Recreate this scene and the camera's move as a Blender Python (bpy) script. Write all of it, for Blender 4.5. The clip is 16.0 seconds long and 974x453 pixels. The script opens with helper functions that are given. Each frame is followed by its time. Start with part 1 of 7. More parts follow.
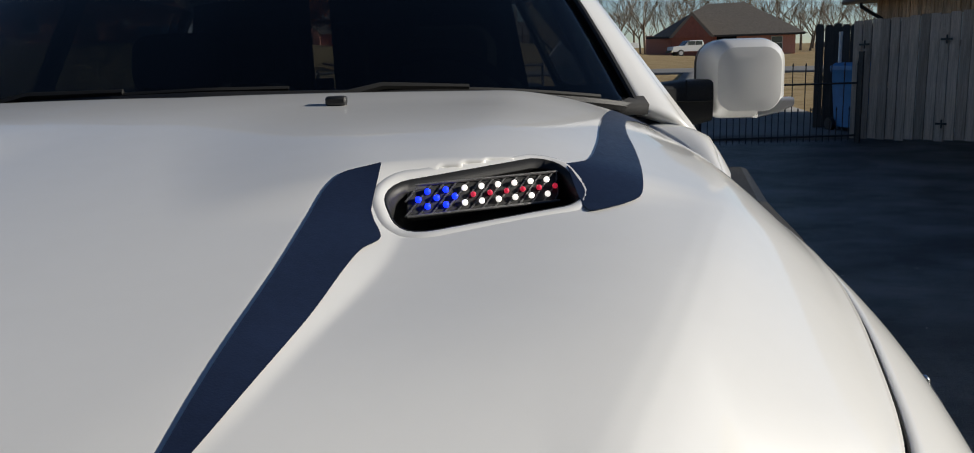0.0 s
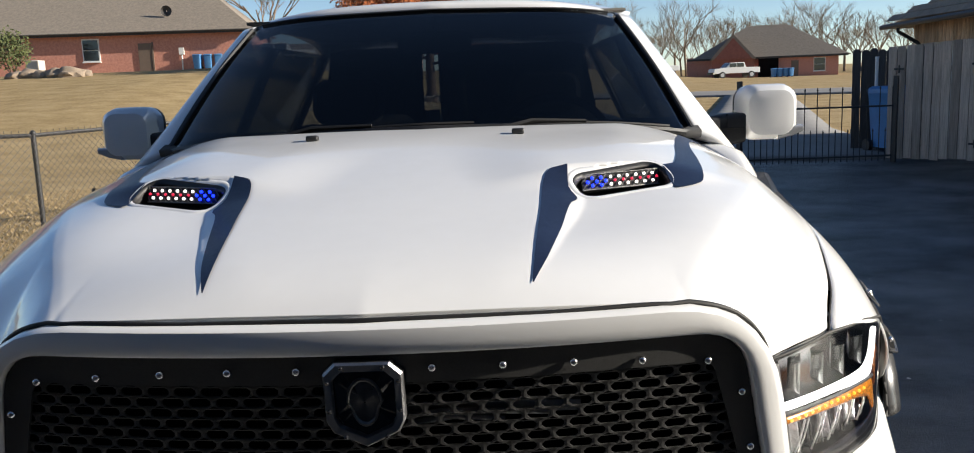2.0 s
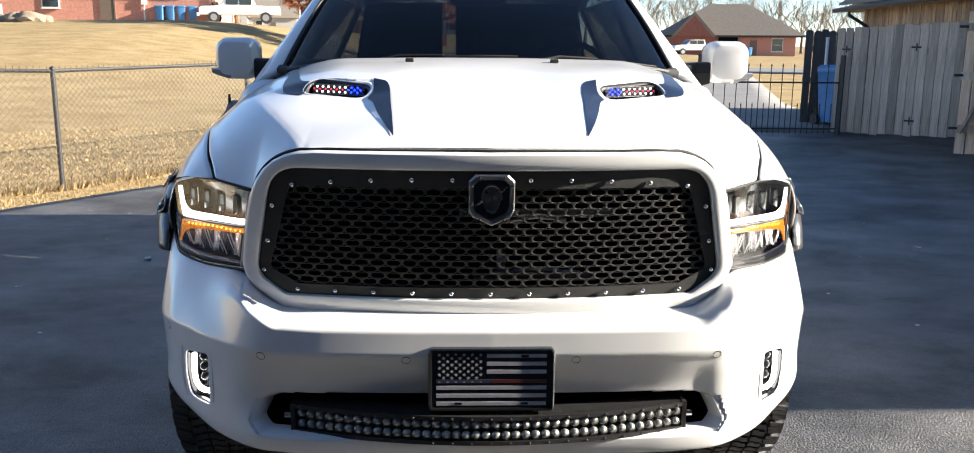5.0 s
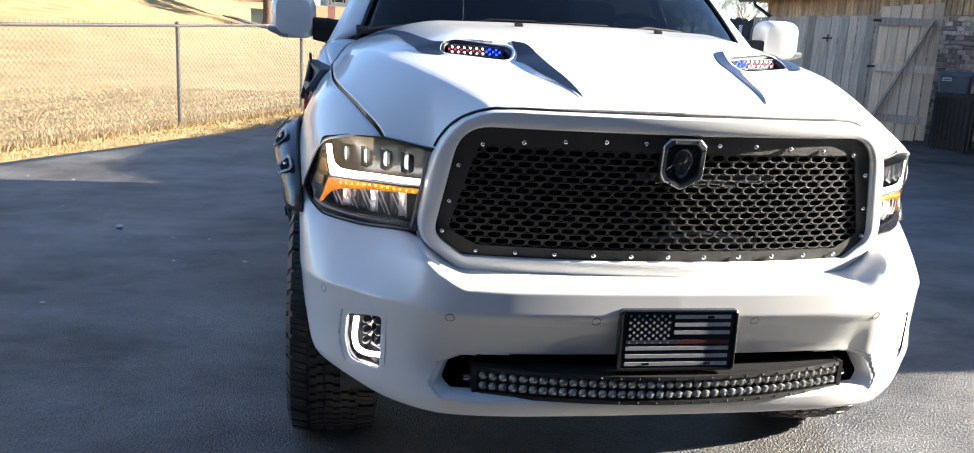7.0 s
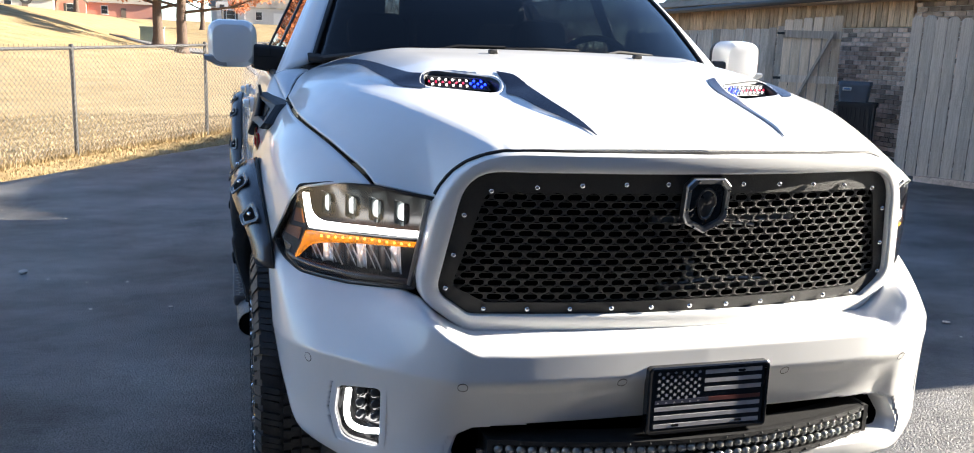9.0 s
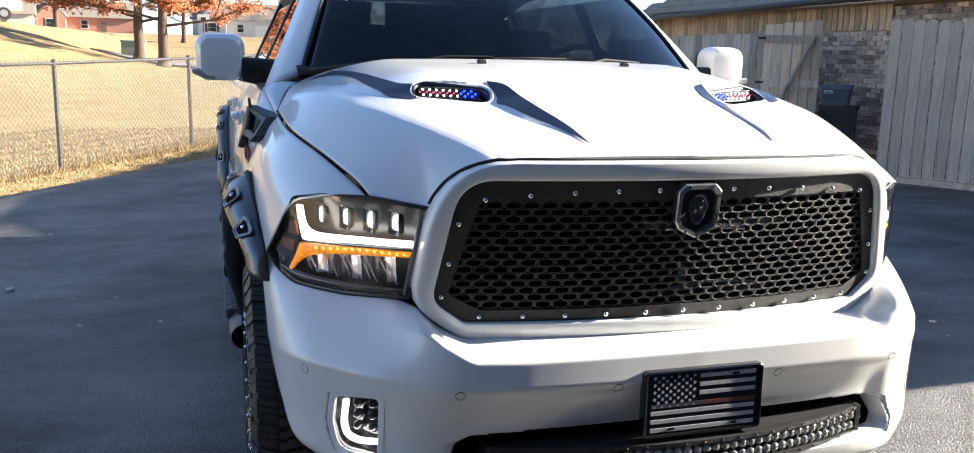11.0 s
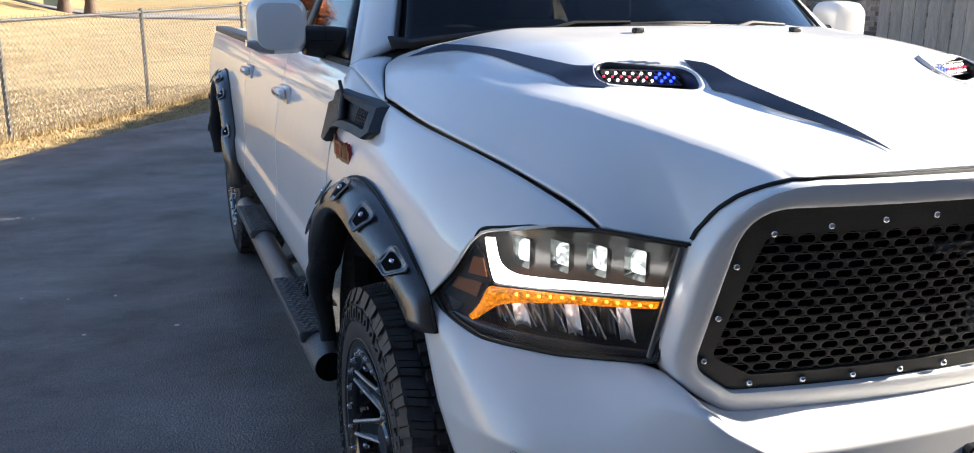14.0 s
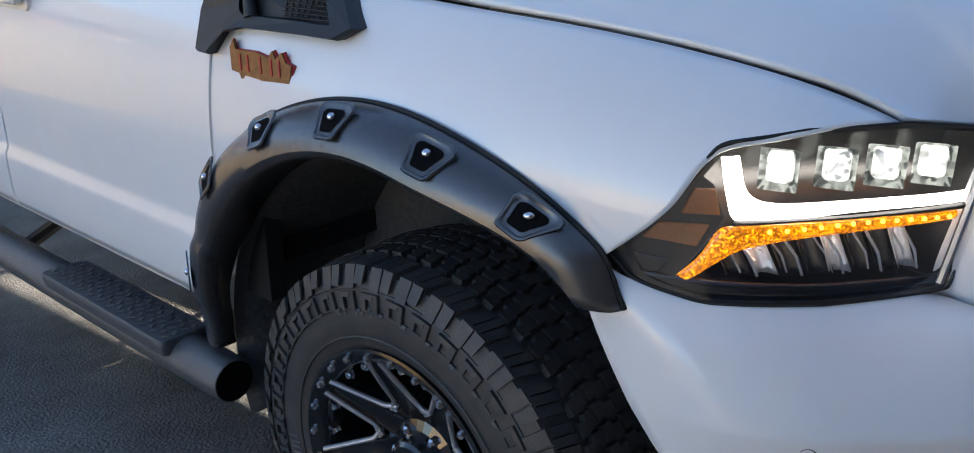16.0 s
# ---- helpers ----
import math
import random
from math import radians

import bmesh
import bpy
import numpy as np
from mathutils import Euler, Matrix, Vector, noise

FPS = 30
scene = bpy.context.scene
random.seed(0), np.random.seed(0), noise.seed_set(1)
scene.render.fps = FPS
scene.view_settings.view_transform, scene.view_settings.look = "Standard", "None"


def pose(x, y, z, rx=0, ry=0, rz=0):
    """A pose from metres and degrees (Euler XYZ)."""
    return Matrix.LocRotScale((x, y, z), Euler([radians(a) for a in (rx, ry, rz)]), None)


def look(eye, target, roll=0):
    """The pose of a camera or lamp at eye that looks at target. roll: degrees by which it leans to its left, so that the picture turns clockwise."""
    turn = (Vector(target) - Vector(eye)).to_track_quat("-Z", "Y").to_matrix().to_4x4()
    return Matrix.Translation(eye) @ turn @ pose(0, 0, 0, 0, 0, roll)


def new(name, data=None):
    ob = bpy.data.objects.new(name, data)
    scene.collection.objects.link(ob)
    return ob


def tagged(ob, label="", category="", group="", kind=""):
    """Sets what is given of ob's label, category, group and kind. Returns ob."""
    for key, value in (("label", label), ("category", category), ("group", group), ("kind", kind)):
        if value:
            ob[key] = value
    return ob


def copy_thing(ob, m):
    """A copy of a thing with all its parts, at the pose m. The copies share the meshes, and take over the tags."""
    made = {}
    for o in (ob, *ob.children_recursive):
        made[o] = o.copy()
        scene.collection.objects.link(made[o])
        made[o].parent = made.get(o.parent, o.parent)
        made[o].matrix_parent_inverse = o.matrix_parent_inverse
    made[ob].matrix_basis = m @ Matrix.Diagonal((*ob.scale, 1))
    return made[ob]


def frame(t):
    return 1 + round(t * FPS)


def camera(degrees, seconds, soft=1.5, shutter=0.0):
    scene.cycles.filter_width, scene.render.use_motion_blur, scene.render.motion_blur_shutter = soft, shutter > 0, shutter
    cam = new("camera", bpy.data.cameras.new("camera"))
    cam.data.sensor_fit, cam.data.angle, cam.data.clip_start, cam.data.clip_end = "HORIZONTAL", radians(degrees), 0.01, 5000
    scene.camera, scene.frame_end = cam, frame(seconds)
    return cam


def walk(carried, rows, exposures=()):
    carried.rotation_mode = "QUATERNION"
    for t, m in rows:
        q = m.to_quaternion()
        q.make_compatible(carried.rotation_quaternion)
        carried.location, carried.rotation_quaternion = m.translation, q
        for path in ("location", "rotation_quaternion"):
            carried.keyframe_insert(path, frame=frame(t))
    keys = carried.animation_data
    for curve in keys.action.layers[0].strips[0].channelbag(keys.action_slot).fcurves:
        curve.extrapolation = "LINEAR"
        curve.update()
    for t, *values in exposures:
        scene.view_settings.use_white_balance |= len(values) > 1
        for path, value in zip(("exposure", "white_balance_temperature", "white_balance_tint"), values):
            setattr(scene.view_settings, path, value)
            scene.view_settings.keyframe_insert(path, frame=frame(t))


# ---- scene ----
EXPOSURES = [(0.0, 0.10, 6300, 10), (1.0, 0.2, 6350, 10), (1.5, 0.4, 6400, 10), (2.0, 1.02, 6450, 11), (3.0, 1.65, 6450, 11), (4.0, 1.92, 6500, 11), (6.5, 2.33, 6550, 11), (7.5, 2.68, 6500, 11), (8.2, 2.66, 6500, 11), (9.0, 2.48, 6500, 11), (11.5, 2.42, 6500, 11), (12.5, 2.58, 6500, 11), (14.0, 2.40, 6700, 12), (15.0, 2.62, 7050, 13), (16.0, 2.80, 7150, 13)]
cam = camera(58.39, 16.0, soft=1.0)
PATH = [
    (0.0, 0.4292, -0.2579, 1.5991, 78.992, 1.643, -1.940),
    (0.5, 0.3543, -0.3685, 1.6116, 78.464, 1.715, -3.304),
    (1.0, 0.3496, -0.5927, 1.6418, 78.993, 2.365, 0.503),
    (1.5, 0.2671, -0.8682, 1.6568, 81.110, 2.322, 0.718),
    (2.0, 0.2062, -1.1259, 1.6644, 80.578, 2.148, 0.651),
    (2.5, 0.2040, -1.4186, 1.6564, 80.110, 1.853, 0.698),
    (3.0, 0.1001, -1.6788, 1.6182, 79.493, 1.586, 0.606),
    (3.5, 0.0820, -1.9010, 1.6147, 79.180, 1.262, 0.553),
    (4.0, 0.0858, -2.0753, 1.6055, 78.678, 0.496, 0.550),
    (6.5, -0.6855, -2.0749, 1.5398, 78.356, -2.127, -7.912),
    (7.0, -0.8615, -2.0124, 1.5240, 77.213, -2.920, -9.322),
    (7.5, -0.9244, -1.8384, 1.5261, 75.558, -3.368, -9.623),
    (8.0, -0.9811, -1.6996, 1.5515, 76.283, -3.771, -12.899),
    (8.5, -1.0445, -1.6977, 1.5639, 77.590, -2.663, -15.252),
    (9.0, -1.0558, -1.7132, 1.5557, 78.391, -2.164, -15.970),
    (11.5, -1.0994, -1.7250, 1.5616, 78.963, -1.187, -17.259),
    (12.0, -1.1314, -1.7444, 1.5720, 78.246, -0.960, -17.322),
    (12.5, -1.1739, -1.6651, 1.5602, 75.959, -1.099, -17.830),
    (13.0, -1.2272, -1.4525, 1.5957, 75.571, -0.894, -18.090),
    (13.5, -1.3670, -1.2174, 1.6119, 75.602, -0.321, -18.715),
    (14.0, -1.4648, -1.0055, 1.6154, 75.468, -0.439, -21.255),
    (14.5, -1.4719, -0.6862, 1.5245, 74.911, -0.348, -24.008),
    (15.0, -1.5705, -0.3992, 1.4818, 70.632, -0.911, -31.792),
    (15.5, -1.7605, -0.1722, 1.4810, 69.373, -0.702, -42.620),
    (16.0, -1.8884, -0.0104, 1.4901, 69.529, 0.110, -49.174),
]
walk(cam, [(t, pose(x, y, z, rx, ry, rz)) for t, x, y, z, rx, ry, rz in PATH], EXPOSURES)

# ---- daylight ----
SUN_AZ, SUN_EL = radians(-2.4), radians(19.5)      # from the truck's left side, slightly ahead of it
world = bpy.data.worlds.new("sky")
scene.world = world
world.use_nodes = True
wn = world.node_tree.nodes
sky = wn.new("ShaderNodeTexSky")
sky.sky_type, sky.sun_disc = "NISHITA", False
sky.air_density, sky.dust_density, sky.ozone_density = 0.75, 0.0, 2.4
sky.sun_elevation, sky.sun_rotation = SUN_EL, radians(90) - SUN_AZ
world.node_tree.links.new(sky.outputs[0], wn["Background"].inputs[0])
wn["Background"].inputs[1].default_value = 0.067
sun = new("sun", bpy.data.lights.new("sun", "SUN"))
sun.data.energy, sun.data.angle, sun.data.color = 5.0, radians(0.5), (1.0, 0.92, 0.78)
sun_way = Vector((math.cos(SUN_EL) * math.cos(SUN_AZ), math.cos(SUN_EL) * math.sin(SUN_AZ), math.sin(SUN_EL)))
sun.matrix_world = look(sun_way * 40, (0, 0, 0))


# ---- materials ----
def material(name, color, rough=0.5, metal=0.0, coat=0.0, vary=0.0, scale=8.0, bump=0.0, bump_scale=60.0, glow=None, power=0.0, detail=4.0, per_object=0.0, color2=None, stretch=None, spec=0.5, island=0.0):
    m = bpy.data.materials.new(name)
    m.use_nodes = True
    n, l = m.node_tree.nodes, m.node_tree.links
    b = n["Principled BSDF"]
    b.inputs["Base Color"].default_value = (*color, 1)
    b.inputs["Roughness"].default_value = rough
    b.inputs["Metallic"].default_value = metal
    b.inputs["Coat Weight"].default_value = coat
    b.inputs["Coat Roughness"].default_value = 0.04
    b.inputs["Specular IOR Level"].default_value = spec
    if glow:
        b.inputs["Emission Color"].default_value = (*glow, 1)
        b.inputs["Emission Strength"].default_value = power
    co = n.new("ShaderNodeTexCoord").outputs["Object"]
    if stretch:
        mp = n.new("ShaderNodeMapping")
        mp.inputs["Scale"].default_value = stretch
        l.new(co, mp.inputs[0])
        co = mp.outputs[0]
    src = None
    if vary > 0 or color2:
        c2 = color2 or tuple(c * (1 - vary) for c in color)
        big = n.new("ShaderNodeTexNoise")
        big.inputs["Scale"].default_value, big.inputs["Detail"].default_value = scale, detail
        l.new(co, big.inputs["Vector"])
        fine = n.new("ShaderNodeTexNoise")
        fine.inputs["Scale"].default_value, fine.inputs["Detail"].default_value = scale * 9, 3
        l.new(co, fine.inputs["Vector"])
        mean = n.new("ShaderNodeMix")
        mean.inputs[0].default_value = 0.4
        l.new(big.outputs[0], mean.inputs[2])
        l.new(fine.outputs[0], mean.inputs[3])
        ramp = n.new("ShaderNodeMapRange")
        ramp.inputs[1].default_value, ramp.inputs[2].default_value = 0.35, 0.65
        l.new(mean.outputs[0], ramp.inputs[0])
        mix = n.new("ShaderNodeMix")
        mix.data_type = "RGBA"
        mix.inputs[6].default_value, mix.inputs[7].default_value = (*color, 1), (*c2, 1)
        l.new(ramp.outputs[0], mix.inputs[0])
        src = mix.outputs[2]
        rr = n.new("ShaderNodeMapRange")
        rr.inputs[3].default_value, rr.inputs[4].default_value = max(0.02, rough - 0.08), min(1, rough + 0.08)
        l.new(fine.outputs[0], rr.inputs[0])
        if rough > 0.3:
            l.new(rr.outputs[0], b.inputs["Roughness"])
    if per_object > 0 or island > 0:
        h = n.new("ShaderNodeHueSaturation")
        if per_object > 0:
            rnd = n.new("ShaderNodeObjectInfo").outputs["Random"]
        else:
            rnd = n.new("ShaderNodeNewGeometry").outputs["Random Per Island"]
        k = per_object or island
        r = n.new("ShaderNodeMapRange")
        r.inputs[3].default_value, r.inputs[4].default_value = 1 - k, 1 + k
        l.new(rnd, r.inputs[0])
        l.new(r.outputs[0], h.inputs["Value"])
        h.inputs["Color"].default_value = (*color, 1)
        if src:
            l.new(src, h.inputs["Color"])
        src = h.outputs[0]
    if src:
        l.new(src, b.inputs["Base Color"])
    if bump > 0:
        nz = n.new("ShaderNodeTexNoise")
        nz.inputs["Scale"].default_value, nz.inputs["Detail"].default_value = bump_scale, 6
        l.new(co, nz.inputs["Vector"])
        bp = n.new("ShaderNodeBump")
        bp.inputs["Strength"].default_value, bp.inputs["Distance"].default_value = bump, 0.02
        l.new(nz.outputs[0], bp.inputs["Height"])
        l.new(bp.outputs[0], b.inputs["Normal"])
    return m


def glass(name, tint, clear=0.6, rough=0.02, face=0.03):
    m = bpy.data.materials.new(name)
    m.use_nodes = True
    n, l = m.node_tree.nodes, m.node_tree.links
    n.remove(n["Principled BSDF"])
    tr, gl, mx = n.new("ShaderNodeBsdfTransparent"), n.new("ShaderNodeBsdfGlossy"), n.new("ShaderNodeMixShader")
    tr.inputs[0].default_value = (*[c * clear for c in tint], 1)
    gl.inputs["Roughness"].default_value = rough
    lw = n.new("ShaderNodeLayerWeight")
    lw.inputs[0].default_value = 0.5
    pw, ma = n.new("ShaderNodeMath"), n.new("ShaderNodeMath")
    pw.operation, ma.operation = "POWER", "MULTIPLY_ADD"
    pw.inputs[1].default_value = 5.0
    ma.inputs[1].default_value, ma.inputs[2].default_value = 0.9, face
    l.new(lw.outputs["Facing"], pw.inputs[0])
    l.new(pw.outputs[0], ma.inputs[0])
    l.new(ma.outputs[0], mx.inputs[0])
    l.new(tr.outputs[0], mx.inputs[1])
    l.new(gl.outputs[0], mx.inputs[2])
    l.new(mx.outputs[0], n["Material Output"].inputs[0])
    return m


WHITE = material("white_paint", (0.76, 0.76, 0.755), 0.38, coat=0.9, vary=0.035, scale=2.2, detail=6, bump=0.006, bump_scale=900)
NAVY = material("matte_black_vinyl", (0.012, 0.019, 0.045), 0.36, spec=0.25, vary=0.25, scale=14, bump=0.05, bump_scale=500)
BLACK = material("black_plastic", (0.018, 0.018, 0.019), 0.5, vary=0.3, scale=20, bump=0.12, bump_scale=700)
GRILLE = material("black_powder_coat", (0.0035, 0.0035, 0.0035), 0.66, spec=0.65, vary=0.3, scale=30, bump=0.25, bump_scale=1500)
GLOSS = material("gloss_black", (0.012, 0.012, 0.013), 0.12, coat=0.5, vary=0.2, scale=12)
SATIN = material("satin_black_flare", (0.045, 0.045, 0.047), 0.24, spec=1.0, vary=0.2, scale=9, bump=0.05, bump_scale=1200)
RUBBER = material("tyre_rubber", (0.028, 0.028, 0.030), 0.50, vary=0.35, scale=18, color2=(0.062, 0.059, 0.055), bump=0.12, bump_scale=300)
RUBLET = material("raised_tyre_lettering", (0.16, 0.16, 0.16), 0.6, vary=0.2, scale=60)
STEEL = material("bright_steel", (0.72, 0.72, 0.73), 0.22, metal=1.0, vary=0.1, scale=80)
MILLED = material("milled_aluminium", (0.50, 0.50, 0.51), 0.62, metal=1.0, vary=0.15, scale=90)
CHROME = material("chrome", (0.85, 0.85, 0.86), 0.06, metal=1.0)
PEWTER = material("brushed_pewter", (0.42, 0.42, 0.43), 0.36, metal=1.0, vary=0.25, scale=40)
# near-black: the shade inside cavities and recesses is put into the colour
DARK = material("deep_shade_black", (0.004, 0.004, 0.0045), 0.9, spec=0.1, vary=0.3, scale=15)
INTERIOR = material("dark_interior_cloth", (0.013, 0.013, 0.015), 0.85, vary=0.3, scale=25)
TAN = material("headliner_grey", (0.06, 0.057, 0.052), 0.9, vary=0.2, scale=20)
SEAM = material("panel_gap_black", (0.006, 0.006, 0.006), 0.7)
LED_WHITE = material("white_running_light", (0.9, 0.9, 0.9), 0.3, glow=(1.0, 0.98, 0.94), power=2.0)
LED_BLUE = material("blue_led", (0.02, 0.04, 0.6), 0.3, glow=(0.006, 0.02, 1.0), power=3.0)
LED_RED = material("red_led", (0.5, 0.02, 0.05), 0.3, glow=(0.9, 0.03, 0.08), power=0.4)
LED_W = material("white_led", (0.9, 0.9, 0.9), 0.3, glow=(1.0, 0.95, 0.85), power=0.9)
PROJ = material("lit_projector_lens", (0.8, 0.8, 0.8), 0.05, glow=(0.92, 1.0, 0.95), power=0.75, coat=1.0)
AMBER = material("lit_amber_strip", (0.55, 0.20, 0.01), 0.25, glow=(1.0, 0.29, 0.006), power=0.55, vary=0.65, scale=160, coat=0.6)
LED_AMBER = material("amber_led", (0.6, 0.25, 0.02), 0.3, glow=(1.0, 0.50, 0.05), power=1.0)
REFLECTOR = material("amber_side_reflector", (0.42, 0.13, 0.02), 0.3, vary=0.35, scale=220, bump=0.3, bump_scale=900, coat=0.7)
REFL = material("silvered_reflector", (0.86, 0.86, 0.86), 0.12, metal=0.65, bump=0.3, bump_scale=90)

# lit lenses glow unevenly, like cut glass
pn, pl = PROJ.node_tree.nodes, PROJ.node_tree.links
pv = pn.new("ShaderNodeTexVoronoi")
pv.inputs["Scale"].default_value = 130
pl.new(pn["Texture Coordinate"].outputs["Object"], pv.inputs["Vector"])
pr = pn.new("ShaderNodeMapRange")
pr.inputs[1].default_value, pr.inputs[2].default_value, pr.inputs[3].default_value, pr.inputs[4].default_value = 0.2, 0.9, 0.03, 0.50
pl.new(pv.outputs["Color"], pr.inputs[0])
pl.new(pr.outputs[0], pn["Principled BSDF"].inputs["Emission Strength"])
# the amber strip sparkles cell by cell
an, al = AMBER.node_tree.nodes, AMBER.node_tree.links
av = an.new("ShaderNodeTexVoronoi")
av.inputs["Scale"].default_value = 420
al.new(an["Texture Coordinate"].outputs["Object"], av.inputs["Vector"])
ar = an.new("ShaderNodeMapRange")
ar.inputs[1].default_value, ar.inputs[2].default_value, ar.inputs[3].default_value, ar.inputs[4].default_value = 0.45, 1.0, 0.05, 0.75
al.new(av.outputs["Color"], ar.inputs[0])
al.new(ar.outputs[0], an["Principled BSDF"].inputs["Emission Strength"])
WINDSCREEN = glass("tinted_windscreen", (0.86, 0.93, 1.0), 0.32, face=0.04)
SIDEGLASS = glass("tinted_side_glass", (0.88, 0.92, 0.90), 0.62)
LENS = glass("clear_lamp_lens", (0.98, 0.99, 1.0), 0.93, face=0.10)
STARWHITE = material("grey_white_print", (0.44, 0.44, 0.47), 0.5, vary=0.2, scale=70)
REDLINE = material("red_print", (0.09, 0.018, 0.016), 0.5)
BLUELINE = material("blue_print", (0.025, 0.03, 0.06), 0.5)
COPPER = material("bronze_emblem", (0.30, 0.16, 0.075), 0.4, metal=0.6, vary=0.4, scale=70)
REDEDGE = material("red_emblem_edge", (0.45, 0.02, 0.03), 0.4)
GREYBAR = material("charcoal_step_bar", (0.085, 0.084, 0.084), 0.33, spec=0.9, vary=0.2, scale=16, bump=0.25, bump_scale=1500)
TREAD = material("step_pad_rubber", (0.085, 0.087, 0.092), 0.6, vary=0.3, scale=40)
ASPHALT = material("sealed_asphalt", (0.050, 0.052, 0.056), 0.50, color2=(0.084, 0.080, 0.074), scale=0.55, detail=9, bump=0.8, bump_scale=110, spec=0.8)
LINER = material("moulded_wheel_liner", (0.085, 0.086, 0.087), 0.7, vary=0.4, scale=7, bump=0.3, bump_scale=60)
GRASS = material("dormant_grass", (0.40, 0.30, 0.16), 0.95, color2=(0.24, 0.17, 0.08), scale=0.9, detail=10, bump=1.0, bump_scale=34, spec=0.1)
BLADE = material("straw_blades", (0.38, 0.285, 0.155), 0.9, island=0.4, spec=0.1)
GALV = material("weathered_fence_wire", (0.11, 0.10, 0.09), 0.5, metal=0.4, vary=0.3, scale=30)
POST = material("black_fence_post", (0.03, 0.03, 0.032), 0.5, vary=0.3, scale=20)
WOOD = material("weathered_cedar", (0.74, 0.57, 0.42), 0.85, color2=(0.46, 0.34, 0.24), scale=6, stretch=(8, 8, 0.35), bump=0.7, bump_scale=45, per_object=0.28)
WOODGREY = material("grey_fence_board", (0.58, 0.475, 0.39), 0.88, color2=(0.29, 0.235, 0.19), scale=6, stretch=(8, 8, 0.35), bump=0.7, bump_scale=45, per_object=0.38)
WOODTAN = material("greyed_tan_board", (0.66, 0.535, 0.43), 0.88, color2=(0.42, 0.335, 0.265), scale=6, stretch=(8, 8, 0.35), bump=0.7, bump_scale=45, per_object=0.16)
# stained boards darkened further: shade on the fence is put into the colour
WOODDARK = material("shaded_stained_board", (0.10, 0.09, 0.085), 0.85, color2=(0.06, 0.055, 0.05), scale=6, stretch=(6, 6, 0.5), bump=0.4, bump_scale=60, per_object=0.25)
BRICK = material("brown_brick", (0.56, 0.41, 0.31), 0.9, color2=(0.24, 0.175, 0.14), scale=9, bump=0.4, bump_scale=90, per_object=0.6)
REDBRICK = material("red_brick_far", (0.60, 0.285, 0.21), 0.9, color2=(0.42, 0.18, 0.13), scale=6, bump=0.2, bump_scale=30)
MORTAR = material("mortar", (0.58, 0.54, 0.48), 0.95, vary=0.25, scale=20, bump=0.3, bump_scale=120)
ROOF = material("asphalt_shingle", (0.26, 0.215, 0.17), 0.9, color2=(0.17, 0.145, 0.115), scale=5, bump=0.5, bump_scale=25)
SIDING = material("pale_siding", (0.52, 0.48, 0.42), 0.8, vary=0.2, scale=4)
CONC = material("worn_road", (0.19, 0.185, 0.18), 0.9, color2=(0.14, 0.137, 0.135), scale=0.8, bump=0.2, bump_scale=30)
BLUEBIN = material("blue_plastic_bin", (0.07, 0.23, 0.48), 0.5, vary=0.2, scale=6)
TRIMPAINT = material("white_trim_paint", (0.72, 0.71, 0.68), 0.6, vary=0.1, scale=10)
PANE = material("dark_window_pane", (0.02, 0.025, 0.03), 0.06, coat=0.5)
BARK = material("tree_bark", (0.13, 0.085, 0.06), 0.95, color2=(0.07, 0.048, 0.035), scale=9, stretch=(3, 3, 0.6), bump=0.7, bump_scale=30)
TWIG = material("bare_twig", (0.21, 0.15, 0.10), 0.95, vary=0.3, scale=3)
RUSTLEAF = material("rust_oak_leaf", (0.36, 0.105, 0.03), 0.8, island=0.45)
GREENLEAF = material("shrub_leaf", (0.07, 0.085, 0.025), 0.8, island=0.5)


# grit and worn streaks of the asphalt
gn, gl = ASPHALT.node_tree.nodes, ASPHALT.node_tree.links
gb = gn["Principled BSDF"]
base_out = gb.inputs["Base Color"].links[0].from_socket
gco = gn["Texture Coordinate"].outputs["Object"]
grit = gn.new("ShaderNodeTexNoise")
grit.inputs["Scale"].default_value, grit.inputs["Detail"].default_value = 95, 3
gl.new(gco, grit.inputs["Vector"])
warp = gn.new("ShaderNodeMapping")
warp.inputs["Scale"].default_value, warp.inputs["Rotation"].default_value = (0.8, 1.1, 1), (0, 0, 0.5)
gl.new(gco, warp.inputs[0])
scuff = gn.new("ShaderNodeTexNoise")
scuff.inputs["Scale"].default_value, scuff.inputs["Detail"].default_value, scuff.inputs["Roughness"].default_value = 1.1, 9, 0.68
gl.new(warp.outputs[0], scuff.inputs["Vector"])
val = gn.new("ShaderNodeMapRange")
val.inputs[1].default_value, val.inputs[2].default_value, val.inputs[3].default_value, val.inputs[4].default_value = 0.36, 0.66, 0.72, 1.32
gl.new(grit.outputs[0], val.inputs[0])
val2 = gn.new("ShaderNodeMapRange")
val2.inputs[1].default_value, val2.inputs[2].default_value, val2.inputs[3].default_value, val2.inputs[4].default_value = 0.40, 0.66, 0.70, 1.95
gl.new(scuff.outputs[0], val2.inputs[0])
sheen = gn.new("ShaderNodeMapRange")
sheen.inputs[1].default_value, sheen.inputs[2].default_value, sheen.inputs[3].default_value, sheen.inputs[4].default_value = 0.36, 0.66, 0.30, 0.85
gl.new(scuff.outputs[0], sheen.inputs[0])
gl.new(sheen.outputs[0], gb.inputs["Specular IOR Level"])
both = gn.new("ShaderNodeMath")
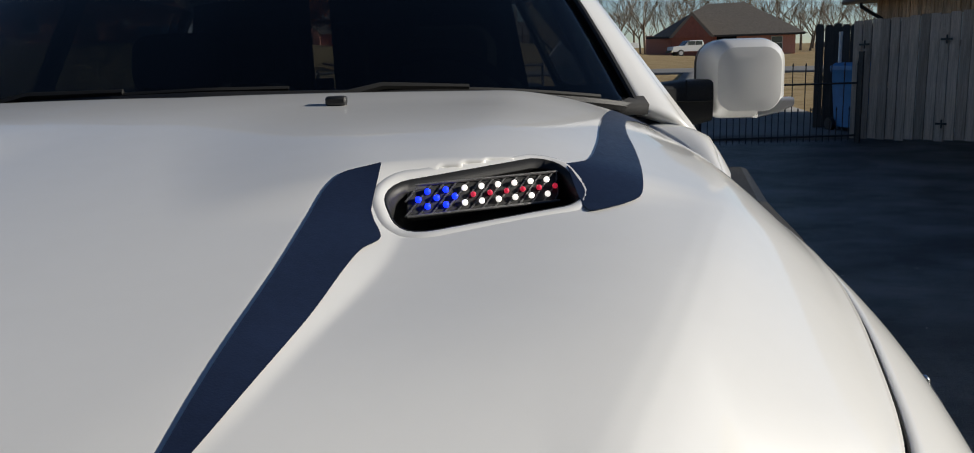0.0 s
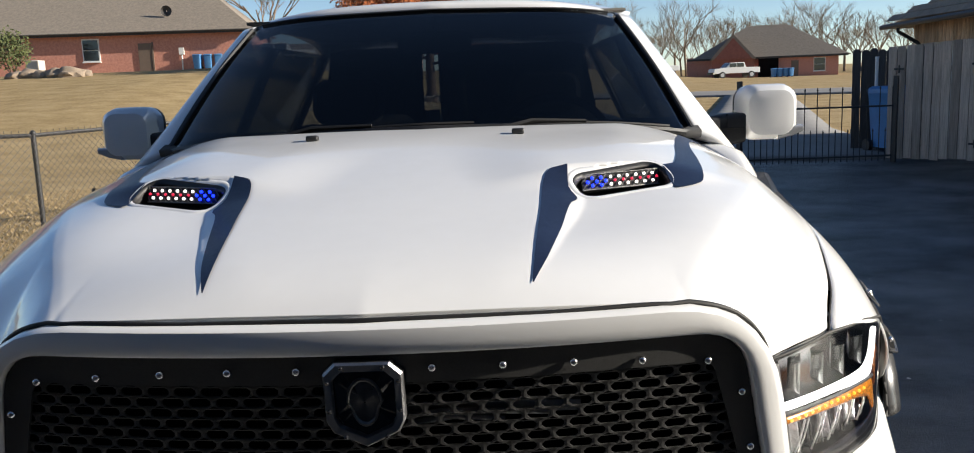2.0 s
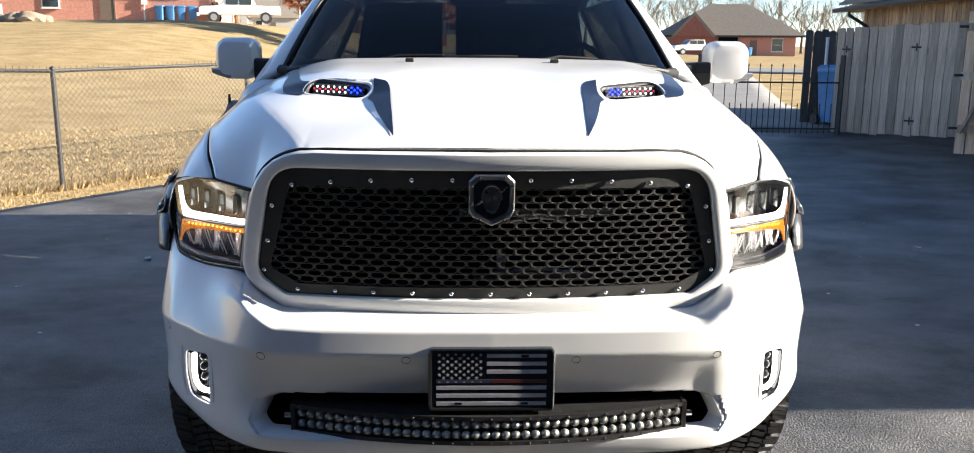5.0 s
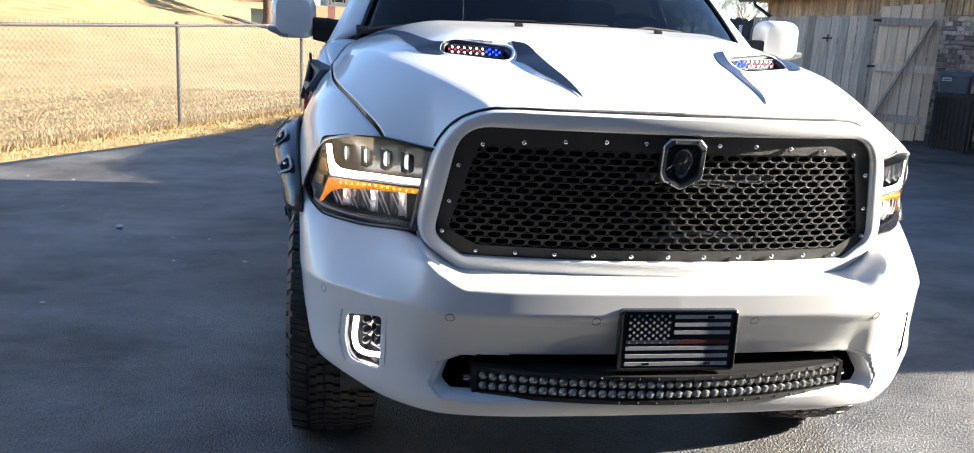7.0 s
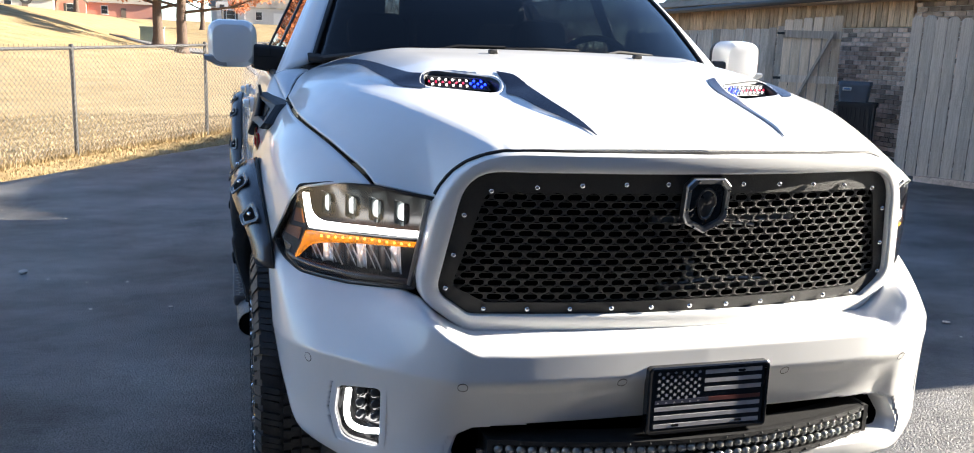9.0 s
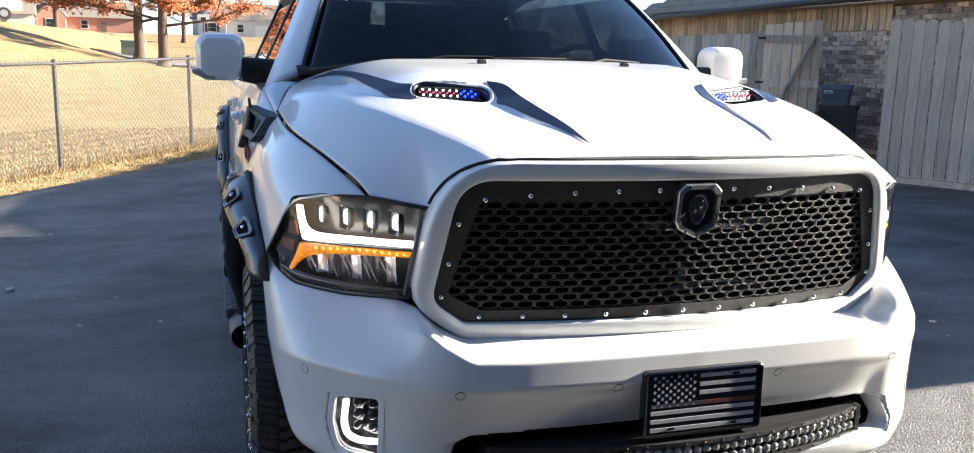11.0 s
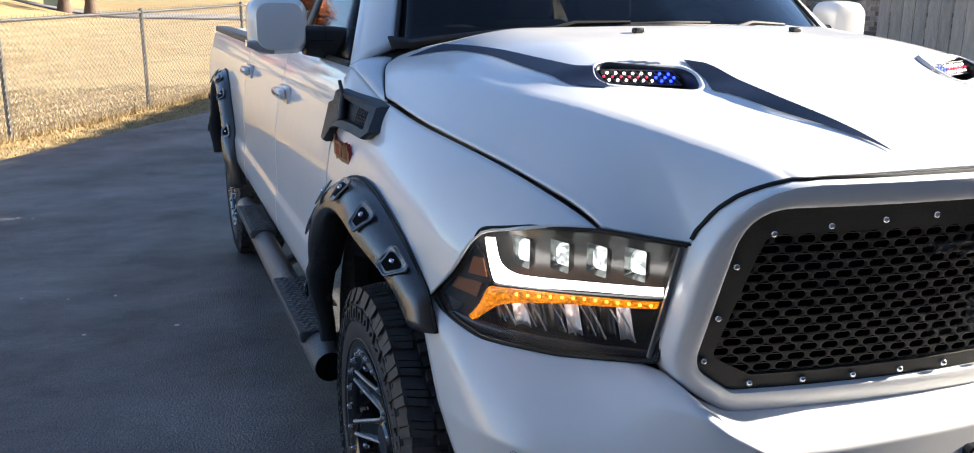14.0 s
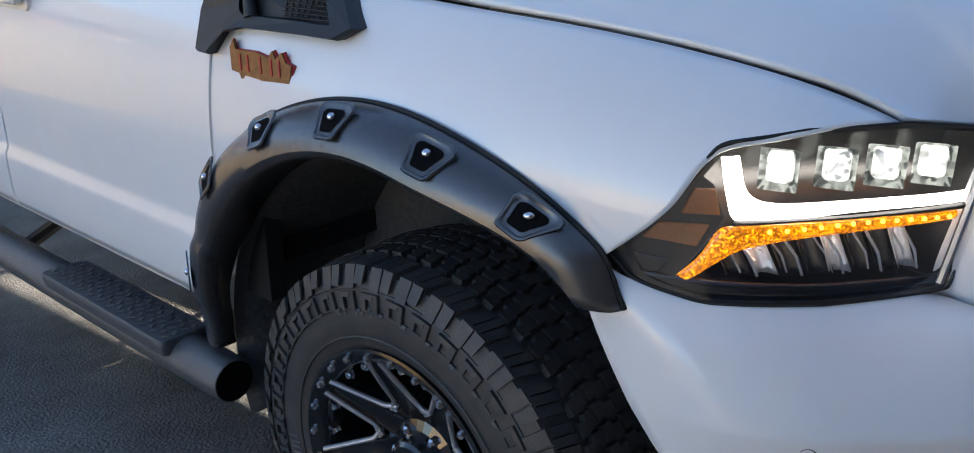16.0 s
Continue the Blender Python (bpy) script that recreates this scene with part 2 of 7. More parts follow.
both.operation = "MULTIPLY"
gl.new(val.outputs[0], both.inputs[0])
gl.new(val2.outputs[0], both.inputs[1])
hsv = gn.new("ShaderNodeHueSaturation")
gl.new(both.outputs[0], hsv.inputs["Value"])
gl.new(base_out, hsv.inputs["Color"])
gl.new(hsv.outputs[0], gb.inputs["Base Color"])


# ---- mesh helpers ----
def part(name, bm, mat, parent=None, label="", smooth=True, thick=0.0, bevel=0.0):
    me = bpy.data.meshes.new(name)
    bmesh.ops.recalc_face_normals(bm, faces=bm.faces)
    bm.to_mesh(me)
    bm.free()
    if smooth:
        me.polygons.foreach_set("use_smooth", [True] * len(me.polygons))
        me.set_sharp_from_angle(angle=radians(38))
    mats = mat if isinstance(mat, (list, tuple)) else [mat]
    for x in mats:
        me.materials.append(x)
    ob = new(name, me)
    if parent:
        ob.parent = parent
    if thick:
        s = ob.modifiers.new("thickness", "SOLIDIFY")
        s.thickness, s.offset = thick, -1
    if bevel:
        b = ob.modifiers.new("edge", "BEVEL")
        b.width, b.segments, b.limit_method = bevel, 2, "ANGLE"
    return tagged(ob, label)


def empty(name, label, category, at=(0, 0, 0), group="", kind=""):
    ob = new(name)
    ob.location = at
    ob.empty_display_size = 0.1
    return tagged(ob, label, category, group, kind)


def pchip(xs, ys):
    """A smooth curve through a few control values."""
    xs, ys = np.array(xs, float), np.array(ys, float)
    h, d = np.diff(xs), np.diff(ys) / np.diff(xs)
    m = np.zeros(len(xs))
    m[0], m[-1] = d[0], d[-1]
    for i in range(1, len(xs) - 1):
        if d[i - 1] * d[i] > 0:
            w1, w2 = 2 * h[i] + h[i - 1], h[i] + 2 * h[i - 1]
            m[i] = (w1 + w2) / (w1 / d[i - 1] + w2 / d[i])

    def at(x):
        x = min(max(x, xs[0]), xs[-1])
        i = min(max(int(np.searchsorted(xs, x)) - 1, 0), len(xs) - 2)
        s = (x - xs[i]) / h[i]
        return float((2 * s ** 3 - 3 * s ** 2 + 1) * ys[i] + (s ** 3 - 2 * s ** 2 + s) * h[i] * m[i] + (3 * s ** 2 - 2 * s ** 3) * ys[i + 1] + (s ** 3 - s ** 2) * h[i] * m[i + 1])
    return at


def step(a, b, x):
    s = min(max((x - a) / (b - a), 0), 1)
    return s * s * (3 - 2 * s)


def sheet(fn, nu, nv, keep=None, bm=None):
    """A patch of quads over u, v in 0..1."""
    bm = bm or bmesh.new()
    vs = [[bm.verts.new(fn(i / nu, j / nv)) for i in range(nu + 1)] for j in range(nv + 1)]
    for j in range(nv):
        for i in range(nu):
            q = (vs[j][i], vs[j][i + 1], vs[j + 1][i + 1], vs[j + 1][i])
            c = (q[0].co + q[1].co + q[2].co + q[3].co) / 4
            if keep is None or keep(c):
                bm.faces.new(q)
    lone = [v for v in bm.verts if not v.link_faces]
    bmesh.ops.delete(bm, geom=lone, context="VERTS")
    return bm


def loft(rings, closed=True, caps=False, bm=None):
    bm = bm or bmesh.new()
    vs = [[bm.verts.new(p) for p in r] for r in rings]
    n = len(rings[0])
    for a, b in zip(vs, vs[1:]):
        for i in range(n if closed else n - 1):
            k = (i + 1) % n
            bm.faces.new((a[i], a[k], b[k], b[i]))
    if caps:
        bm.faces.new(vs[0][::-1])
        bm.faces.new(vs[-1])
    return bm


def box(size, at=(0, 0, 0), m=None, bm=None):
    bm = bm or bmesh.new()
    g = bmesh.ops.create_cube(bm, size=1)["verts"]
    bmesh.ops.scale(bm, vec=size, verts=g)
    bmesh.ops.translate(bm, vec=at, verts=g)
    if m is not None:
        bmesh.ops.transform(bm, matrix=m, verts=g)
    return bm


def tube(points, r, sides=8, bm=None, caps=True):
    """A round bar along points; r is a number or a radius at each point."""
    pts = [Vector(p) for p in points]
    rs = [float(a) for a in r] if isinstance(r, (list, tuple)) else [float(r)] * len(pts)
    rings, side = [], None
    for i, p in enumerate(pts):
        d = (pts[min(i + 1, len(pts) - 1)] - pts[max(i - 1, 0)]).normalized()
        ref = Vector((0, 0, 1)) if abs(d.z) < 0.9 else Vector((1, 0, 0))
        a = d.cross(ref).normalized()
        b = a.cross(d)
        rings.append([p + rs[i] * (math.cos(t) * a + math.sin(t) * b) for t in (2 * math.pi * k / sides for k in range(sides))])
    return loft(rings, True, caps, bm)


def slab(outline, depth, way, bm=None):
    """A flat or gently bent outline given depth along way."""
    way = Vector(way) * depth
    return loft([[Vector(p) for p in outline], [Vector(p) + way for p in outline]], True, True, bm)


def stadium(w, h, n=6):
    """A long rounded outline in 2D."""
    r, out = h / 2, []
    for k in range(n + 1):
        a = -math.pi / 2 + math.pi * k / n
        out.append((w / 2 - r + r * math.cos(a), r * math.sin(a)))
    for k in range(n + 1):
        a = math.pi / 2 + math.pi * k / n
        out.append((-w / 2 + r + r * math.cos(a), r * math.sin(a)))
    return out


def rounded(w, h, r, n=4):
    out = []
    for cx, cy, a0 in ((w / 2 - r, -h / 2 + r, -90), (w / 2 - r, h / 2 - r, 0), (-w / 2 + r, h / 2 - r, 90), (-w / 2 + r, -h / 2 + r, 180)):
        for k in range(n + 1):
            a = radians(a0 + 90 * k / n)
            out.append((cx + r * math.cos(a), cy + r * math.sin(a)))
    return out


def mirrored(fn):
    """Builds a part on both sides of the truck."""
    for s in (-1, 1):
        fn(s)


# ---- the truck: shared surfaces ----
def round_poly(corners, n=5):
    """A closed 2D outline with rounded corners; corners are (x, z, radius)."""
    out, k = [], len(corners)
    for i, (x, z, r) in enumerate(corners):
        p, a, b = Vector((x, z)), Vector(corners[i - 1][:2]), Vector(corners[(i + 1) % k][:2])
        da, db = (a - p).normalized(), (b - p).normalized()
        half = da.angle(db) / 2
        t = min(r / math.tan(half), (a - p).length * 0.49, (b - p).length * 0.49)
        s, e = p + da * t, p + db * t
        for j in range(n + 1):
            w = j / n
            out.append(tuple((1 - w) ** 2 * s + 2 * w * (1 - w) * p + w ** 2 * e))
    return out


def dense(outline, n):
    """The outline again with n points a side, so that it can bend."""
    out = []
    for i, p in enumerate(outline):
        q = outline[(i + 1) % len(outline)]
        k = max(1, int(math.hypot(q[0] - p[0], q[1] - p[1]) / n))
        out += [(p[0] + (q[0] - p[0]) * j / k, p[1] + (q[1] - p[1]) * j / k) for j in range(k)]
    return out


hood_mid = pchip([0.03, 0.07, 0.16, 0.40, 0.70, 1.02, 1.35], [1.322, 1.345, 1.378, 1.430, 1.488, 1.540, 1.570])
hood_side_x = pchip([0.0, 0.28, 0.33, 0.40, 0.52, 0.61, 0.73, 0.85, 0.955, 1.2, 1.5], [0.66, 0.744, 0.762, 0.790, 0.823, 0.845, 0.868, 0.881, 0.886, 0.890, 0.90])
hood_side_z = pchip([0.0, 0.28, 0.33, 0.40, 0.52, 0.61, 0.73, 0.85, 0.955, 1.2, 1.5], [1.12, 1.228, 1.250, 1.275, 1.302, 1.317, 1.331, 1.340, 1.347, 1.364, 1.37])
hood_front_y = pchip([0, 0.32, 0.46, 0.52, 0.565, 0.60, 0.62, 0.747, 0.9], [0.080, 0.102, 0.122, 0.133, 0.147, 0.170, 0.198, 0.29, 0.45])
hood_front_z = pchip([0, 0.32, 0.46, 0.52, 0.565, 0.60, 0.62, 0.747, 0.9], [1.340, 1.337, 1.331, 1.315, 1.281, 1.236, 1.213, 1.231, 1.19])
hood_rear_y = pchip([0, 0.4, 0.66, 0.75, 0.79, 0.826, 0.86, 0.889], [1.12, 1.17, 1.27, 1.375, 1.415, 1.405, 1.30, 1.185])
VENT_C, VENT_A = Vector((0.454, 0.639)), Vector((0.953, 0.303))


groove_in = pchip([0.0, 0.15, 0.29, 0.44, 0.57, 0.62, 0.645, 0.67, 0.69, 0.71, 1.3], [0.245, 0.248, 0.262, 0.275, 0.287, 0.296, 0.308, 0.345, 0.42, 0.52, 0.60])
groove_out = pchip([0.0, 0.15, 0.248, 0.358, 0.505, 0.60, 0.645, 0.67, 0.69, 0.71, 1.3], [0.250, 0.256, 0.288, 0.318, 0.362, 0.378, 0.385, 0.41, 0.48, 0.575, 0.66])


def vent_frame(x, y):
    d = Vector((abs(x), y)) - VENT_C
    return d.dot(VENT_A), d.dot(Vector((-VENT_A.y, VENT_A.x)))


ridge_x = pchip([0.0, 0.177, 0.269, 0.402, 0.562, 0.76, 1.0, 1.2, 1.5], [0.42, 0.499, 0.541, 0.604, 0.671, 0.745, 0.800, 0.825, 0.840])
ridge_z = pchip([0.0, 0.177, 0.269, 0.402, 0.562, 0.76, 1.0, 1.2, 1.5], [1.300, 1.342, 1.362, 1.391, 1.415, 1.428, 1.434, 1.434, 1.436])


def hood_base(x, y):
    """Crowned in the middle, with a ridge on each side beyond which it falls away to the fender."""
    ax = abs(x)
    xr, zr, xs, zs = ridge_x(y), ridge_z(y), hood_side_x(y), hood_side_z(y)
    if ax <= xr:
        s = max(0, (ax - xr + 0.32) / 0.32)
        return hood_mid(y) - 0.05 * ax * ax - (hood_mid(y) - 0.05 * xr * xr - zr) * s ** 1.6
    t = (ax - xr) / max(xs - xr, 0.01)
    return zr + (zs - zr) * t * (0.70 + 0.30 * t)


def hood_z(x, y):
    ax = abs(x)
    yf = hood_front_y(ax)
    soft = (hood_base(ax - 0.02, y) + 2 * hood_base(ax, y) + hood_base(min(ax + 0.02, max(ax, hood_side_x(y))), y)) / 4
    z = soft - (hood_base(x, yf) - hood_front_z(ax)) * math.exp(-max(0, y - yf) / 0.06)
    s, q = vent_frame(x, y)
    side = (1 - step(0.09, 0.32, abs(s)))
    z += side * (0.014 * step(-0.045, 0.055, q) * (1 - step(0.10, 0.45, q)))
    # the groove that the stripe lies in: a sharp inner ridge, falling outward
    xi, xo = groove_in(y), groove_out(y)
    deep = 0.019 * step(0.13, 0.48, y) * (1 - step(0.62, 0.71, y))
    z -= deep * min(max((ax - xi) / max(xo - xi, 0.004), 0), 1) * (1 - step(xo - 0.02, xo + 0.26, ax))
    return z


def body_x(y, z):
    """Half width of the body side."""
    top = 1.004 - 0.9 * max(0, z - 1.02) ** 2 * 0.55 - 0.25 * max(0, 0.80 - z) ** 2
    crease = 0.011 * (1 - step(0.845, 0.875, z)) * step(0.66, 0.76, z)
    nose = 0.165 * (max(0, 0.98 - y) / 0.5) ** 2.0 * 0.34
    return top + crease - nose


def grille_y(x, z):
    return 0.071 + 0.21 * x * x + 0.105 * (1.255 - z)


plan_x = pchip([0, .2, .4, .55, .68, .78, .86, .93, 1], [0, .2, .42, .582, .72, .824, .898, .948, .973])
plan_y = pchip([0, .2, .4, .55, .68, .78, .86, .93, 1], [0, .002, .011, .036, .122, .225, .31, .42, .615])
front_in = pchip([.545, .565, .60, .64, .68, .72, .80, .835, .862, .880, .900, .93, .97],
                 [.055, .008, .002, .024, .048, .043, .015, .000, .000, .012, .035, .050, .060])
side_in = pchip([.545, .565, .60, .64, .68, .72, .80, .835, .862, .880, .900, .93, .97],
                [.050, .012, .004, .006, .008, .007, .003, .000, -.002, .000, .002, .006, .012])


def bumper(s, z):
    """A point of the painted bumper skin; s runs -1..1 round the plan."""
    a, sg = abs(s), (1 if s >= 0 else -1)
    x, y = plan_x(a), plan_y(a)
    e = 0.01
    tx, ty = plan_x(min(1, a + e)) - plan_x(max(0, a - e)), plan_y(min(1, a + e)) - plan_y(max(0, a - e))
    L = math.hypot(tx, ty)
    w = step(0.50, 0.66, a)
    d = front_in(z) * (1 - w) + side_in(z) * w
    return Vector((sg * (x - d * ty / L), y + d * tx / L, z))


lamp_y = pchip([0.60, 0.66, 0.747, 0.83, 0.90, 0.935, 0.96], [0.19, 0.222, 0.288, 0.365, 0.450, 0.525, 0.60])


def lamp_point(x, z, back=0.0):
    y = lamp_y(abs(x)) + 0.05 * (1.10 - z) * 0.3
    return Vector((x - math.copysign(back * 0.45, x), y + back * 0.9, z))


truck = empty("pickup_truck", "white full-size pickup truck with hood vents, parked on the asphalt", "pickup truck")


# ---- hood ----
def vent_outline(grow=0.0):
    """The vent's opening on the hood plan, on the truck's left side."""
    out = []
    for a, b in rounded(0.212 + 2 * grow, 0.088 + 2 * grow, 0.034 + grow, 6):
        b += 0.012 * (a / 0.1)
        p = VENT_C + VENT_A * a + Vector((-VENT_A.y, VENT_A.x)) * b
        out.append((p.x, p.y))
    return out


def in_poly(x, y, poly):
    hit, j = False, len(poly) - 1
    for i in range(len(poly)):
        if (poly[i][1] > y) != (poly[j][1] > y) and x < (poly[j][0] - poly[i][0]) * (y - poly[i][1]) / (poly[j][1] - poly[i][1]) + poly[i][0]:
            hit = not hit
        j = i
    return hit


VENT_HOLE = vent_outline(0.007)


def hood_patch(u, v):
    k = 2 * u - 1
    k = math.copysign(abs(k) ** 0.9, k)
    x = k * 0.747
    for _ in range(3):
        y = hood_front_y(abs(x)) + (hood_rear_y(min(abs(x), 0.889)) - hood_front_y(abs(x))) * v ** 1.3
        x = k * (hood_side_x(y) - 0.003)
    y = hood_front_y(abs(x)) + 0.004 + (hood_rear_y(min(abs(x), 0.889)) - hood_front_y(abs(x))) * v ** 1.3
    return Vector((x, y, hood_z(x, y)))


hood = part("hood", sheet(hood_patch, 270, 170, keep=lambda c: not in_poly(abs(c.x), c.y, VENT_HOLE)), WHITE, truck, thick=0.012)


def hood_vent(s):
    rings = []
    for grow, drop in ((0.016, -0.001), (0.012, 0.0016), (0.006, 0.0024), (0.0015, 0.0005), (-0.001, -0.009), (-0.004, -0.030), (-0.008, -0.050)):
        rings.append([Vector((s * x, y + (0.02 if drop < -0.02 else 0), hood_z(x, y) + drop)) for x, y in vent_outline(grow)])
    bm = loft(rings[3:], True)
    bm.faces.new([v for v in bm.verts][-len(rings[0]):])
    shell = part("vent_recess", bm, BLACK, truck, "black recessed vent tub", thick=0.002)
    part("vent_rim", loft(rings[:4], True), WHITE, truck)
    # lamp panel standing in the vent, facing forward
    o = VENT_C + VENT_A * 0.008 + Vector((-VENT_A.y, VENT_A.x)) * 0.026
    up = Vector((0.0, 0.62, 0.78)).normalized()
    al = Vector((s * VENT_A.x, VENT_A.y, 0.02)).normalized()
    out = al.cross(up) if s > 0 else up.cross(al)
    out = out if out.y < 0 else -out
    base = Vector((s * o.x, o.y, hood_z(o.x, o.y) - 0.018))

    def at(a, b, d=0.0):
        return base + al * a + up * b + out * d
    panel = part("lamp_panel", slab([at(a, b) for a, b in rounded(0.170, 0.036, 0.007)], 0.010, -out), GRILLE, shell, "pierced black lamp panel", smooth=False)
    bm = bmesh.new()
    for b in (-0.0185, 0.0185):
        tube([at(-0.086, b, 0.002), at(0.086, b, 0.002)], 0.0016, 6, bm)
    for k in range(13):
        a = -0.084 + 0.014 * k
        for b0 in (-0.0135, -0.0045, 0.0045, 0.0135):
            sh = 0.007 if b0 in (-0.0045, 0.0135) else 0
            tube([at(min(a + sh - 0.004, 0.085), b0 - 0.0045, 0.001), at(min(a + sh + 0.004, 0.085), b0 + 0.0045, 0.001)], 0.0010, 4, bm)
    tagged(part("panel_lattice", bm, GREYBAR, shell), kind="stuff")

    def led(a, b, mat, r=0.0034):
        bm = bmesh.new()
        bmesh.ops.create_uvsphere(bm, u_segments=10, v_segments=6, radius=r)
        bmesh.ops.translate(bm, vec=at(a, b, 0.003), verts=bm.verts)
        part("led", bm, mat, shell)
    for a, b in ((-0.074, 0.0), (-0.064, 0.009), (-0.064, -0.009), (-0.054, 0.0), (-0.044, 0.009), (-0.044, -0.009), (-0.034, 0.0)):
        led(a, b, LED_BLUE)
    for k in range(6):
        led(-0.023 + 0.0190 * k, 0.009, LED_W)
        led(-0.023 + 0.0190 * k, -0.009, LED_W)
        led(-0.0135 + 0.0190 * k, 0.0, LED_RED, 0.0031)


mirrored(hood_vent)


def decal_strip(name, s, inner, outer, n=40, wide=8, lift=0.0022):
    """A vinyl strip on the hood between two plan curves of (t: x, y)."""
    def fn(u, v):
        a, b = inner(v), outer(v)
        x, y = a[0] + (b[0] - a[0]) * u, a[1] + (b[1] - a[1]) * u
        return Vector((s * x, y, hood_z(x, y) + lift))
    return part(name, sheet(fn, wide, n), NAVY, truck, "matte black vinyl hood stripe")


def two(ts, xs, ys):
    fx, fy = pchip(ts, xs), pchip(ts, ys)
    return lambda v: (fx(v), fy(v))


blade_in = two([0, .25, .5, .75, .9, 1], [0.249, 0.263, 0.277, 0.291, 0.306, 0.344], [0.150, 0.300, 0.440, 0.590, 0.640, 0.669])
blade_out = two([0, .2, .45, .70, .80, .88, 1], [0.251, 0.275, 0.308, 0.338, 0.353, 0.340, 0.345], [0.150, 0.225, 0.365, 0.505, 0.540, 0.590, 0.668])
tail_in = two([0, .12, .3, .6, 1], [0.547, 0.574, 0.602, 0.637, 0.700], [0.709, 0.737, 0.836, 1.02, 1.290])
tail_out = two([0, .14, .28, .40, .55, .65, .82, 1], [0.547, 0.560, 0.623, 0.642, 0.661, 0.668, 0.700, 0.784], [0.709, 0.614, 0.670, 0.753, 0.897, 0.972, 1.15, 1.345])


def decals(s):
    decal_strip("hood_stripe", s, blade_in, blade_out)
    decal_strip("hood_stripe", s, tail_in, tail_out)


mirrored(decals)


def nozzle(s):
    bm = box((0.030, 0.022, 0.014), (s * 0.253, 1.02, hood_z(0.253, 1.02) + 0.006))
    part("washer_nozzle", bm, BLACK, truck, bevel=0.004)


mirrored(nozzle)

corner_x = pchip([1.185, 1.30, 1.405, 1.44, 1.48], [0.889, 0.86, 0.826, 0.80, 0.79])


def hood_gap(s):
    bm = bmesh.new()
    ys = np.linspace(0.29, 1.185, 40)
    tube([(s * hood_side_x(y), y, hood_side_z(y) - 0.0026) for y in ys], 0.0014, 6, bm)
    part("hood_gap", bm, SEAM, truck)
    bm = bmesh.new()
    tube([(s * (corner_x(y) + 0.002), y, hood_z(corner_x(y), y) - 0.002) for y in np.linspace(1.185, 1.415, 24)], 0.0020, 6, bm)
    part("hood_gap", bm, SEAM, truck)


mirrored(hood_gap)

# ---- grille ----
SUR = [(0.606, 1.333, 0.20), (0.664, 0.985, 0.10), (0.545, 0.901, 0.07), (-0.545, 0.901, 0.07), (-0.664, 0.985, 0.10), (-0.606, 1.333, 0.20)]
PLATE = [(0.560, 1.286, 0.09), (0.616, 1.000, 0.05), (0.540, 0.946, 0.03), (-0.540, 0.946, 0.03), (-0.616, 1.000, 0.05), (-0.560, 1.286, 0.09)]
MESH = [(0.515, 1.240, 0.03), (0.580, 1.015, 0.02), (0.505, 0.975, 0.02), (-0.505, 0.975, 0.02), (-0.580, 1.015, 0.02), (-0.515, 1.240, 0.03)]


def ring(outline, back, scale=1.0, dz=0.0, n=7):
    pts = round_poly(outline, n)
    out = []
    k = len(pts)
    for i, p in enumerate(pts):
        q = pts[(i + 1) % k]
        m = 14 if math.hypot(q[0] - p[0], q[1] - p[1]) > 0.3 else 1
        for j in range(m):
            x, z = p[0] + (q[0] - p[0]) * j / m, p[1] + (q[1] - p[1]) * j / m
            x, z = x * scale, 1.115 + (z - 1.115) * (scale + dz)
            out.append(Vector((x, grille_y(x, z) + back, z)))
    return out


def blend(a, b, w):
    return [(p[0] + (q[0] - p[0]) * w, p[1] + (q[1] - p[1]) * w, p[2] + (q[2] - p[2]) * w) for p, q in zip(a, b)]


rings = [ring(SUR, 0.060), ring(SUR, 0.012), ring(blend(SUR, PLATE, 0.05), 0.000), ring(blend(SUR, PLATE, 0.14), -0.006), ring(blend(SUR, PLATE, 0.30), -0.008), ring(blend(SUR, PLATE, 0.60), -0.009),
         ring(blend(SUR, PLATE, 0.86), -0.0085), ring(blend(SUR, PLATE, 0.95), -0.006), ring(PLATE, 0.002), ring(PLATE, 0.030)]
part("grille_surround", loft(rings, True), WHITE, truck)


def hood_seal():
    """The black gap along the hood's front edge and round the surround's upper corners."""
    way = []
    for p in ring(SUR, 0.0, n=16):
        if abs(p.x) > 0.47 and p.z > 1.206:
            y0, y1 = hood_front_y(abs(p.x)), hood_front_y(abs(p.x)) + 0.12
            for k in range(18):
                ym = (y0 + y1) / 2
                y0, y1 = (ym, y1) if hood_z(p.x, ym) < p.z else (y0, ym)
            way.append(Vector((p.x + math.copysign(0.001, p.x), min(max(y0, p.y - 0.004), p.y + 0.05) - 0.002, p.z + 0.002)))
    for x in np.linspace(-0.45, 0.45, 60):
        way.append(Vector((x, hood_front_y(abs(x)) - 0.004 + 0.003 * step(0.25, 0.45, abs(x)), hood_front_z(abs(x)) - 0.005 + 0.006 * step(0.25, 0.45, abs(x)))))
    right = sorted((q for q in way if q.x > 0.46), key=lambda q: q.z)
    left = sorted((q for q in way if q.x < -0.46), key=lambda q: -q.z)
    mid = sorted((q for q in way if abs(q.x) <= 0.46), key=lambda q: -q.x)
    part("hood_seal", tube(right + mid + left, 0.0042, 8), SEAM, truck)


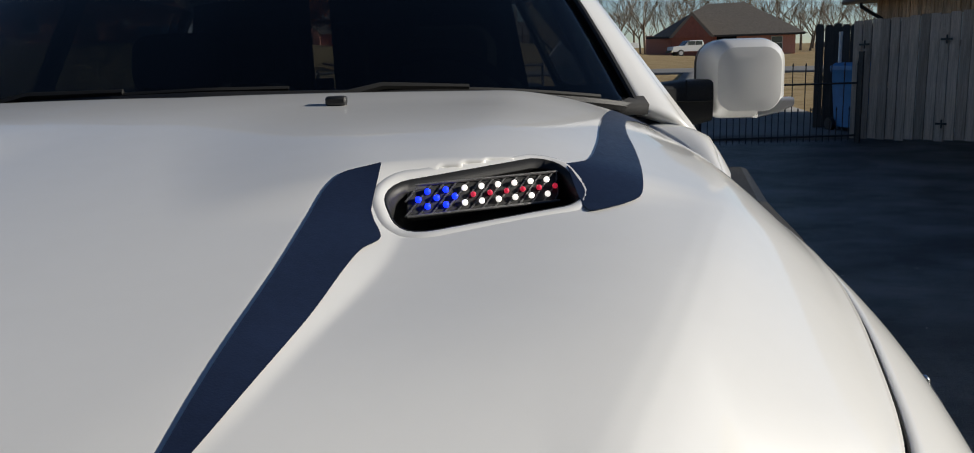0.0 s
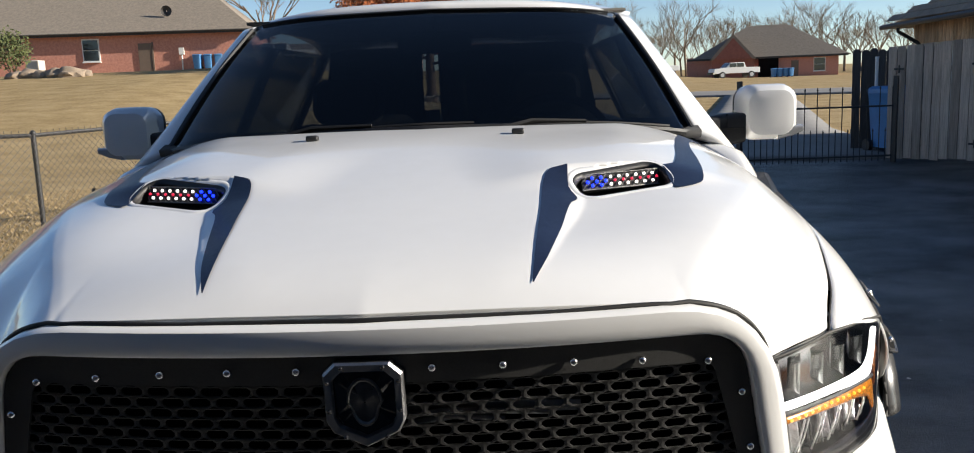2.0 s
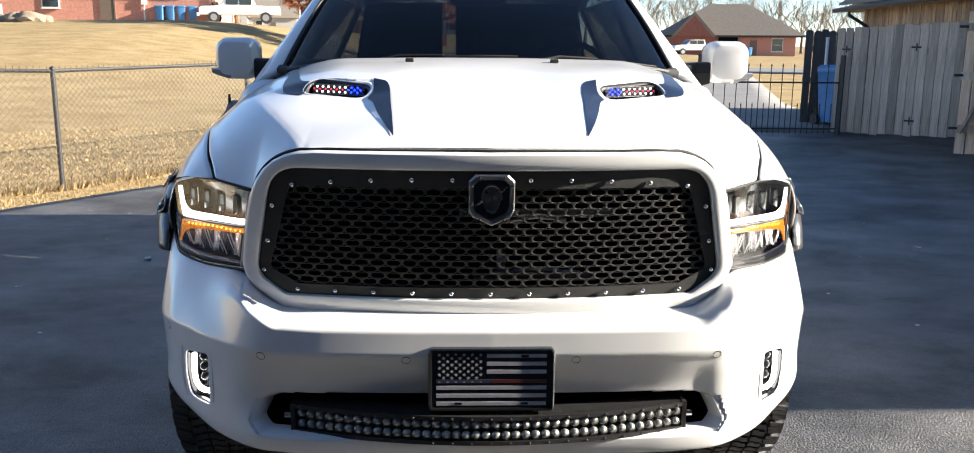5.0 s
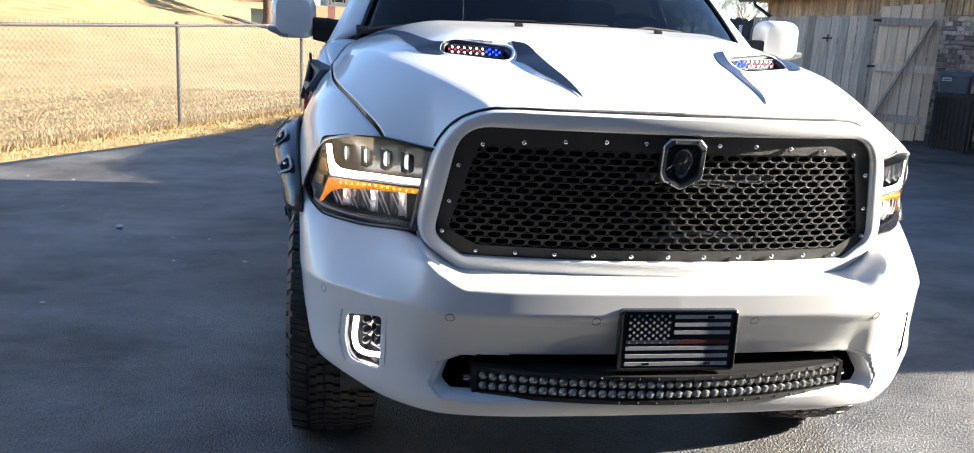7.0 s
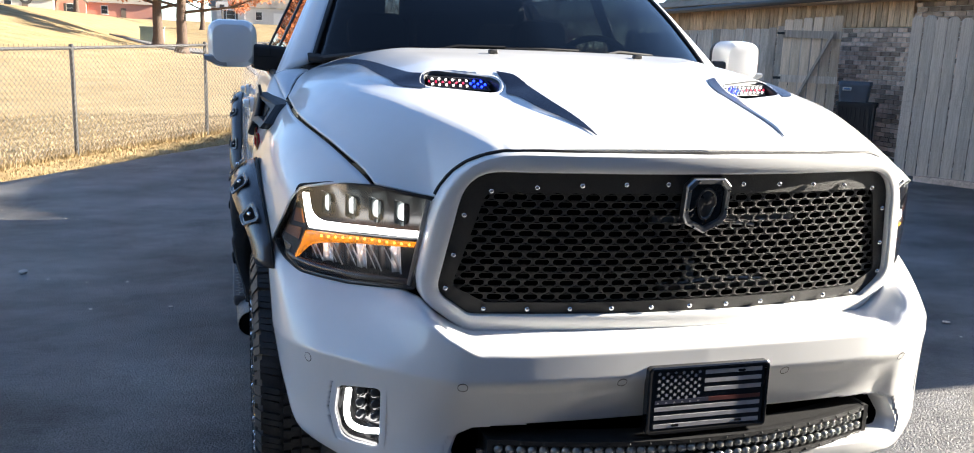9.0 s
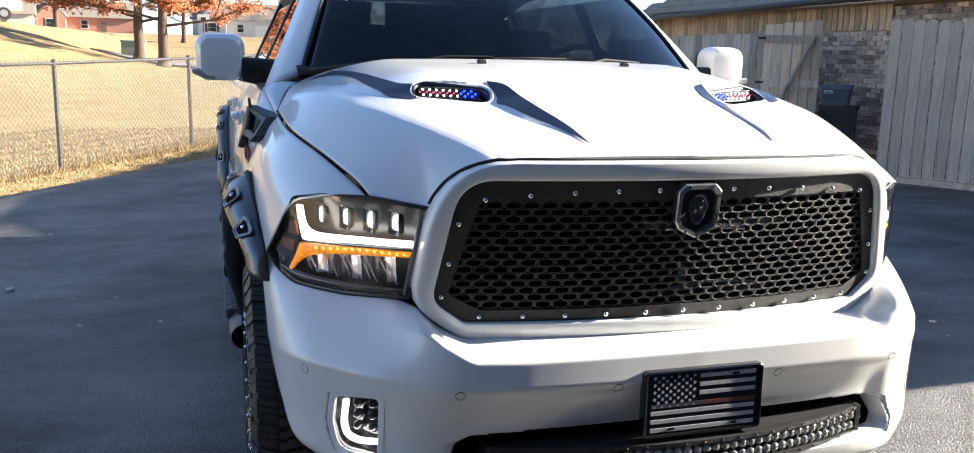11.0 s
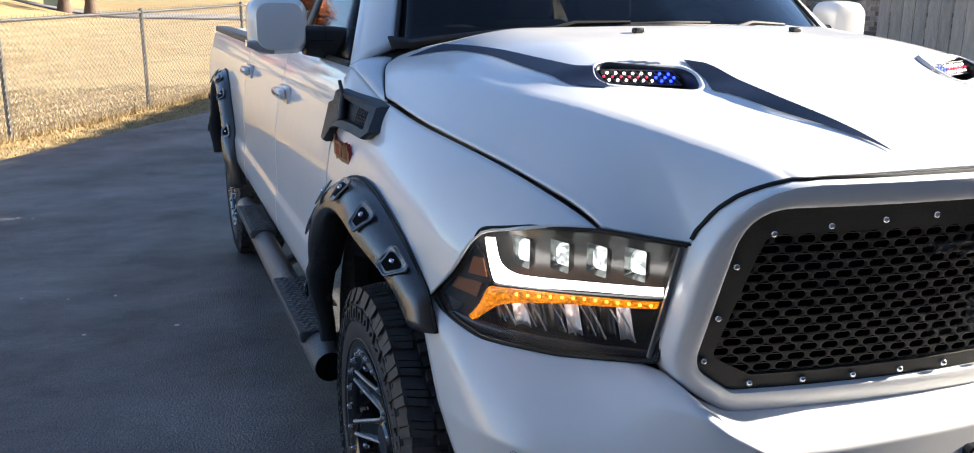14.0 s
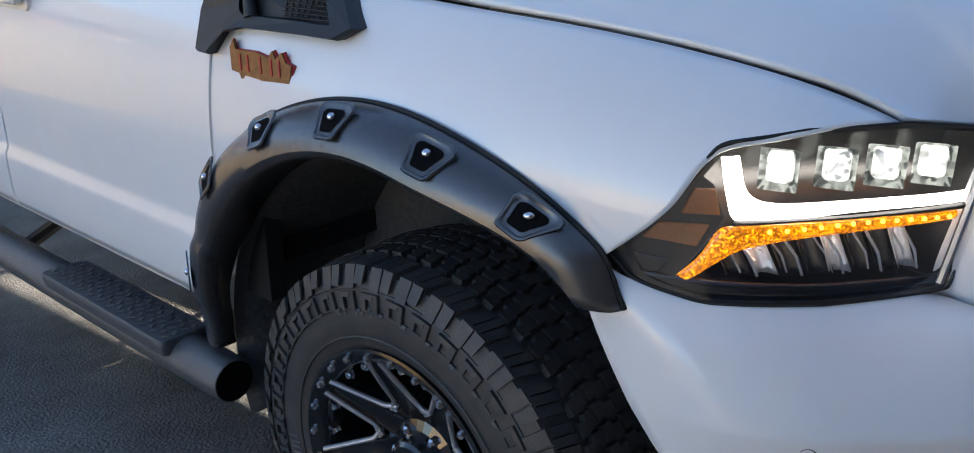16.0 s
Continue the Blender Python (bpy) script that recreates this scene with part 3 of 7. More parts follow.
hood_seal()
bm = loft([ring(PLATE, 0.011, 0.999), ring(PLATE, 0.006, 0.996), ring(MESH, 0.006), ring(MESH, 0.012)], True)
plate = part("grille_plate", bm, GRILLE, truck, "black powder-coated grille border")


def pierced_mesh():
    bm = bmesh.new()
    pw, ph = 0.0418, 0.0172
    hole = [(0.0168, 0.0026), (0.0120, 0.0068), (-0.0120, 0.0068), (-0.0168, 0.0026), (-0.0168, -0.0026), (-0.0120, -0.0068), (0.0120, -0.0068), (0.0168, -0.0026)]
    # each opening sits in a six-sided cell; neighbours share their edges
    for r in range(-10, 11):
        for c in range(-15, 16):
            cx, cz = c * pw + (pw / 2 if r % 2 else 0), 1.108 + r * ph
            if not in_poly(cx, cz, [(0.53, 1.272), (0.59, 1.225), (0.60, 0.99), (0.53, 0.948), (-0.53, 0.948), (-0.60, 0.99), (-0.59, 1.225), (-0.53, 1.272)]):
                continue
            outer = [(pw / 2, ph * 0.30), (pw * 0.30, ph / 2), (-pw * 0.30, ph / 2), (-pw / 2, ph * 0.30), (-pw / 2, -ph * 0.30), (-pw * 0.30, -ph / 2), (pw * 0.30, -ph / 2), (pw / 2, -ph * 0.30)]

            def pt(p, d):
                x, z = cx + p[0], cz + p[1]
                return bm.verts.new((x, grille_y(x, z) + 0.010 + d, z))
            o, i, b = [pt(p, 0.0) for p in outer], [pt(p, 0.0007) for p in hole], [pt(p, 0.004) for p in hole]
            for k in range(8):
                j = (k + 1) % 8
                bm.faces.new((o[k], o[j], i[j], i[k]))
                bm.faces.new((i[k], i[j], b[j], b[k]))
            # the strip that bridges to the row above where cells are shifted by half
            for sx in (-1, 1):
                a1 = pt((sx * pw * 0.30, ph / 2), 0.0)
                a2 = pt((sx * pw / 2, ph * 0.30), 0.0)
                a3 = pt((sx * pw / 2, ph * 0.70), 0.0)
                a4 = pt((sx * pw * 0.7, ph / 2), 0.0)
                bm.faces.new((a1, a2, a4, a3))
    return bm


part("grille_mesh", pierced_mesh(), GRILLE, truck, "black mesh with long oval openings", smooth=False)
# shell behind the mesh, its shade given by the near-black colour
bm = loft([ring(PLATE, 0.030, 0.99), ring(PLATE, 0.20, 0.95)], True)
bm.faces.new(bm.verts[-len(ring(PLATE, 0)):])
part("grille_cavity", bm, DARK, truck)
bm = bmesh.new()
for z, w in ((1.16, 0.40), (0.985, 0.33)):
    box((w, 0.02, 0.018), (0.12, 0.19, z), bm=bm)
box((0.022, 0.02, 0.07), (0.03, 0.18, 1.02), bm=bm)
for z, w in ((1.150, 0.30), (1.140, 0.16), (0.998, 0.24)):
    tube([(0.12 - w / 2, 0.17, z), (0.12, 0.168, z + 0.012), (0.12 + w / 2, 0.172, z + 0.004)], 0.005, 6, bm)
tagged(part("radiator_core", bm, PEWTER, truck, "dull metal radiator core", smooth=False), kind="stuff")


def bolt(x, z):
    y = grille_y(x, z) + 0.004
    bm = loft([[Vector((x + r * math.cos(a), y - d, z + r * math.sin(a))) for a in (k * math.pi / 5 for k in range(10))] for r, d in ((0.0066, 0), (0.0066, 0.0022), (0.0045, 0.0055), (0.0015, 0.0068))], True)
    bm.faces.new(bm.verts[-10:])
    part("bolt", bm, STEEL, plate, "bright steel button bolt")


for k, x in enumerate((0.098, 0.200, 0.303, 0.405, 0.506)):
    for s in (-1, 1):
        bolt(s * x, 1.263 - 0.02 * (x / 0.5) ** 3)
for x in np.linspace(-0.506, 0.506, 11):
    bolt(x, 0.960)
for s in (-1, 1):
    for x, z in ((0.562, 1.185), (0.580, 1.090), (0.594, 1.009)):
        bolt(s * x, z)

RELIEF = material("dark_pewter", (0.10, 0.10, 0.105), 0.4, metal=0.8, vary=0.3, scale=60)
badge = empty("grille_badge", "", "")
badge.parent = truck
SHIELD = [(0.040, 1.279), (0.0575, 1.262), (0.0575, 1.188), (0.048, 1.170), (0.0, 1.147), (-0.048, 1.170), (-0.0575, 1.188), (-0.0575, 1.262), (-0.040, 1.279)]


def shield(scale, back, bm=None):
    return [Vector((x * scale, grille_y(x, z) + back, 1.217 + (z - 1.217) * scale)) for x, z in SHIELD]


bm = loft([shield(1.0, 0.008), shield(1.0, -0.010), shield(0.95, -0.014), shield(0.80, -0.014), shield(0.77, -0.008), shield(0.77, 0.004)], True)
part("badge_frame", bm, PEWTER, badge, "brushed pewter shield frame", smooth=False)
bm = loft([shield(0.78, -0.004), shield(0.2, -0.005)], True)
bm.faces.new(bm.verts[-9:])
part("badge_face", bm, GLOSS, badge, smooth=False)
bm = bmesh.new()
oval = [(0.027 * math.cos(a) * (1.0 if math.sin(a) > -0.2 else 0.80), 1.217 + 0.040 * math.sin(a)) for a in (k * math.pi / 14 for k in range(28))]
loft([[Vector((x * k, grille_y(x, z) - d, 1.217 + (z - 1.217) * k)) for x, z in oval] for k, d in ((1.0, 0.004), (0.97, 0.009), (0.88, 0.010), (0.80, 0.0075), (0.4, 0.0085), (0.05, 0.009))], True, False, bm)
part("badge_relief", bm, RELIEF, badge, "plain dark pewter relief")
for sx in (-1, 1):
    for x, z in ((0.030, 1.272), (0.051, 1.250), (0.051, 1.205), (0.030, 1.164)):
        bm = bmesh.new()
        bmesh.ops.create_uvsphere(bm, u_segments=8, v_segments=5, radius=0.0036)
        bmesh.ops.translate(bm, vec=(sx * x, grille_y(x, z) - 0.0145, z), verts=bm.verts)
        part("badge_screw", bm, GLOSS, badge)

# ---- bumper ----
bumper_ob = empty("front_bumper", "", "")
bumper_ob.parent = truck
OPEN = [(0.618, 0.632), (0.598, 0.690), (0.55, 0.706), (0.36, 0.713), (-0.36, 0.713), (-0.55, 0.706), (-0.598, 0.690), (-0.618, 0.632), (-0.59, 0.606), (0.59, 0.606)]
FOG = [(0.748, 0.783), (0.832, 0.764), (0.839, 0.700), (0.826, 0.640), (0.752, 0.643)]


def bump_keep(c):
    if abs(c.x) < 0.66 and in_poly(c.x / 1.008, 0.660 + (c.z - 0.660) / 1.07, OPEN):
        return False
    return not in_poly(0.795 + (abs(c.x) - 0.795) / 1.22, 0.708 + (c.z - 0.708) / 1.13, FOG)


top_z = pchip([0, 0.53, 0.60, 0.655, 0.70, 0.80, 0.90, 0.945, 0.96], [0.902, 0.902, 0.930, 0.975, 0.986, 0.981, 0.985, 1.012, 1.04])


def bump_top(s):
    """The upper edge of the skin: under the grille surround, then along the lamp."""
    a, sg = abs(s), (1 if s >= 0 else -1)
    x = plan_x(a)
    z = top_z(x)
    w = step(0.60, 0.68, x)
    y = (grille_y(x, z) + 0.022) * (1 - w) + (lamp_y(x) + 0.012 + 0.015 * (1.10 - z)) * w
    return Vector((sg * x, y, z))


# the skin's rear edge leans forward towards the ground
bump_end = pchip([0.55, 0.61, 0.68, 0.76, 0.836], [0.866, 0.897, 0.924, 0.952, 0.970])


def bump_patch(u, v):
    s = 2 * u - 1
    cut = 0.68
    crease = 0.836
    zz = 0.552 + 0.284 * min(v / cut, 1)
    s *= bump_end(zz) if v < cut else 0.970 + 0.032 * (v - cut) / (1 - cut)
    low = 0.06 * step(0.60, 0.93, abs(s)) ** 1.5
    if v < cut:
        k = v / cut
        z = 0.552 + (crease - 0.552) * k
        p = bumper(s, z)
        p.z += low * (1 - k) ** 2
        return p
    k = (v - cut) / (1 - cut)
    a, e = bumper(s, crease), bump_top(s)
    q = step(0.52, 0.74, abs(s))
    # across the front: an upright band, then a tight bend on to the narrow ledge under the grille
    b = a.lerp(e, 0.035)
    b.z = e.z - 0.016
    if k < 0.55:
        front = a.lerp(b, k / 0.55)
    else:
        w, bend = (k - 0.55) / 0.45, Vector((b.x, b.y + 0.002, e.z))
        front = b * (1 - w) ** 2 + bend * 2 * w * (1 - w) + e * w * w
    m = a.lerp(e, 0.42) + Vector((0, 0, 0.22 * (e.z - a.z)))
    return front.lerp(a * (1 - k) ** 2 + m * 2 * k * (1 - k) + e * k * k, q)


part("bumper_skin", sheet(bump_patch, 300, 130, keep=bump_keep), WHITE, bumper_ob, thick=0.006)


def near_s(x):
    lo, hi = 0.0, 1.0
    for _ in range(30):
        m = (lo + hi) / 2
        lo, hi = (m, hi) if plan_x(m) < x else (lo, m)
    return lo


def on_bumper(x, z, out=0.0):
    p = bumper(math.copysign(near_s(abs(x)), x), z)
    return p + Vector((math.copysign(0.5 * out * step(0.5, 0.85, abs(x)) * 1.6, x), -out, 0))


# white lip that turns into the lower opening
outl = dense(round_poly([(x, z, 0.02) for x, z in OPEN], 4), 0.03)
ringA = [on_bumper(x, z, 0.0035) + Vector((0, -0.0005, 0)) for x, z in [(x * 1.034, 0.660 + (z - 0.660) * 1.24) for x, z in outl]]
ringA2 = [on_bumper(x * 1.006, 0.660 + (z - 0.660) * 1.06, 0.0030) for x, z in outl]
ringB = [on_bumper(x * 0.99, 0.660 + (z - 0.660) * 0.95) + Vector((0, 0.008, 0)) for x, z in outl]
ringC = [on_bumper(x * 0.965, 0.660 + (z - 0.660) * 0.86) + Vector((0, 0.045, 0)) for x, z in outl]
part("opening_lip", loft([ringA, ringA2, ringB, ringC], True), WHITE, bumper_ob)
# lining of the lower opening, with its shade put into the colour
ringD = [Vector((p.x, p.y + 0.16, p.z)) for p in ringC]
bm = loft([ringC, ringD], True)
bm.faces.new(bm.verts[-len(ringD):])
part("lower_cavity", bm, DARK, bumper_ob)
bm = bmesh.new()
tube([bumper(s, 0.548) + Vector((0, 0.015, -0.004)) for s in np.linspace(-0.62, 0.62, 60)], 0.008, 6, bm)
part("lower_valance", bm, BLACK, bumper_ob)
for x, z in ((0.214, 0.820), (0.582, 0.821), (0.893, 0.816)):
    for s in (-1, 1):
        c = on_bumper(s * x, z)
        a = (on_bumper(s * (x + 0.005), z) - c).normalized()
        b = (on_bumper(s * x, z + 0.006) - on_bumper(s * x, z - 0.006)).normalized()
        nrm = a.cross(b)
        nrm = nrm if nrm.y < 0 else -nrm
        c += nrm * 0.0048
        sensor = part("parking_sensor", loft([[c + nrm * d + r * (math.cos(t) * a + math.sin(t) * b) for t in (k * math.pi / 8 for k in range(16))] for r, d in ((0.0098, -0.001), (0.0098, 0.0006), (0.006, 0.0010), (0.0005, 0.0011))], True), WHITE, truck)
        bm = bmesh.new()
        pts = [c + nrm * 0.0006 + 0.0112 * (math.cos(t) * a + math.sin(t) * b) for t in (k * math.pi / 10 for k in range(21))]
        tube(pts, 0.0010, 5, bm)
        part("sensor_ring", bm, SEAM, sensor)


def fog_lamp(s):
    def at(x, z, back):
        return on_bumper(s * x, z) + Vector((-s * 0.55 * back, back * 0.8, 0))
    corners = [(x, z, r) for (x, z), r in zip(FOG, (0.010, 0.022, 0.05, 0.03, 0.012))]
    outl = round_poly(corners, 5)
    cx, cz = 0.795, 0.708
    def rg(k, back):
        return [at(cx + (x - cx) * k, cz + (z - cz) * k, back) for x, z in outl]
    bm = loft([rg(1.06, -0.0015), rg(1.03, -0.002), rg(0.98, 0.004), rg(0.93, 0.040)], True)
    bm.faces.new(bm.verts[-len(outl):])
    lamp = part("fog_lamp", bm, GLOSS, truck, "fog lamp with a lit white corner strip")
    part("fog_bezel", loft([rg(1.36, 0.002), rg(1.32, -0.0060), rg(1.12, -0.0074), rg(1.045, -0.0062), rg(1.02, 0.004)], True), WHITE, lamp)
    # lit strip down the outer side and along the bottom
    way = two([0, 0.4, 0.62, 0.72, 0.80, 1], [0.820, 0.826, 0.823, 0.815, 0.798, 0.756], [0.757, 0.702, 0.680, 0.668, 0.664, 0.673])
    strip = [way(t) for t in np.linspace(0, 1, 30)]
    bm = bmesh.new()
    tube([at(x - 0.004, z, 0.008) for x, z in strip], 0.0075, 8, bm)
    part("light_strip", bm, LED_WHITE, lamp)
    for i, (x, z) in enumerate(((0.768, 0.757), (0.798, 0.752), (0.768, 0.727), (0.799, 0.722), (0.768, 0.697), (0.799, 0.692))):
        c = at(x, z, 0.026)
        bm = bmesh.new()
        bmesh.ops.create_uvsphere(bm, u_segments=14, v_segments=8, radius=0.0135)
        bmesh.ops.scale(bm, vec=(1, 0.5, 1), verts=bm.verts)
        bmesh.ops.translate(bm, vec=c, verts=bm.verts)
        part("lens_bead", bm, SMOKEBEAD, lamp)


SMOKEBEAD = material("dark_lens_bead", (0.03, 0.033, 0.04), 0.05, coat=1.0)
mirrored(fog_lamp)

# number-plate sized panel with a subdued striped banner
plate_ob = empty("front_plate", "", "")
plate_ob.parent = truck
PL_Y = -0.012


def flat(x, z, d):
    return Vector((x, PL_Y - d + 0.02 * (z - 0.77), z))


bm = loft([[flat(x, 0.773 + z, d) for x, z in rounded(w, h, r, 5)] for w, h, r, d in ((0.316, 0.164, 0.012, -0.012), (0.316, 0.164, 0.012, 0.008), (0.310, 0.158, 0.010, 0.011), (0.300, 0.148, 0.008, 0.010), (0.298, 0.146, 0.006, 0.006))], True)
bm.faces.new(bm.verts[:24])
part("plate_frame", bm, GLOSS, plate_ob, "glossy black plate frame")
bm = slab([flat(x, 0.773 + z, 0.005) for x, z in rounded(0.299, 0.147, 0.005)], 0.004, (0, 1, 0))
part("plate_panel", bm, GLOSS, plate_ob, smooth=False)
for i in range(7):
    z = 0.836 - 0.0209 * i
    x0, x1 = (-0.012 if i < 4 else -0.138), 0.138
    if i == 3:
        part("banner_stripe", box((0.138, 0.0016, 0.0095), flat(-0.069, z - 0.004, 0.0062)), BLUELINE, plate_ob, "dim blue stripe", smooth=False)
        part("banner_stripe", box((0.138, 0.0016, 0.0095), flat(0.0695, z - 0.004, 0.0062)), REDLINE, plate_ob, "dim red stripe", smooth=False)
        continue
    part("banner_stripe", box((x1 - x0, 0.0016, 0.0098), flat((x0 + x1) / 2, z, 0.0062)), STARWHITE, plate_ob, smooth=False)


def star(x, z, r):
    pts = [flat(x + rr * math.sin(a), z + rr * math.cos(a), 0.0056) for rr, a in ((r if k % 2 == 0 else r * 0.42, k * math.pi / 5) for k in range(10))]
    return slab(pts, 0.0014, (0, -1, 0))


for row in range(9):
    n = 6 if row % 2 == 0 else 5
    for k in range(n):
        x = -0.130 + 0.0206 * k + (0 if row % 2 == 0 else 0.0103)
        part("banner_star", star(x, 0.838 - 0.0086 * row, 0.0050), STARWHITE, plate_ob, smooth=False)
for x, z in ((-0.083, 0.835), (0.083, 0.835), (-0.083, 0.711), (0.083, 0.711)):
    part("plate_screw", slab([flat(x + a, z + b, 0.0066) for a, b in stadium(0.020, 0.006, 4)], 0.001, (0, -1, 0)), GLOSS, plate_ob, smooth=False)

# curved double-row light bar in the lower opening
bar = empty("light_bar", "", "")
bar.parent = truck


def bar_y(x):
    return -0.032 + 0.34 * x * x


def bar_box(x0, x1, z0, z1, d0, d1, n=40, bm=None):
    bm = bm or bmesh.new()
    rings = []
    for x in np.linspace(x0, x1, n):
        y = bar_y(x)
        rings.append([Vector((x, y + d, z)) for d, z in ((d0, z0), (d0, z1), (d1, z1), (d1, z0))])
    return loft(rings, True, True, bm)


part("bar_housing", bar_box(-0.508, 0.508, 0.604, 0.681, 0.010, 0.07), BLACK, bar, "finned black housing", smooth=False)
part("bar_bezel", bar_box(-0.508, 0.508, 0.670, 0.681, -0.004, 0.012), BLACK, bar, smooth=False)
part("bar_bezel", bar_box(-0.508, 0.508, 0.604, 0.615, -0.004, 0.012), BLACK, bar, smooth=False)
for s in (-1, 1):
    part("bar_end", box((0.012, 0.078, 0.080), (s * 0.510, bar_y(0.51) + 0.033, 0.6425)), BLACK, bar, smooth=False)
    bm = tube([(s * 0.516, bar_y(0.51) + 0.02, 0.642), (s * 0.536, bar_y(0.51) + 0.02, 0.642)], 0.008, 8)
    part("mount_bolt", bm, STEEL, bar)
BARLENS = material("clear_bar_lens", (0.42, 0.42, 0.40), 0.14, metal=0.4, vary=0.5, scale=150, coat=1.0)
cup = bmesh.new()
loft([[Vector((r * math.cos(a), -d, r * math.sin(a))) for a in (k * math.pi / 6 for k in range(12))] for r, d in ((0.0122, 0.002), (0.0118, 0.006), (0.0095, 0.0085), (0.0088, 0.006), (0.006, 0.0095), (0.0005, 0.0108))], True, False, cup)
cup_ob = part("bar_lens", cup, BARLENS, bar, "round clear lamp lens")
cup_ob.location = (-0.4875, bar_y(-0.4875) + 0.007, 0.6285)
for row in range(2):
    for k in range(40):
        if row == 0 and k == 0:
            continue
        x = -0.4875 + 0.025 * k
        ob = new("bar_lens", cup_ob.data)
        ob.parent = bar
        ob.location = (x, bar_y(x) + 0.007, 0.6285 + 0.028 * row)
for k in range(21):
    for z in (0.6755, 0.6095):
        x = -0.49 + 0.049 * k
        bm = bmesh.new()
        bmesh.ops.create_uvsphere(bm, u_segments=6, v_segments=4, radius=0.003)
        bmesh.ops.translate(bm, vec=(x, bar_y(x) - 0.005, z), verts=bm.verts)
        part("bezel_screw", bm, BLACK, bar)

# ---- headlamps ----
LAMP = [(0.618, 1.213, 0.006), (0.746, 1.229, 0.02), (0.840, 1.224, 0.04), (0.903, 1.207, 0.02), (0.952, 1.049, 0.012), (0.940, 1.010, 0.03), (0.905, 0.990, 0.04), (0.80, 0.987, 0.05), (0.660, 0.997, 0.006)]


def headlamp(s):
    outl = dense(round_poly(LAMP, 5), 0.02)
    cx, cz = 0.79, 1.09

    def rg(k, back, dz=0.0):
        return [lamp_point(s * (cx + (x - cx) * k), cz + (z - cz) * k + dz, back) for x, z in outl]
    lamp = empty("headlamp", "", "")
    lamp.parent = truck
    bm = loft([rg(1.012, 0.012), rg(1.0, 0.003), rg(0.965, 0.004), rg(0.94, 0.040), rg(0.90, 0.075)], True)
    bm.faces.new(bm.verts[-len(outl):])
    part("lamp_housing", bm, LAMPBLACK, lamp, "gloss black lamp housing")

    def patch(u, v):
        # cover: strips between the lower and upper edge of the outline
        x = 0.626 + (0.947 - 0.626) * u
        zs = []
        for i in range(len(outl)):
            (x0, z0), (x1, z1) = outl[i], outl[(i + 1) % len(outl)]
            if (x0 - x) * (x1 - x) <= 0 and x0 != x1:
                zs.append(z0 + (z1 - z0) * (x - x0) / (x1 - x0))
        lo, hi = min(zs), max(zs)
        return lamp_point(s * x, lo + (hi - lo) * v, -0.002 - 0.016 * (1 - (2 * v - 1) ** 2) * (1 - abs(2 * u - 1) ** 5))
    part("lamp_cover", sheet(patch, 40, 24), LENS, lamp, "clear lens cover").visible_shadow = False

    def bead(way, r, mat, name, back, n=40, flatten=1.0):
        bm = bmesh.new()
        pts = [lamp_point(s * x, z, back) for x, z in (way(t) for t in np.linspace(0, 1, n))]
        tube(pts, r, 8, bm)
        return part(name, bm, mat, lamp)

    def strip(lo, hi, mat, name, back, n=40, wide=3, depth=0.010, label=""):
        def fn(u, v):
            a, b = lo(v), hi(v)
            return lamp_point(s * (a[0] + (b[0] - a[0]) * u), a[1] + (b[1] - a[1]) * u, back - 0.004 * (1 - abs(2 * u - 1) ** 3))
        return part(name, sheet(fn, wide, n), mat, lamp, label, thick=0.006)
    # running light: an L, down the outer side and along the middle
    strip(two([0, .22, .34, .42, .7, 1], [0.9005, 0.894, 0.886, 0.868, 0.774, 0.655], [1.187, 1.135, 1.104, 1.102, 1.113, 1.117]),
          two([0, .22, .34, .42, .7, 1], [0.888, 0.880, 0.868, 0.850, 0.774, 0.655], [1.190, 1.145, 1.131, 1.127, 1.130, 1.133]), LED_WHITE, "running_light", 0.010, label="lit white running light")
    strip(two([0, .14, .26, .5, 1], [0.912, 0.897, 0.876, 0.80, 0.662], [1.015, 1.040, 1.063, 1.081, 1.092]),
          two([0, .14, .26, .5, 1], [0.919, 0.907, 0.892, 0.80, 0.660], [1.021, 1.052, 1.0945, 1.101, 1.106]), AMBER, "indicator_strip", 0.012, wide=6, label="lit amber indicator strip")
    # row of lamps glowing in the strip
    for i in range(13):
        x = 0.672 + 0.0155 * i
        bm = bmesh.new()
        bmesh.ops.create_icosphere(bm, subdivisions=1, radius=0.0034)
        bmesh.ops.translate(bm, vec=lamp_point(s * x, 1.0985 - 0.010 * step(0.76, 0.87, x), 0.007), verts=bm.verts)
        part("indicator_led", bm, LED_AMBER, lamp)
    # bead of dark trim between them
    strip(two([0, .3, 1], [0.888, 0.82, 0.655], [1.096, 1.102, 1.107]), two([0, .3, 1], [0.888, 0.82, 0.655], [1.104, 1.108, 1.117]), BLACK, "trim_bead", 0.008)
    # four projectors in dark bays
    for i, (x, z) in enumerate(((0.851, 1.170), (0.799, 1.171), (0.748, 1.171), (0.695, 1.170))):
        ctr = lamp_point(s * x, z, 0.020)
        across = (lamp_point(s * (x + 0.01), z, 0.03) - ctr).normalized()
        nrm = across.cross(Vector((0, 0, 1)))
        nrm = nrm if nrm.y < 0 else -nrm

        def rr(w, h, d, r=0.006):
            return [ctr + across * a + Vector((0, 0, 1)) * b + nrm * d for a, b in rounded(w, h, r, 4)]
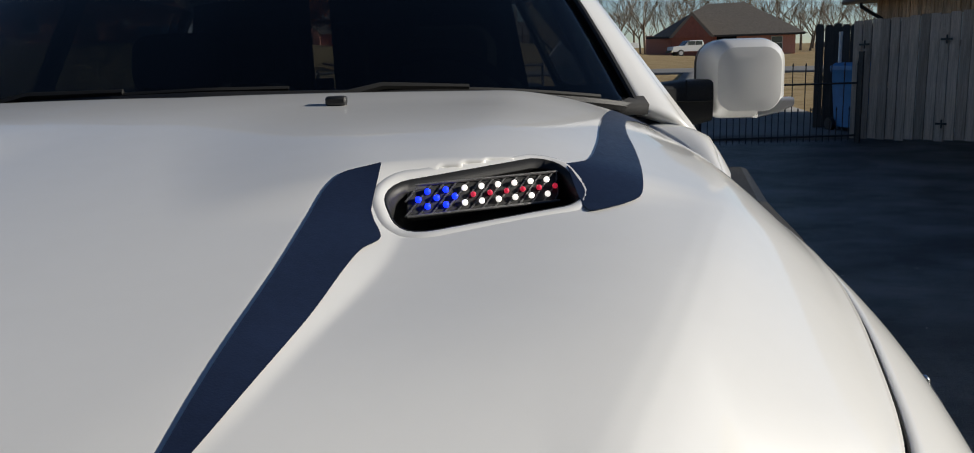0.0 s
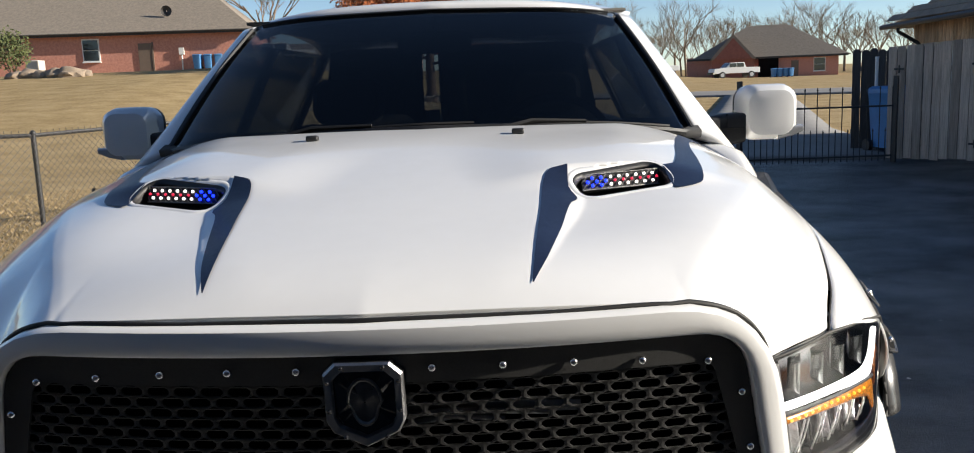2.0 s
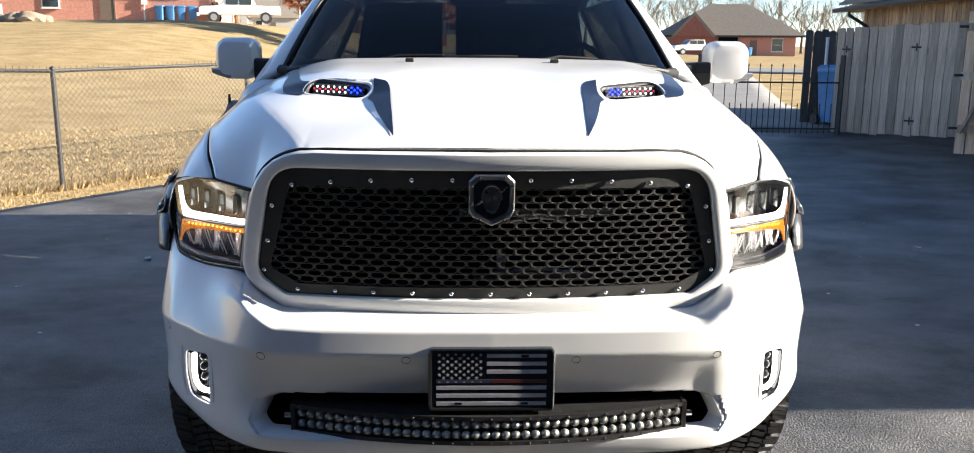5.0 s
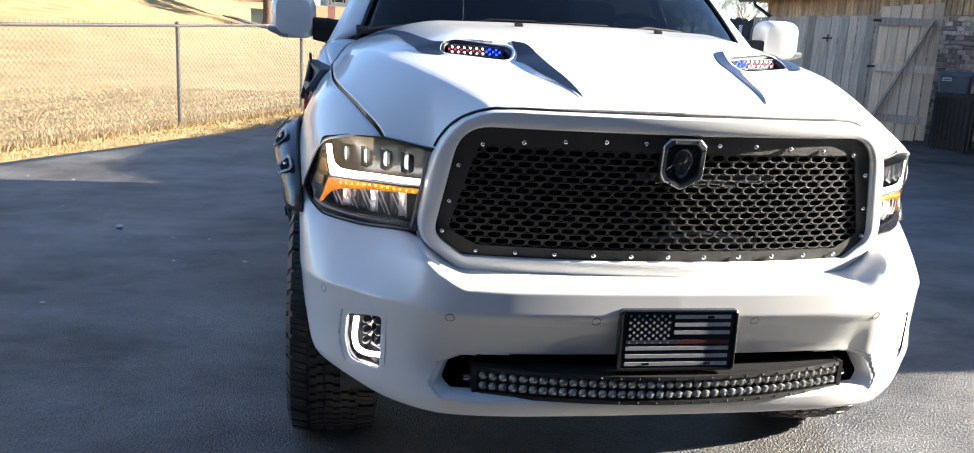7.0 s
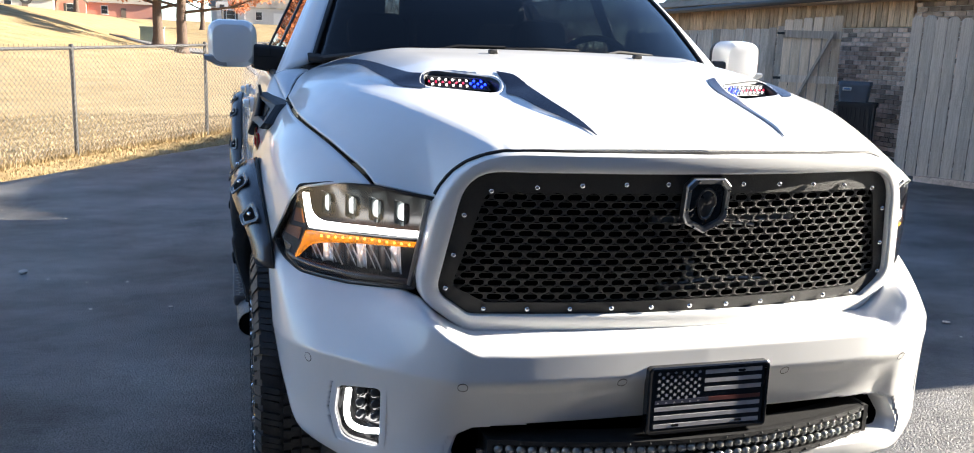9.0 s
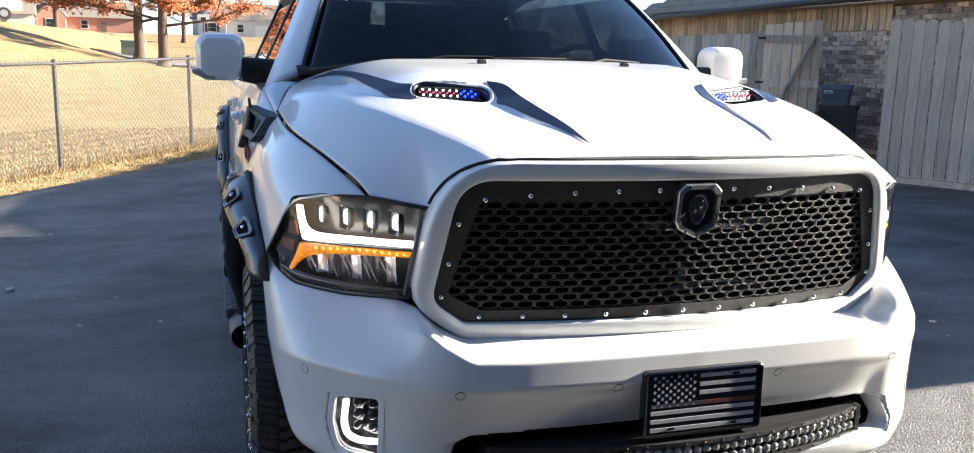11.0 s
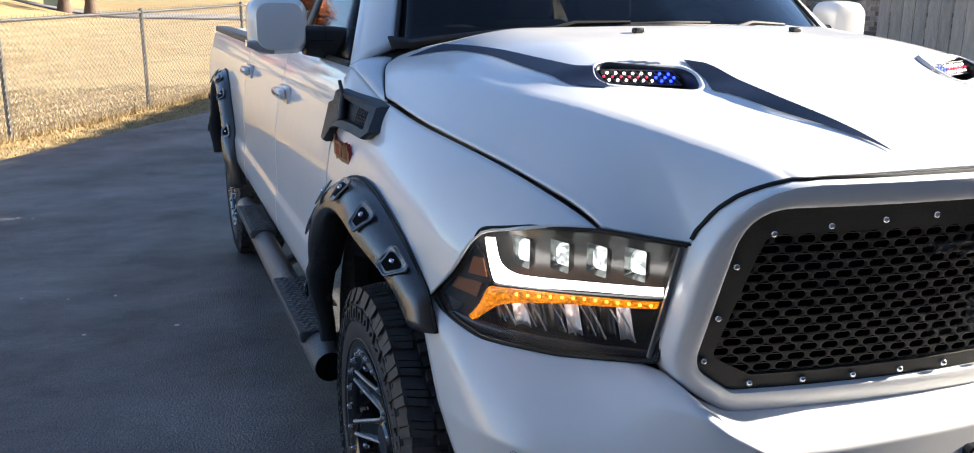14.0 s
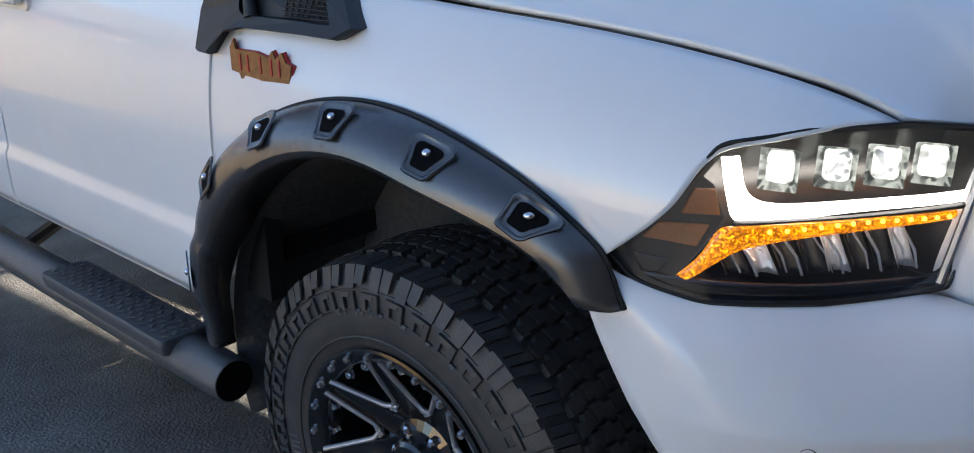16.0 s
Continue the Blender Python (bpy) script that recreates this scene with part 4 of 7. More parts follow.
        bm = loft([rr(0.049, 0.056, 0.004, 0.003), rr(0.047, 0.054, 0.0, 0.003), rr(0.038, 0.046, -0.014), rr(0.034, 0.041, -0.016)], True)
        part("projector_bay", bm, SMOKED, lamp)
        bm = loft([rr(0.034, 0.041, -0.016), rr(0.033, 0.040, -0.006, 0.008), rr(0.028, 0.034, -0.001, 0.008), rr(0.012, 0.016, 0.001, 0.002)], True)
        bm.faces.new(bm.verts[-20:])
        part("projector_lens", bm, PROJ if s < 0 else PROJ_OFF, lamp, "square projector lens")
    # lower reflector with upright facets
    for i in range(8):
        x = 0.690 + 0.0245 * i
        zl, zh = 1.022, 1.088 - 0.0024 * i
        def fn(u, v, x=x, zl=zl, zh=zh):
            a = x + 0.021 * u + 0.010 * v
            return lamp_point(s * a, zl + (zh - zl) * v, 0.022 + 0.012 * math.sin(math.pi * u) + 0.024 * v)
        part("reflector_facet", sheet(fn, 6, 6), REFL if i % 3 == 0 else LAMPBLACK, lamp, thick=0.0012)
    bm = bmesh.new()
    for i in range(5):
        x = 0.70 + 0.042 * i
        tube([lamp_point(s * (x + 0.028), 1.080, 0.022), lamp_point(s * (x + 0.013), 1.052, 0.018), lamp_point(s * (x + 0.004), 1.026, 0.022)], 0.0016, 6, bm)
        tube([lamp_point(s * (x + 0.016), 1.082, 0.020), lamp_point(s * x, 1.05, 0.016), lamp_point(s * (x - 0.010), 1.022, 0.020)], 0.0022, 6, bm)
    part("reflector_rib", bm, REFL, lamp)
    # black frame round the side reflectors, and the border below
    frame_o = [(0.947, 1.052), (0.930, 1.110), (0.912, 1.166), (0.902, 1.150), (0.893, 1.106), (0.906, 1.060), (0.918, 1.020), (0.936, 1.018)]
    bm = slab([lamp_point(s * x, z, 0.013) for x, z in frame_o], 0.008, (-s * 0.6, 0.8, 0))
    part("reflector_frame", bm, BLACK, lamp, smooth=False)
    border_lo = two([0, .12, .4, 1], [0.940, 0.905, 0.80, 0.664], [1.016, 0.993, 0.990, 0.999])
    border_hi = two([0, .12, .4, 1], [0.940, 0.905, 0.80, 0.668], [1.024, 1.020, 1.014, 1.016])
    strip(border_lo, border_hi, GLOSS, "lower_border", 0.010)
    bm = slab([lamp_point(s * x, z, 0.012) for x, z in ((0.941, 1.048), (0.923, 1.044), (0.929, 1.024), (0.937, 1.024))], 0.004, (s * 0.6, -0.8, 0))
    part("blank_cell", bm, GLOSS, lamp, smooth=False, bevel=0.002)
    # side reflector, two cells
    for quad in (((0.920, 1.109), (0.914, 1.145), (0.902, 1.146), (0.897, 1.110)), ((0.938, 1.071), (0.931, 1.095), (0.903, 1.097), (0.910, 1.065))):
        bm = slab([lamp_point(s * x, z, 0.008) for x, z in quad], 0.006, (-s * 0.6, 0.8, 0))
        part("side_reflector", bm, REFLECTOR, lamp, "amber side reflector", smooth=False, bevel=0.002)
    # silver inner edge
    bm = bmesh.new()
    tube([lamp_point(s * (0.634 + 0.036 * w), 1.208 - 0.205 * w, 0.004) for w in np.linspace(0, 1, 12)], 0.0055, 6, bm)
    part("inner_edge", bm, PEWTER, lamp)
    bm = bmesh.new()
    rim = rg(1.014, 0.001)
    tube(rim + rim[:1], 0.0026, 6, bm)
    part("lamp_gap", bm, SEAM, lamp)


LAMPBLACK = material("gloss_black_housing", (0.032, 0.032, 0.033), 0.20, spec=0.6, vary=0.35, scale=25)
SMOKED = material("smoked_chrome", (0.28, 0.29, 0.285), 0.18, metal=0.9, vary=0.3, scale=30)
PROJ_OFF = material("unlit_projector_lens", (0.5, 0.52, 0.55), 0.04, metal=0.6, coat=1.0)
mirrored(headlamp)


# ---- body sides ----
ARCH_F, ARCH_R = (1.0, 0.60, 0.545), (4.62, 0.60, 0.545)


def arch_cut(c):
    for y, z, r in (ARCH_F, ARCH_R):
        if math.hypot(c.y - y, c.z - z) < r or (abs(c.y - y) < r and c.z < z):
            return False
    return True


fend_front = pchip([0, 0.03, 0.08, 0.135, 0.25, 0.37, 0.42, 1.0], [0.294, 0.335, 0.39, 0.458, 0.50, 0.575, 0.615, 0.615])


def fender_top(y):
    return hood_side_z(y) - 0.002 + 0.066 * step(1.19, 1.46, y)


def fender_x(y, z):
    zs, xs = fender_top(y), hood_side_x(y) + 0.002 + 0.018 * step(1.19, 1.46, y)
    xo = body_x(y, min(z, 1.30))
    return xs + (xo - xs) * (1 - math.exp(-max(0, zs - z) / 0.055)) if xo > xs else xo


def fender(s):
    def fn(u, v):
        yf = fend_front(v)
        y = yf + (1.452 - yf) * u
        zs = fender_top(y)
        z = zs + (0.60 - zs) * v
        return Vector((s * fender_x(y, z), y, z))
    part("front_fender", sheet(fn, 110, 90, keep=arch_cut), WHITE, truck, thick=0.004)


mirrored(fender)
BELT = 1.43


def side_panel(name, s, y0, y1, z0, z1, label=""):
    def fn(u, v):
        k, z = u * n, z0 + (z1 - z0) * v
        y = y0 + (0.004 * k if k <= 1 else (y1 - y0) - 0.004 * (n - k) if k >= n - 1 else 0.004 + (y1 - y0 - 0.008) * (k - 1) / (n - 2))
        turn_in = 0.004 if k < 0.5 or k > n - 0.5 else 0.0
        return Vector((s * (body_x(y, z) - turn_in), y, z))
    n = int((y1 - y0) * 34) + 8
    return part(name, sheet(fn, n, 44, keep=arch_cut), WHITE, truck, label, thick=0.006)


def cab_side(s):
    for y0, y1, yh in ((1.456, 2.47, 2.33), (2.474, 3.60, 3.45)):
        door = side_panel("cab_door", s, y0, y1, 0.705, BELT)
        c = Vector((s * (body_x(yh, 1.27) + 0.012), yh, 1.272))
        bm = loft([[c + Vector((s * d, a, b)) for a, b in rounded(w, h, 0.02, 4)] for w, h, d in ((0.20, 0.062, -0.014), (0.195, 0.058, 0.0), (0.15, 0.04, 0.002))], True)
        bm.faces.new(bm.verts[-20:])
        h = part("handle_cup", bm, WHITE, door)
        bm = loft([[c + Vector((s * (0.018 + d), a, 0.004 + b)) for a, b in rounded(w, hh, 0.014, 4)] for w, hh, d in ((0.17, 0.034, -0.012), (0.17, 0.034, 0.006), (0.155, 0.022, 0.013))], True)
        bm.faces.new(bm.verts[-20:])
        part("handle_bar", bm, WHITE, door)
    # unseen boxes behind the door seams, added to stop sun leaking through
    for y in (1.454, 2.472, 3.603):
        part("seam_light_block", box((0.04, 0.10, 0.52), (s * (body_x(y, 1.2) - 0.07), y, 0.97)), BLACK, truck, smooth=False)
    part("rocker_panel", sheet(lambda u, v: Vector((s * (body_x(2, 0.70) - 0.004 - 0.05 * (1 - v) ** 2), 1.62 + 2.47 * u, 0.665 + 0.038 * v)), 12, 5), WHITE, truck, thick=0.006)
    side_panel("bed_side", s, 3.606, 5.86, 0.70, 1.40)
    # upper cab: pillars and glass
    def glass_fn(u, v):
        y = 1.62 + 1.92 * u
        y += (0.36 * v) * (1 - u) ** 2
        return Vector((s * (0.890 - 0.190 * v), y, BELT + 0.005 + 0.40 * v))
    part("side_glass", sheet(glass_fn, 12, 6), SIDEGLASS, truck, thick=0.004)
    bm = bmesh.new()
    for a, b in (((0.905, 1.50, BELT), (0.905, 3.60, BELT)),):
        tube([(s * a[0], a[1], a[2]), (s * b[0], b[1], b[2])], 0.014, 8, bm)
    part("belt_moulding", bm, BLACK, truck)
    for y in (2.47, 3.57):
        bm = bmesh.new()
        loft([[(s * (0.897 - 0.190 * w), y - 0.05 + 0.10 * q + 0.02 * w, BELT + 0.40 * w) for q in (0, 1)] for w in (0, 0.5, 1)], False, False, bm)
        part("door_pillar", bm, BLACK, truck, thick=0.02)


mirrored(cab_side)

# ---- windscreen, pillars, roof ----
PRIVACY = glass("privacy_glass", (0.7, 0.8, 0.9), 0.05)
ws_lo_y = pchip([0, 0.4, 0.7, 0.80, 0.9], [1.245, 1.295, 1.40, 1.475, 1.53])
ws_lo_z = pchip([0, 0.4, 0.7, 0.80, 0.9], [1.545, 1.535, 1.505, 1.485, 1.46])
ws_hi_y = pchip([0, 0.4, 0.62, 0.72], [1.835, 1.868, 1.938, 1.99])
ws_hi_z = pchip([0, 0.4, 0.62, 0.72], [1.906, 1.898, 1.880, 1.858])


def ws(u, v, wlo=0.785, whi=0.615, out=0.0):
    k = 2 * u - 1
    a, b = abs(k) * wlo, abs(k) * whi
    lo, hi = Vector((math.copysign(a, k), ws_lo_y(a), ws_lo_z(a))), Vector((math.copysign(b, k), ws_hi_y(b), ws_hi_z(b)))
    p = lo.lerp(hi, v)
    return p + Vector((0, -0.7, 0.7)) * (0.022 * math.sin(math.pi * v) + out)


windscreen = part("windscreen", sheet(ws, 36, 18), WINDSCREEN, truck, "dark tinted windscreen", thick=0.005)
bm = bmesh.new()
tube([ws(u, 0.0, out=0.002) for u in np.linspace(0, 1, 40)], 0.010, 6, bm)
for u in (0.0, 1.0):
    tube([ws(u, v, out=0.003) for v in np.linspace(0, 0.96, 16)], 0.007, 6, bm)
tube([ws(u, 1.0, out=0.001) for u in np.linspace(0.02, 0.98, 30)], 0.004, 6, bm)
part("windscreen_trim", bm, BLACK, truck)


def pillar(s):
    def fn(u, v):
        p = ws(1.0 if s > 0 else 0.0, v)
        q = Vector((s * (0.918 - 0.213 * v), 1.475 + 0.545 * v, 1.425 + 0.42 * v))
        r = p.lerp(q, u)
        bulge = math.sin(math.pi * min(1, u * 1.15)) * 0.018
        return r + Vector((s * 0.75, -0.45, 0.35)) * bulge
    part("windscreen_pillar", sheet(fn, 8, 24), WHITE, truck, thick=0.02)
    # panel between hood corner, cowl and door
    def cw(u, v):
        y = 1.185 + 0.29 * u
        g = corner_x(y) + 0.003
        a = Vector((s * g, y, hood_z(g, min(y, 1.44)) - 0.001))
        b = Vector((s * (hood_side_x(y) + 0.003 + 0.018 * step(1.19, 1.46, y)), y, fender_top(y) + 0.001))
        return a.lerp(b, v) + Vector((s * 0.5, 0, 0.6)) * 0.016 * math.sin(math.pi * v) * step(0, 0.5, u)
    part("cowl_side", sheet(cw, 20, 8), WHITE, truck, thick=0.01)


mirrored(pillar)


def roof(u, v):
    k = 2 * u - 1
    y = 1.84 + (ws_hi_y(abs(k) * 0.66) - 1.84) * (1 - v) + 1.78 * v
    e = abs(k) ** 3
    x = k * (0.626 + 0.089 * min(1, v * 6))
    return Vector((x, y, 1.897 + 0.020 * min(1, v * 30) + 0.066 * math.sin(math.pi * (0.08 + 0.85 * v)) - 0.055 * e - 0.035 * max(0, v - 0.85) / 0.15))


part("cab_roof", sheet(roof, 30, 30), WHITE, truck, thick=0.03)
bm = box((1.72, 0.03, 0.62), (0, 3.60, 1.05))
part("cab_rear_wall", bm, WHITE, truck)
for x0, x1 in ((-0.76, -0.185), (-0.10, 0.76)):
    part("rear_glass", sheet(lambda u, v, x0=x0, x1=x1: Vector((x0 + (x1 - x0) * u - (0.1 * v if abs(x0 + (x1 - x0) * u) > 0.7 else 0) * (1 if x0 + (x1 - x0) * u > 0 else -1), 3.60 - 0.06 * v, 1.36 + 0.50 * v)), 4, 4), PRIVACY, truck, "dark privacy rear glass", thick=0.004)
part("rear_glass", sheet(lambda u, v: Vector((-0.185 + 0.085 * u, 3.60 - 0.06 * v, 1.36 + 0.17 * v)), 2, 2), PRIVACY, truck, thick=0.004)
part("bed_floor", box((1.7, 2.1, 0.03), (0, 4.67, 0.86)), BLACK, truck, smooth=False)
part("tailgate", box((1.75, 0.06, 0.62), (0, 5.86, 1.09)), WHITE, truck, bevel=0.01)
part("bed_front_wall", box((1.80, 0.06, 0.62), (0, 3.65, 1.08)), WHITE, truck)
for s in (-1, 1):
    part("bed_rail", box((0.10, 2.1, 0.035), (s * 0.90, 4.67, 1.405)), BLACK, truck, bevel=0.008)

# cowl and wipers
part("cowl_panel", sheet(lambda u, v: Vector(((2 * u - 1) * 0.84, (hood_rear_y(abs(2 * u - 1) * 0.84) - 0.03) * (1 - v) + (ws_lo_y(abs(2 * u - 1) * 0.84) + 0.02) * v, (hood_z((2 * u - 1) * 0.80, 1.10) - 0.035) * (1 - v) + (ws_lo_z(abs(2 * u - 1) * 0.84) - 0.012) * v)), 30, 6), BLACK, truck, thick=0.01)


def wiper(x0, x1):
    bm = bmesh.new()
    def base(x, out, v=0.03):
        return ws(0.5 + x / 0.785 / 2, v, out=out)
    tube([base(x0, 0.008, -0.03), base(x0 + (x1 - x0) * 0.2, 0.018, 0.012), base((x0 + x1) / 2, 0.014, 0.016)], [0.010, 0.007, 0.005], 6, bm)
    arm = part("wiper_arm", bm, SEAM, truck)
    bm = bmesh.new()
    tube([base(x, 0.008, 0.006 + 0.014 * ((x - x0) / (x1 - x0))) for x in np.linspace(x0 + 0.08 * (1 if x1 > x0 else -1), x1, 14)], 0.0050, 6, bm)
    part("wiper_blade", bm, SEAM, arm)


wiper(-0.42, 0.14)
wiper(0.20, 0.70)

# cabin seen through the glass
cabin = empty("cabin", "", "")
cabin.parent = truck
part("dashboard", sheet(lambda u, v: Vector(((2 * u - 1) * 0.80, 1.30 + 0.42 * v + 0.14 * (2 * u - 1) ** 2, 1.50 + 0.035 * math.sin(math.pi * v) - 0.16 * max(0, v - 0.8) / 0.2)), 20, 14), INTERIOR, cabin, thick=0.02)
part("floor_pan", box((1.75, 2.15, 0.05), (0, 2.5, 0.80)), INTERIOR, cabin, smooth=False)
part("headliner", sheet(lambda u, v: Vector(((2 * u - 1) * 0.66, 1.98 + 1.55 * v, 1.90)), 4, 4), TAN, cabin, thick=0.01)
bm = tube([(0.38 + 0.19 * math.cos(a), 1.74 - 0.07 * math.sin(a), 1.44 + 0.17 * math.sin(a)) for a in (k * math.pi / 16 for k in range(33))], 0.013, 8)
tube([(0.38, 1.74, 1.44), (0.38, 1.62, 1.38)], 0.04, 10, bm)
tube([(0.21, 1.74, 1.44), (0.55, 1.74, 1.44)], 0.016, 6, bm)
part("steering_wheel", bm, INTERIOR, cabin)


def cab_seat(x, y):
    bm = bmesh.new()
    def cush(c, size, r, tilt):
        pts = rounded(size[0], size[2], r, 4)
        m = Matrix.Translation(c) @ Matrix.Rotation(radians(tilt), 4, "X")
        loft([[m @ Vector((a * k, d, b * k)) for a, b in pts] for d, k in ((-size[1] / 2, 0.86), (-size[1] / 3, 1), (size[1] / 3, 1), (size[1] / 2, 0.86))], True, True, bm)
    cush((x, y, 1.22), (0.52, 0.14, 0.60), 0.10, -14)
    cush((x, y + 0.10, 1.60), (0.28, 0.10, 0.18), 0.06, -12)
    cush((x, y - 0.26, 0.95), (0.52, 0.52, 0.14), 0.05, 0)
    part("cab_seat", bm, INTERIOR, cabin)


for x, y in ((-0.40, 2.35), (0.40, 2.35), (-0.45, 3.25), (0.45, 3.25)):
    cab_seat(x, y)
bm = loft([[(0 + a, 1.86 + d, 1.80 + b) for a, b in rounded(0.25, 0.07, 0.03, 4)] for d in (0, 0.03)], True, True)
tube([(0, 1.88, 1.82), (0, 1.90, 1.90)], 0.01, 6, bm)
part("rear_view_mirror", bm, BLACK, cabin)


# ---- door mirrors ----
def door_mirror(s):
    top = empty("door_mirror", "", "")
    top.parent = truck
    yc, xm = (1.90, 1.055) if s < 0 else (1.77, 1.079)
    c = Vector((s * xm, yc, 1.530))
    rings = []
    for d, k in ((-0.085, 0.55), (-0.080, 0.78), (-0.06, 0.93), (-0.02, 1.0), (0.018, 0.99), (0.030, 0.98)):
        rings.append([c + Vector((s * (a * k), d, b * k + 0.004)) for a, b in rounded(0.184, 0.180, 0.050, 5)])
    bm = loft(rings, True)
    bm.faces.new(bm.verts[:24])
    part("mirror_shell", bm, WHITE, top)
    bm = loft([[c + Vector((s * (a * k), d, b * k + 0.004)) for a, b in rounded(0.184, 0.180, 0.050, 5)] for d, k in ((0.0305, 0.95), (0.034, 0.975), (0.056, 0.96), (0.060, 0.93))], True)
    part("mirror_bezel", bm, BLACK, top, "black plastic rear bezel")
    bm = slab([c + Vector((s * a * 0.92, 0.058, b * 0.92)) for a, b in rounded(0.180, 0.176, 0.046, 5)], 0.004, (0, 1, 0))
    part("mirror_glass", bm, CHROME, top, smooth=False)
    bm = loft([[c + Vector((s * x, d - 0.052, -0.064 + 0.20 * (x - 0.03) + b)) for d, b in rounded(0.05, h, 0.008, 3)] for x, h in ((0.022, 0.036), (0.07, 0.034), (0.104, 0.020))], True, True)
    part("mirror_indicator", bm, SMOKEBEAD2, top, "clear indicator lens")
    bm = loft([[Vector((s * (x + xm - 1.085), yc - 0.025 + d, z + b)) for d, b in rounded(w, h, 0.016, 3)] for x, z, w, h in ((0.80, 1.462, 0.14, 0.13), (0.870, 1.468, 0.13, 0.118), (0.935, 1.480, 0.105, 0.106), (1.006, 1.489, 0.095, 0.094))], True, True)
    arm = part("mirror_arm", bm, BLACK, top, "black plastic arm")
    bm = tube([(s * (x + xm - 1.085), yc - 0.079, 1.489) for x in (0.90, 1.0)], 0.0022, 5)
    tube([(s * (0.945 + xm - 1.085), yc - 0.079, 1.489), (s * (0.945 + xm - 1.085), yc - 0.073, 1.535)], 0.0022, 5, bm)
    part("arm_seam", bm, SEAM, arm)


SMOKEBEAD2 = material("clear_indicator", (0.55, 0.55, 0.56), 0.08, metal=0.4, coat=1.0)
mirrored(door_mirror)


# ---- fender flares, side vent, emblem ----
def flare(s, yc, front=True):
    zc = 0.595
    a0, a1 = (radians(1), radians(140.3)) if front else (radians(1), radians(182))

    def prof(a):
        tip = step(radians(104), radians(136), a) if front else 0
        return 0.602 - 0.050 * (1 - step(radians(2), radians(48), a)) + 0.017 * tip - (0.028 * step(radians(132), radians(141), a) if front else 0), 0.490 + 0.028 * step(radians(20), radians(95), a) + 0.037 * tip

    def pt(a, w, out):
        ro, ri = prof(a)
        if front:
            a -= radians(4.3) * w * step(radians(115), radians(140), a)
        r = ro + (ri - ro) * w
        y, z = yc + r * math.cos(a), zc + r * math.sin(a)
        if front:
            out *= (1 - 0.40 * step(radians(100), radians(138), a)) * (1 - 0.52 * (1 - step(radians(2), radians(46), a)))
        return Vector((s * (body_x(y, min(z, 1.25)) + out), y, z))
    n = 70
    sect = ((0.0, 0.001), (0.02, 0.014), (0.07, 0.028), (0.16, 0.041), (0.30, 0.053), (0.48, 0.062), (0.66, 0.067), (0.82, 0.069), (0.93, 0.063), (1.0, 0.050), (1.03, -0.03))
    bm = loft([[pt(a0 + (a1 - a0) * k / n, w, o) for w, o in sect] for k in range(n + 1)], False, False)
    ob = part("fender_flare", bm, SATIN, truck, "satin black bolt-on fender flare", thick=0.004)
    bm = bmesh.new()
    tube([pt(a0 + (a1 - a0) * k / n, 0.0, 0.003) for k in range(n + 1)], 0.004, 6, bm)
    part("flare_gasket", bm, SEAM, ob)
    for deg in ((124, 106.5, 86.5, 67.5, 46, 20) if front else (150, 124, 106, 86, 67, 46, 20)):
        a = radians(deg)
        ctr = pt(a, 0.30, 0.0535)
        e = 0.01
        along = (pt(a + e, 0.3, 0.0585) - pt(a - e, 0.3, 0.0585)).normalized()
        inw = (pt(a, 0.36, 0.0560) - pt(a, 0.24, 0.0485)).normalized()
        nrm = along.cross(inw)
        nrm = (nrm if nrm.x * s > 0 else -nrm).normalized()

        def pocket(k, d):
            pts = []
            for x, y in rounded(0.066 * k, 0.062 * k, 0.014 * k, 3):
                pts.append(ctr + along * x * (1.15 if y < 0 else 0.75) + inw * (y + 0.0) + nrm * d)
            return pts
        pk = part("flare_pocket", loft([pocket(1.10, 0.002), pocket(1.05, 0.0052), pocket(0.95, 0.0055), pocket(0.84, 0.0030), pocket(0.60, 0.0036)], True), SATIN, ob)
        # raised near-black face: the shade of a sunk pocket is painted on
        bm = loft([pocket(0.66, 0.0042), pocket(0.30, 0.0038)], True)
        bm.faces.new(bm.verts[-16:])
        part("pocket_shade", bm, DARK, pk)
        bm = loft([[ctr - inw * 0.006 + along * r * math.cos(t) + inw * r * math.sin(t) + nrm * d for t in (k * math.pi / 5 for k in range(10))] for r, d in ((0.0070, 0.002), (0.0070, 0.008), (0.005, 0.0105), (0.002, 0.0115))], True)
        bm.faces.new(bm.verts[-10:])
        part("pocket_bolt", bm, STEEL, ob, "bright steel pocket bolt")


for s in (-1, 1):
    flare(s, 1.0)
    flare(s, 4.62, False)


def wheel_liner(s, yc):
    bm = loft([[Vector((s * (x - 0.12 * step(radians(125), radians(150), a) * (x > 0.7)), yc + r * math.cos(a), 0.595 + r * math.sin(a))) for a in (radians(-20) + k * radians(220) / 30 for k in range(31))] for x, r in ((0.965, 0.515), (0.90, 0.50), (0.62, 0.49), (0.60, 0.2))], False, False)
    part("wheel_liner", bm, LINER, truck, thick=0.004)


for s in (-1, 1):
    wheel_liner(s, 1.0)
    wheel_liner(s, 4.62)


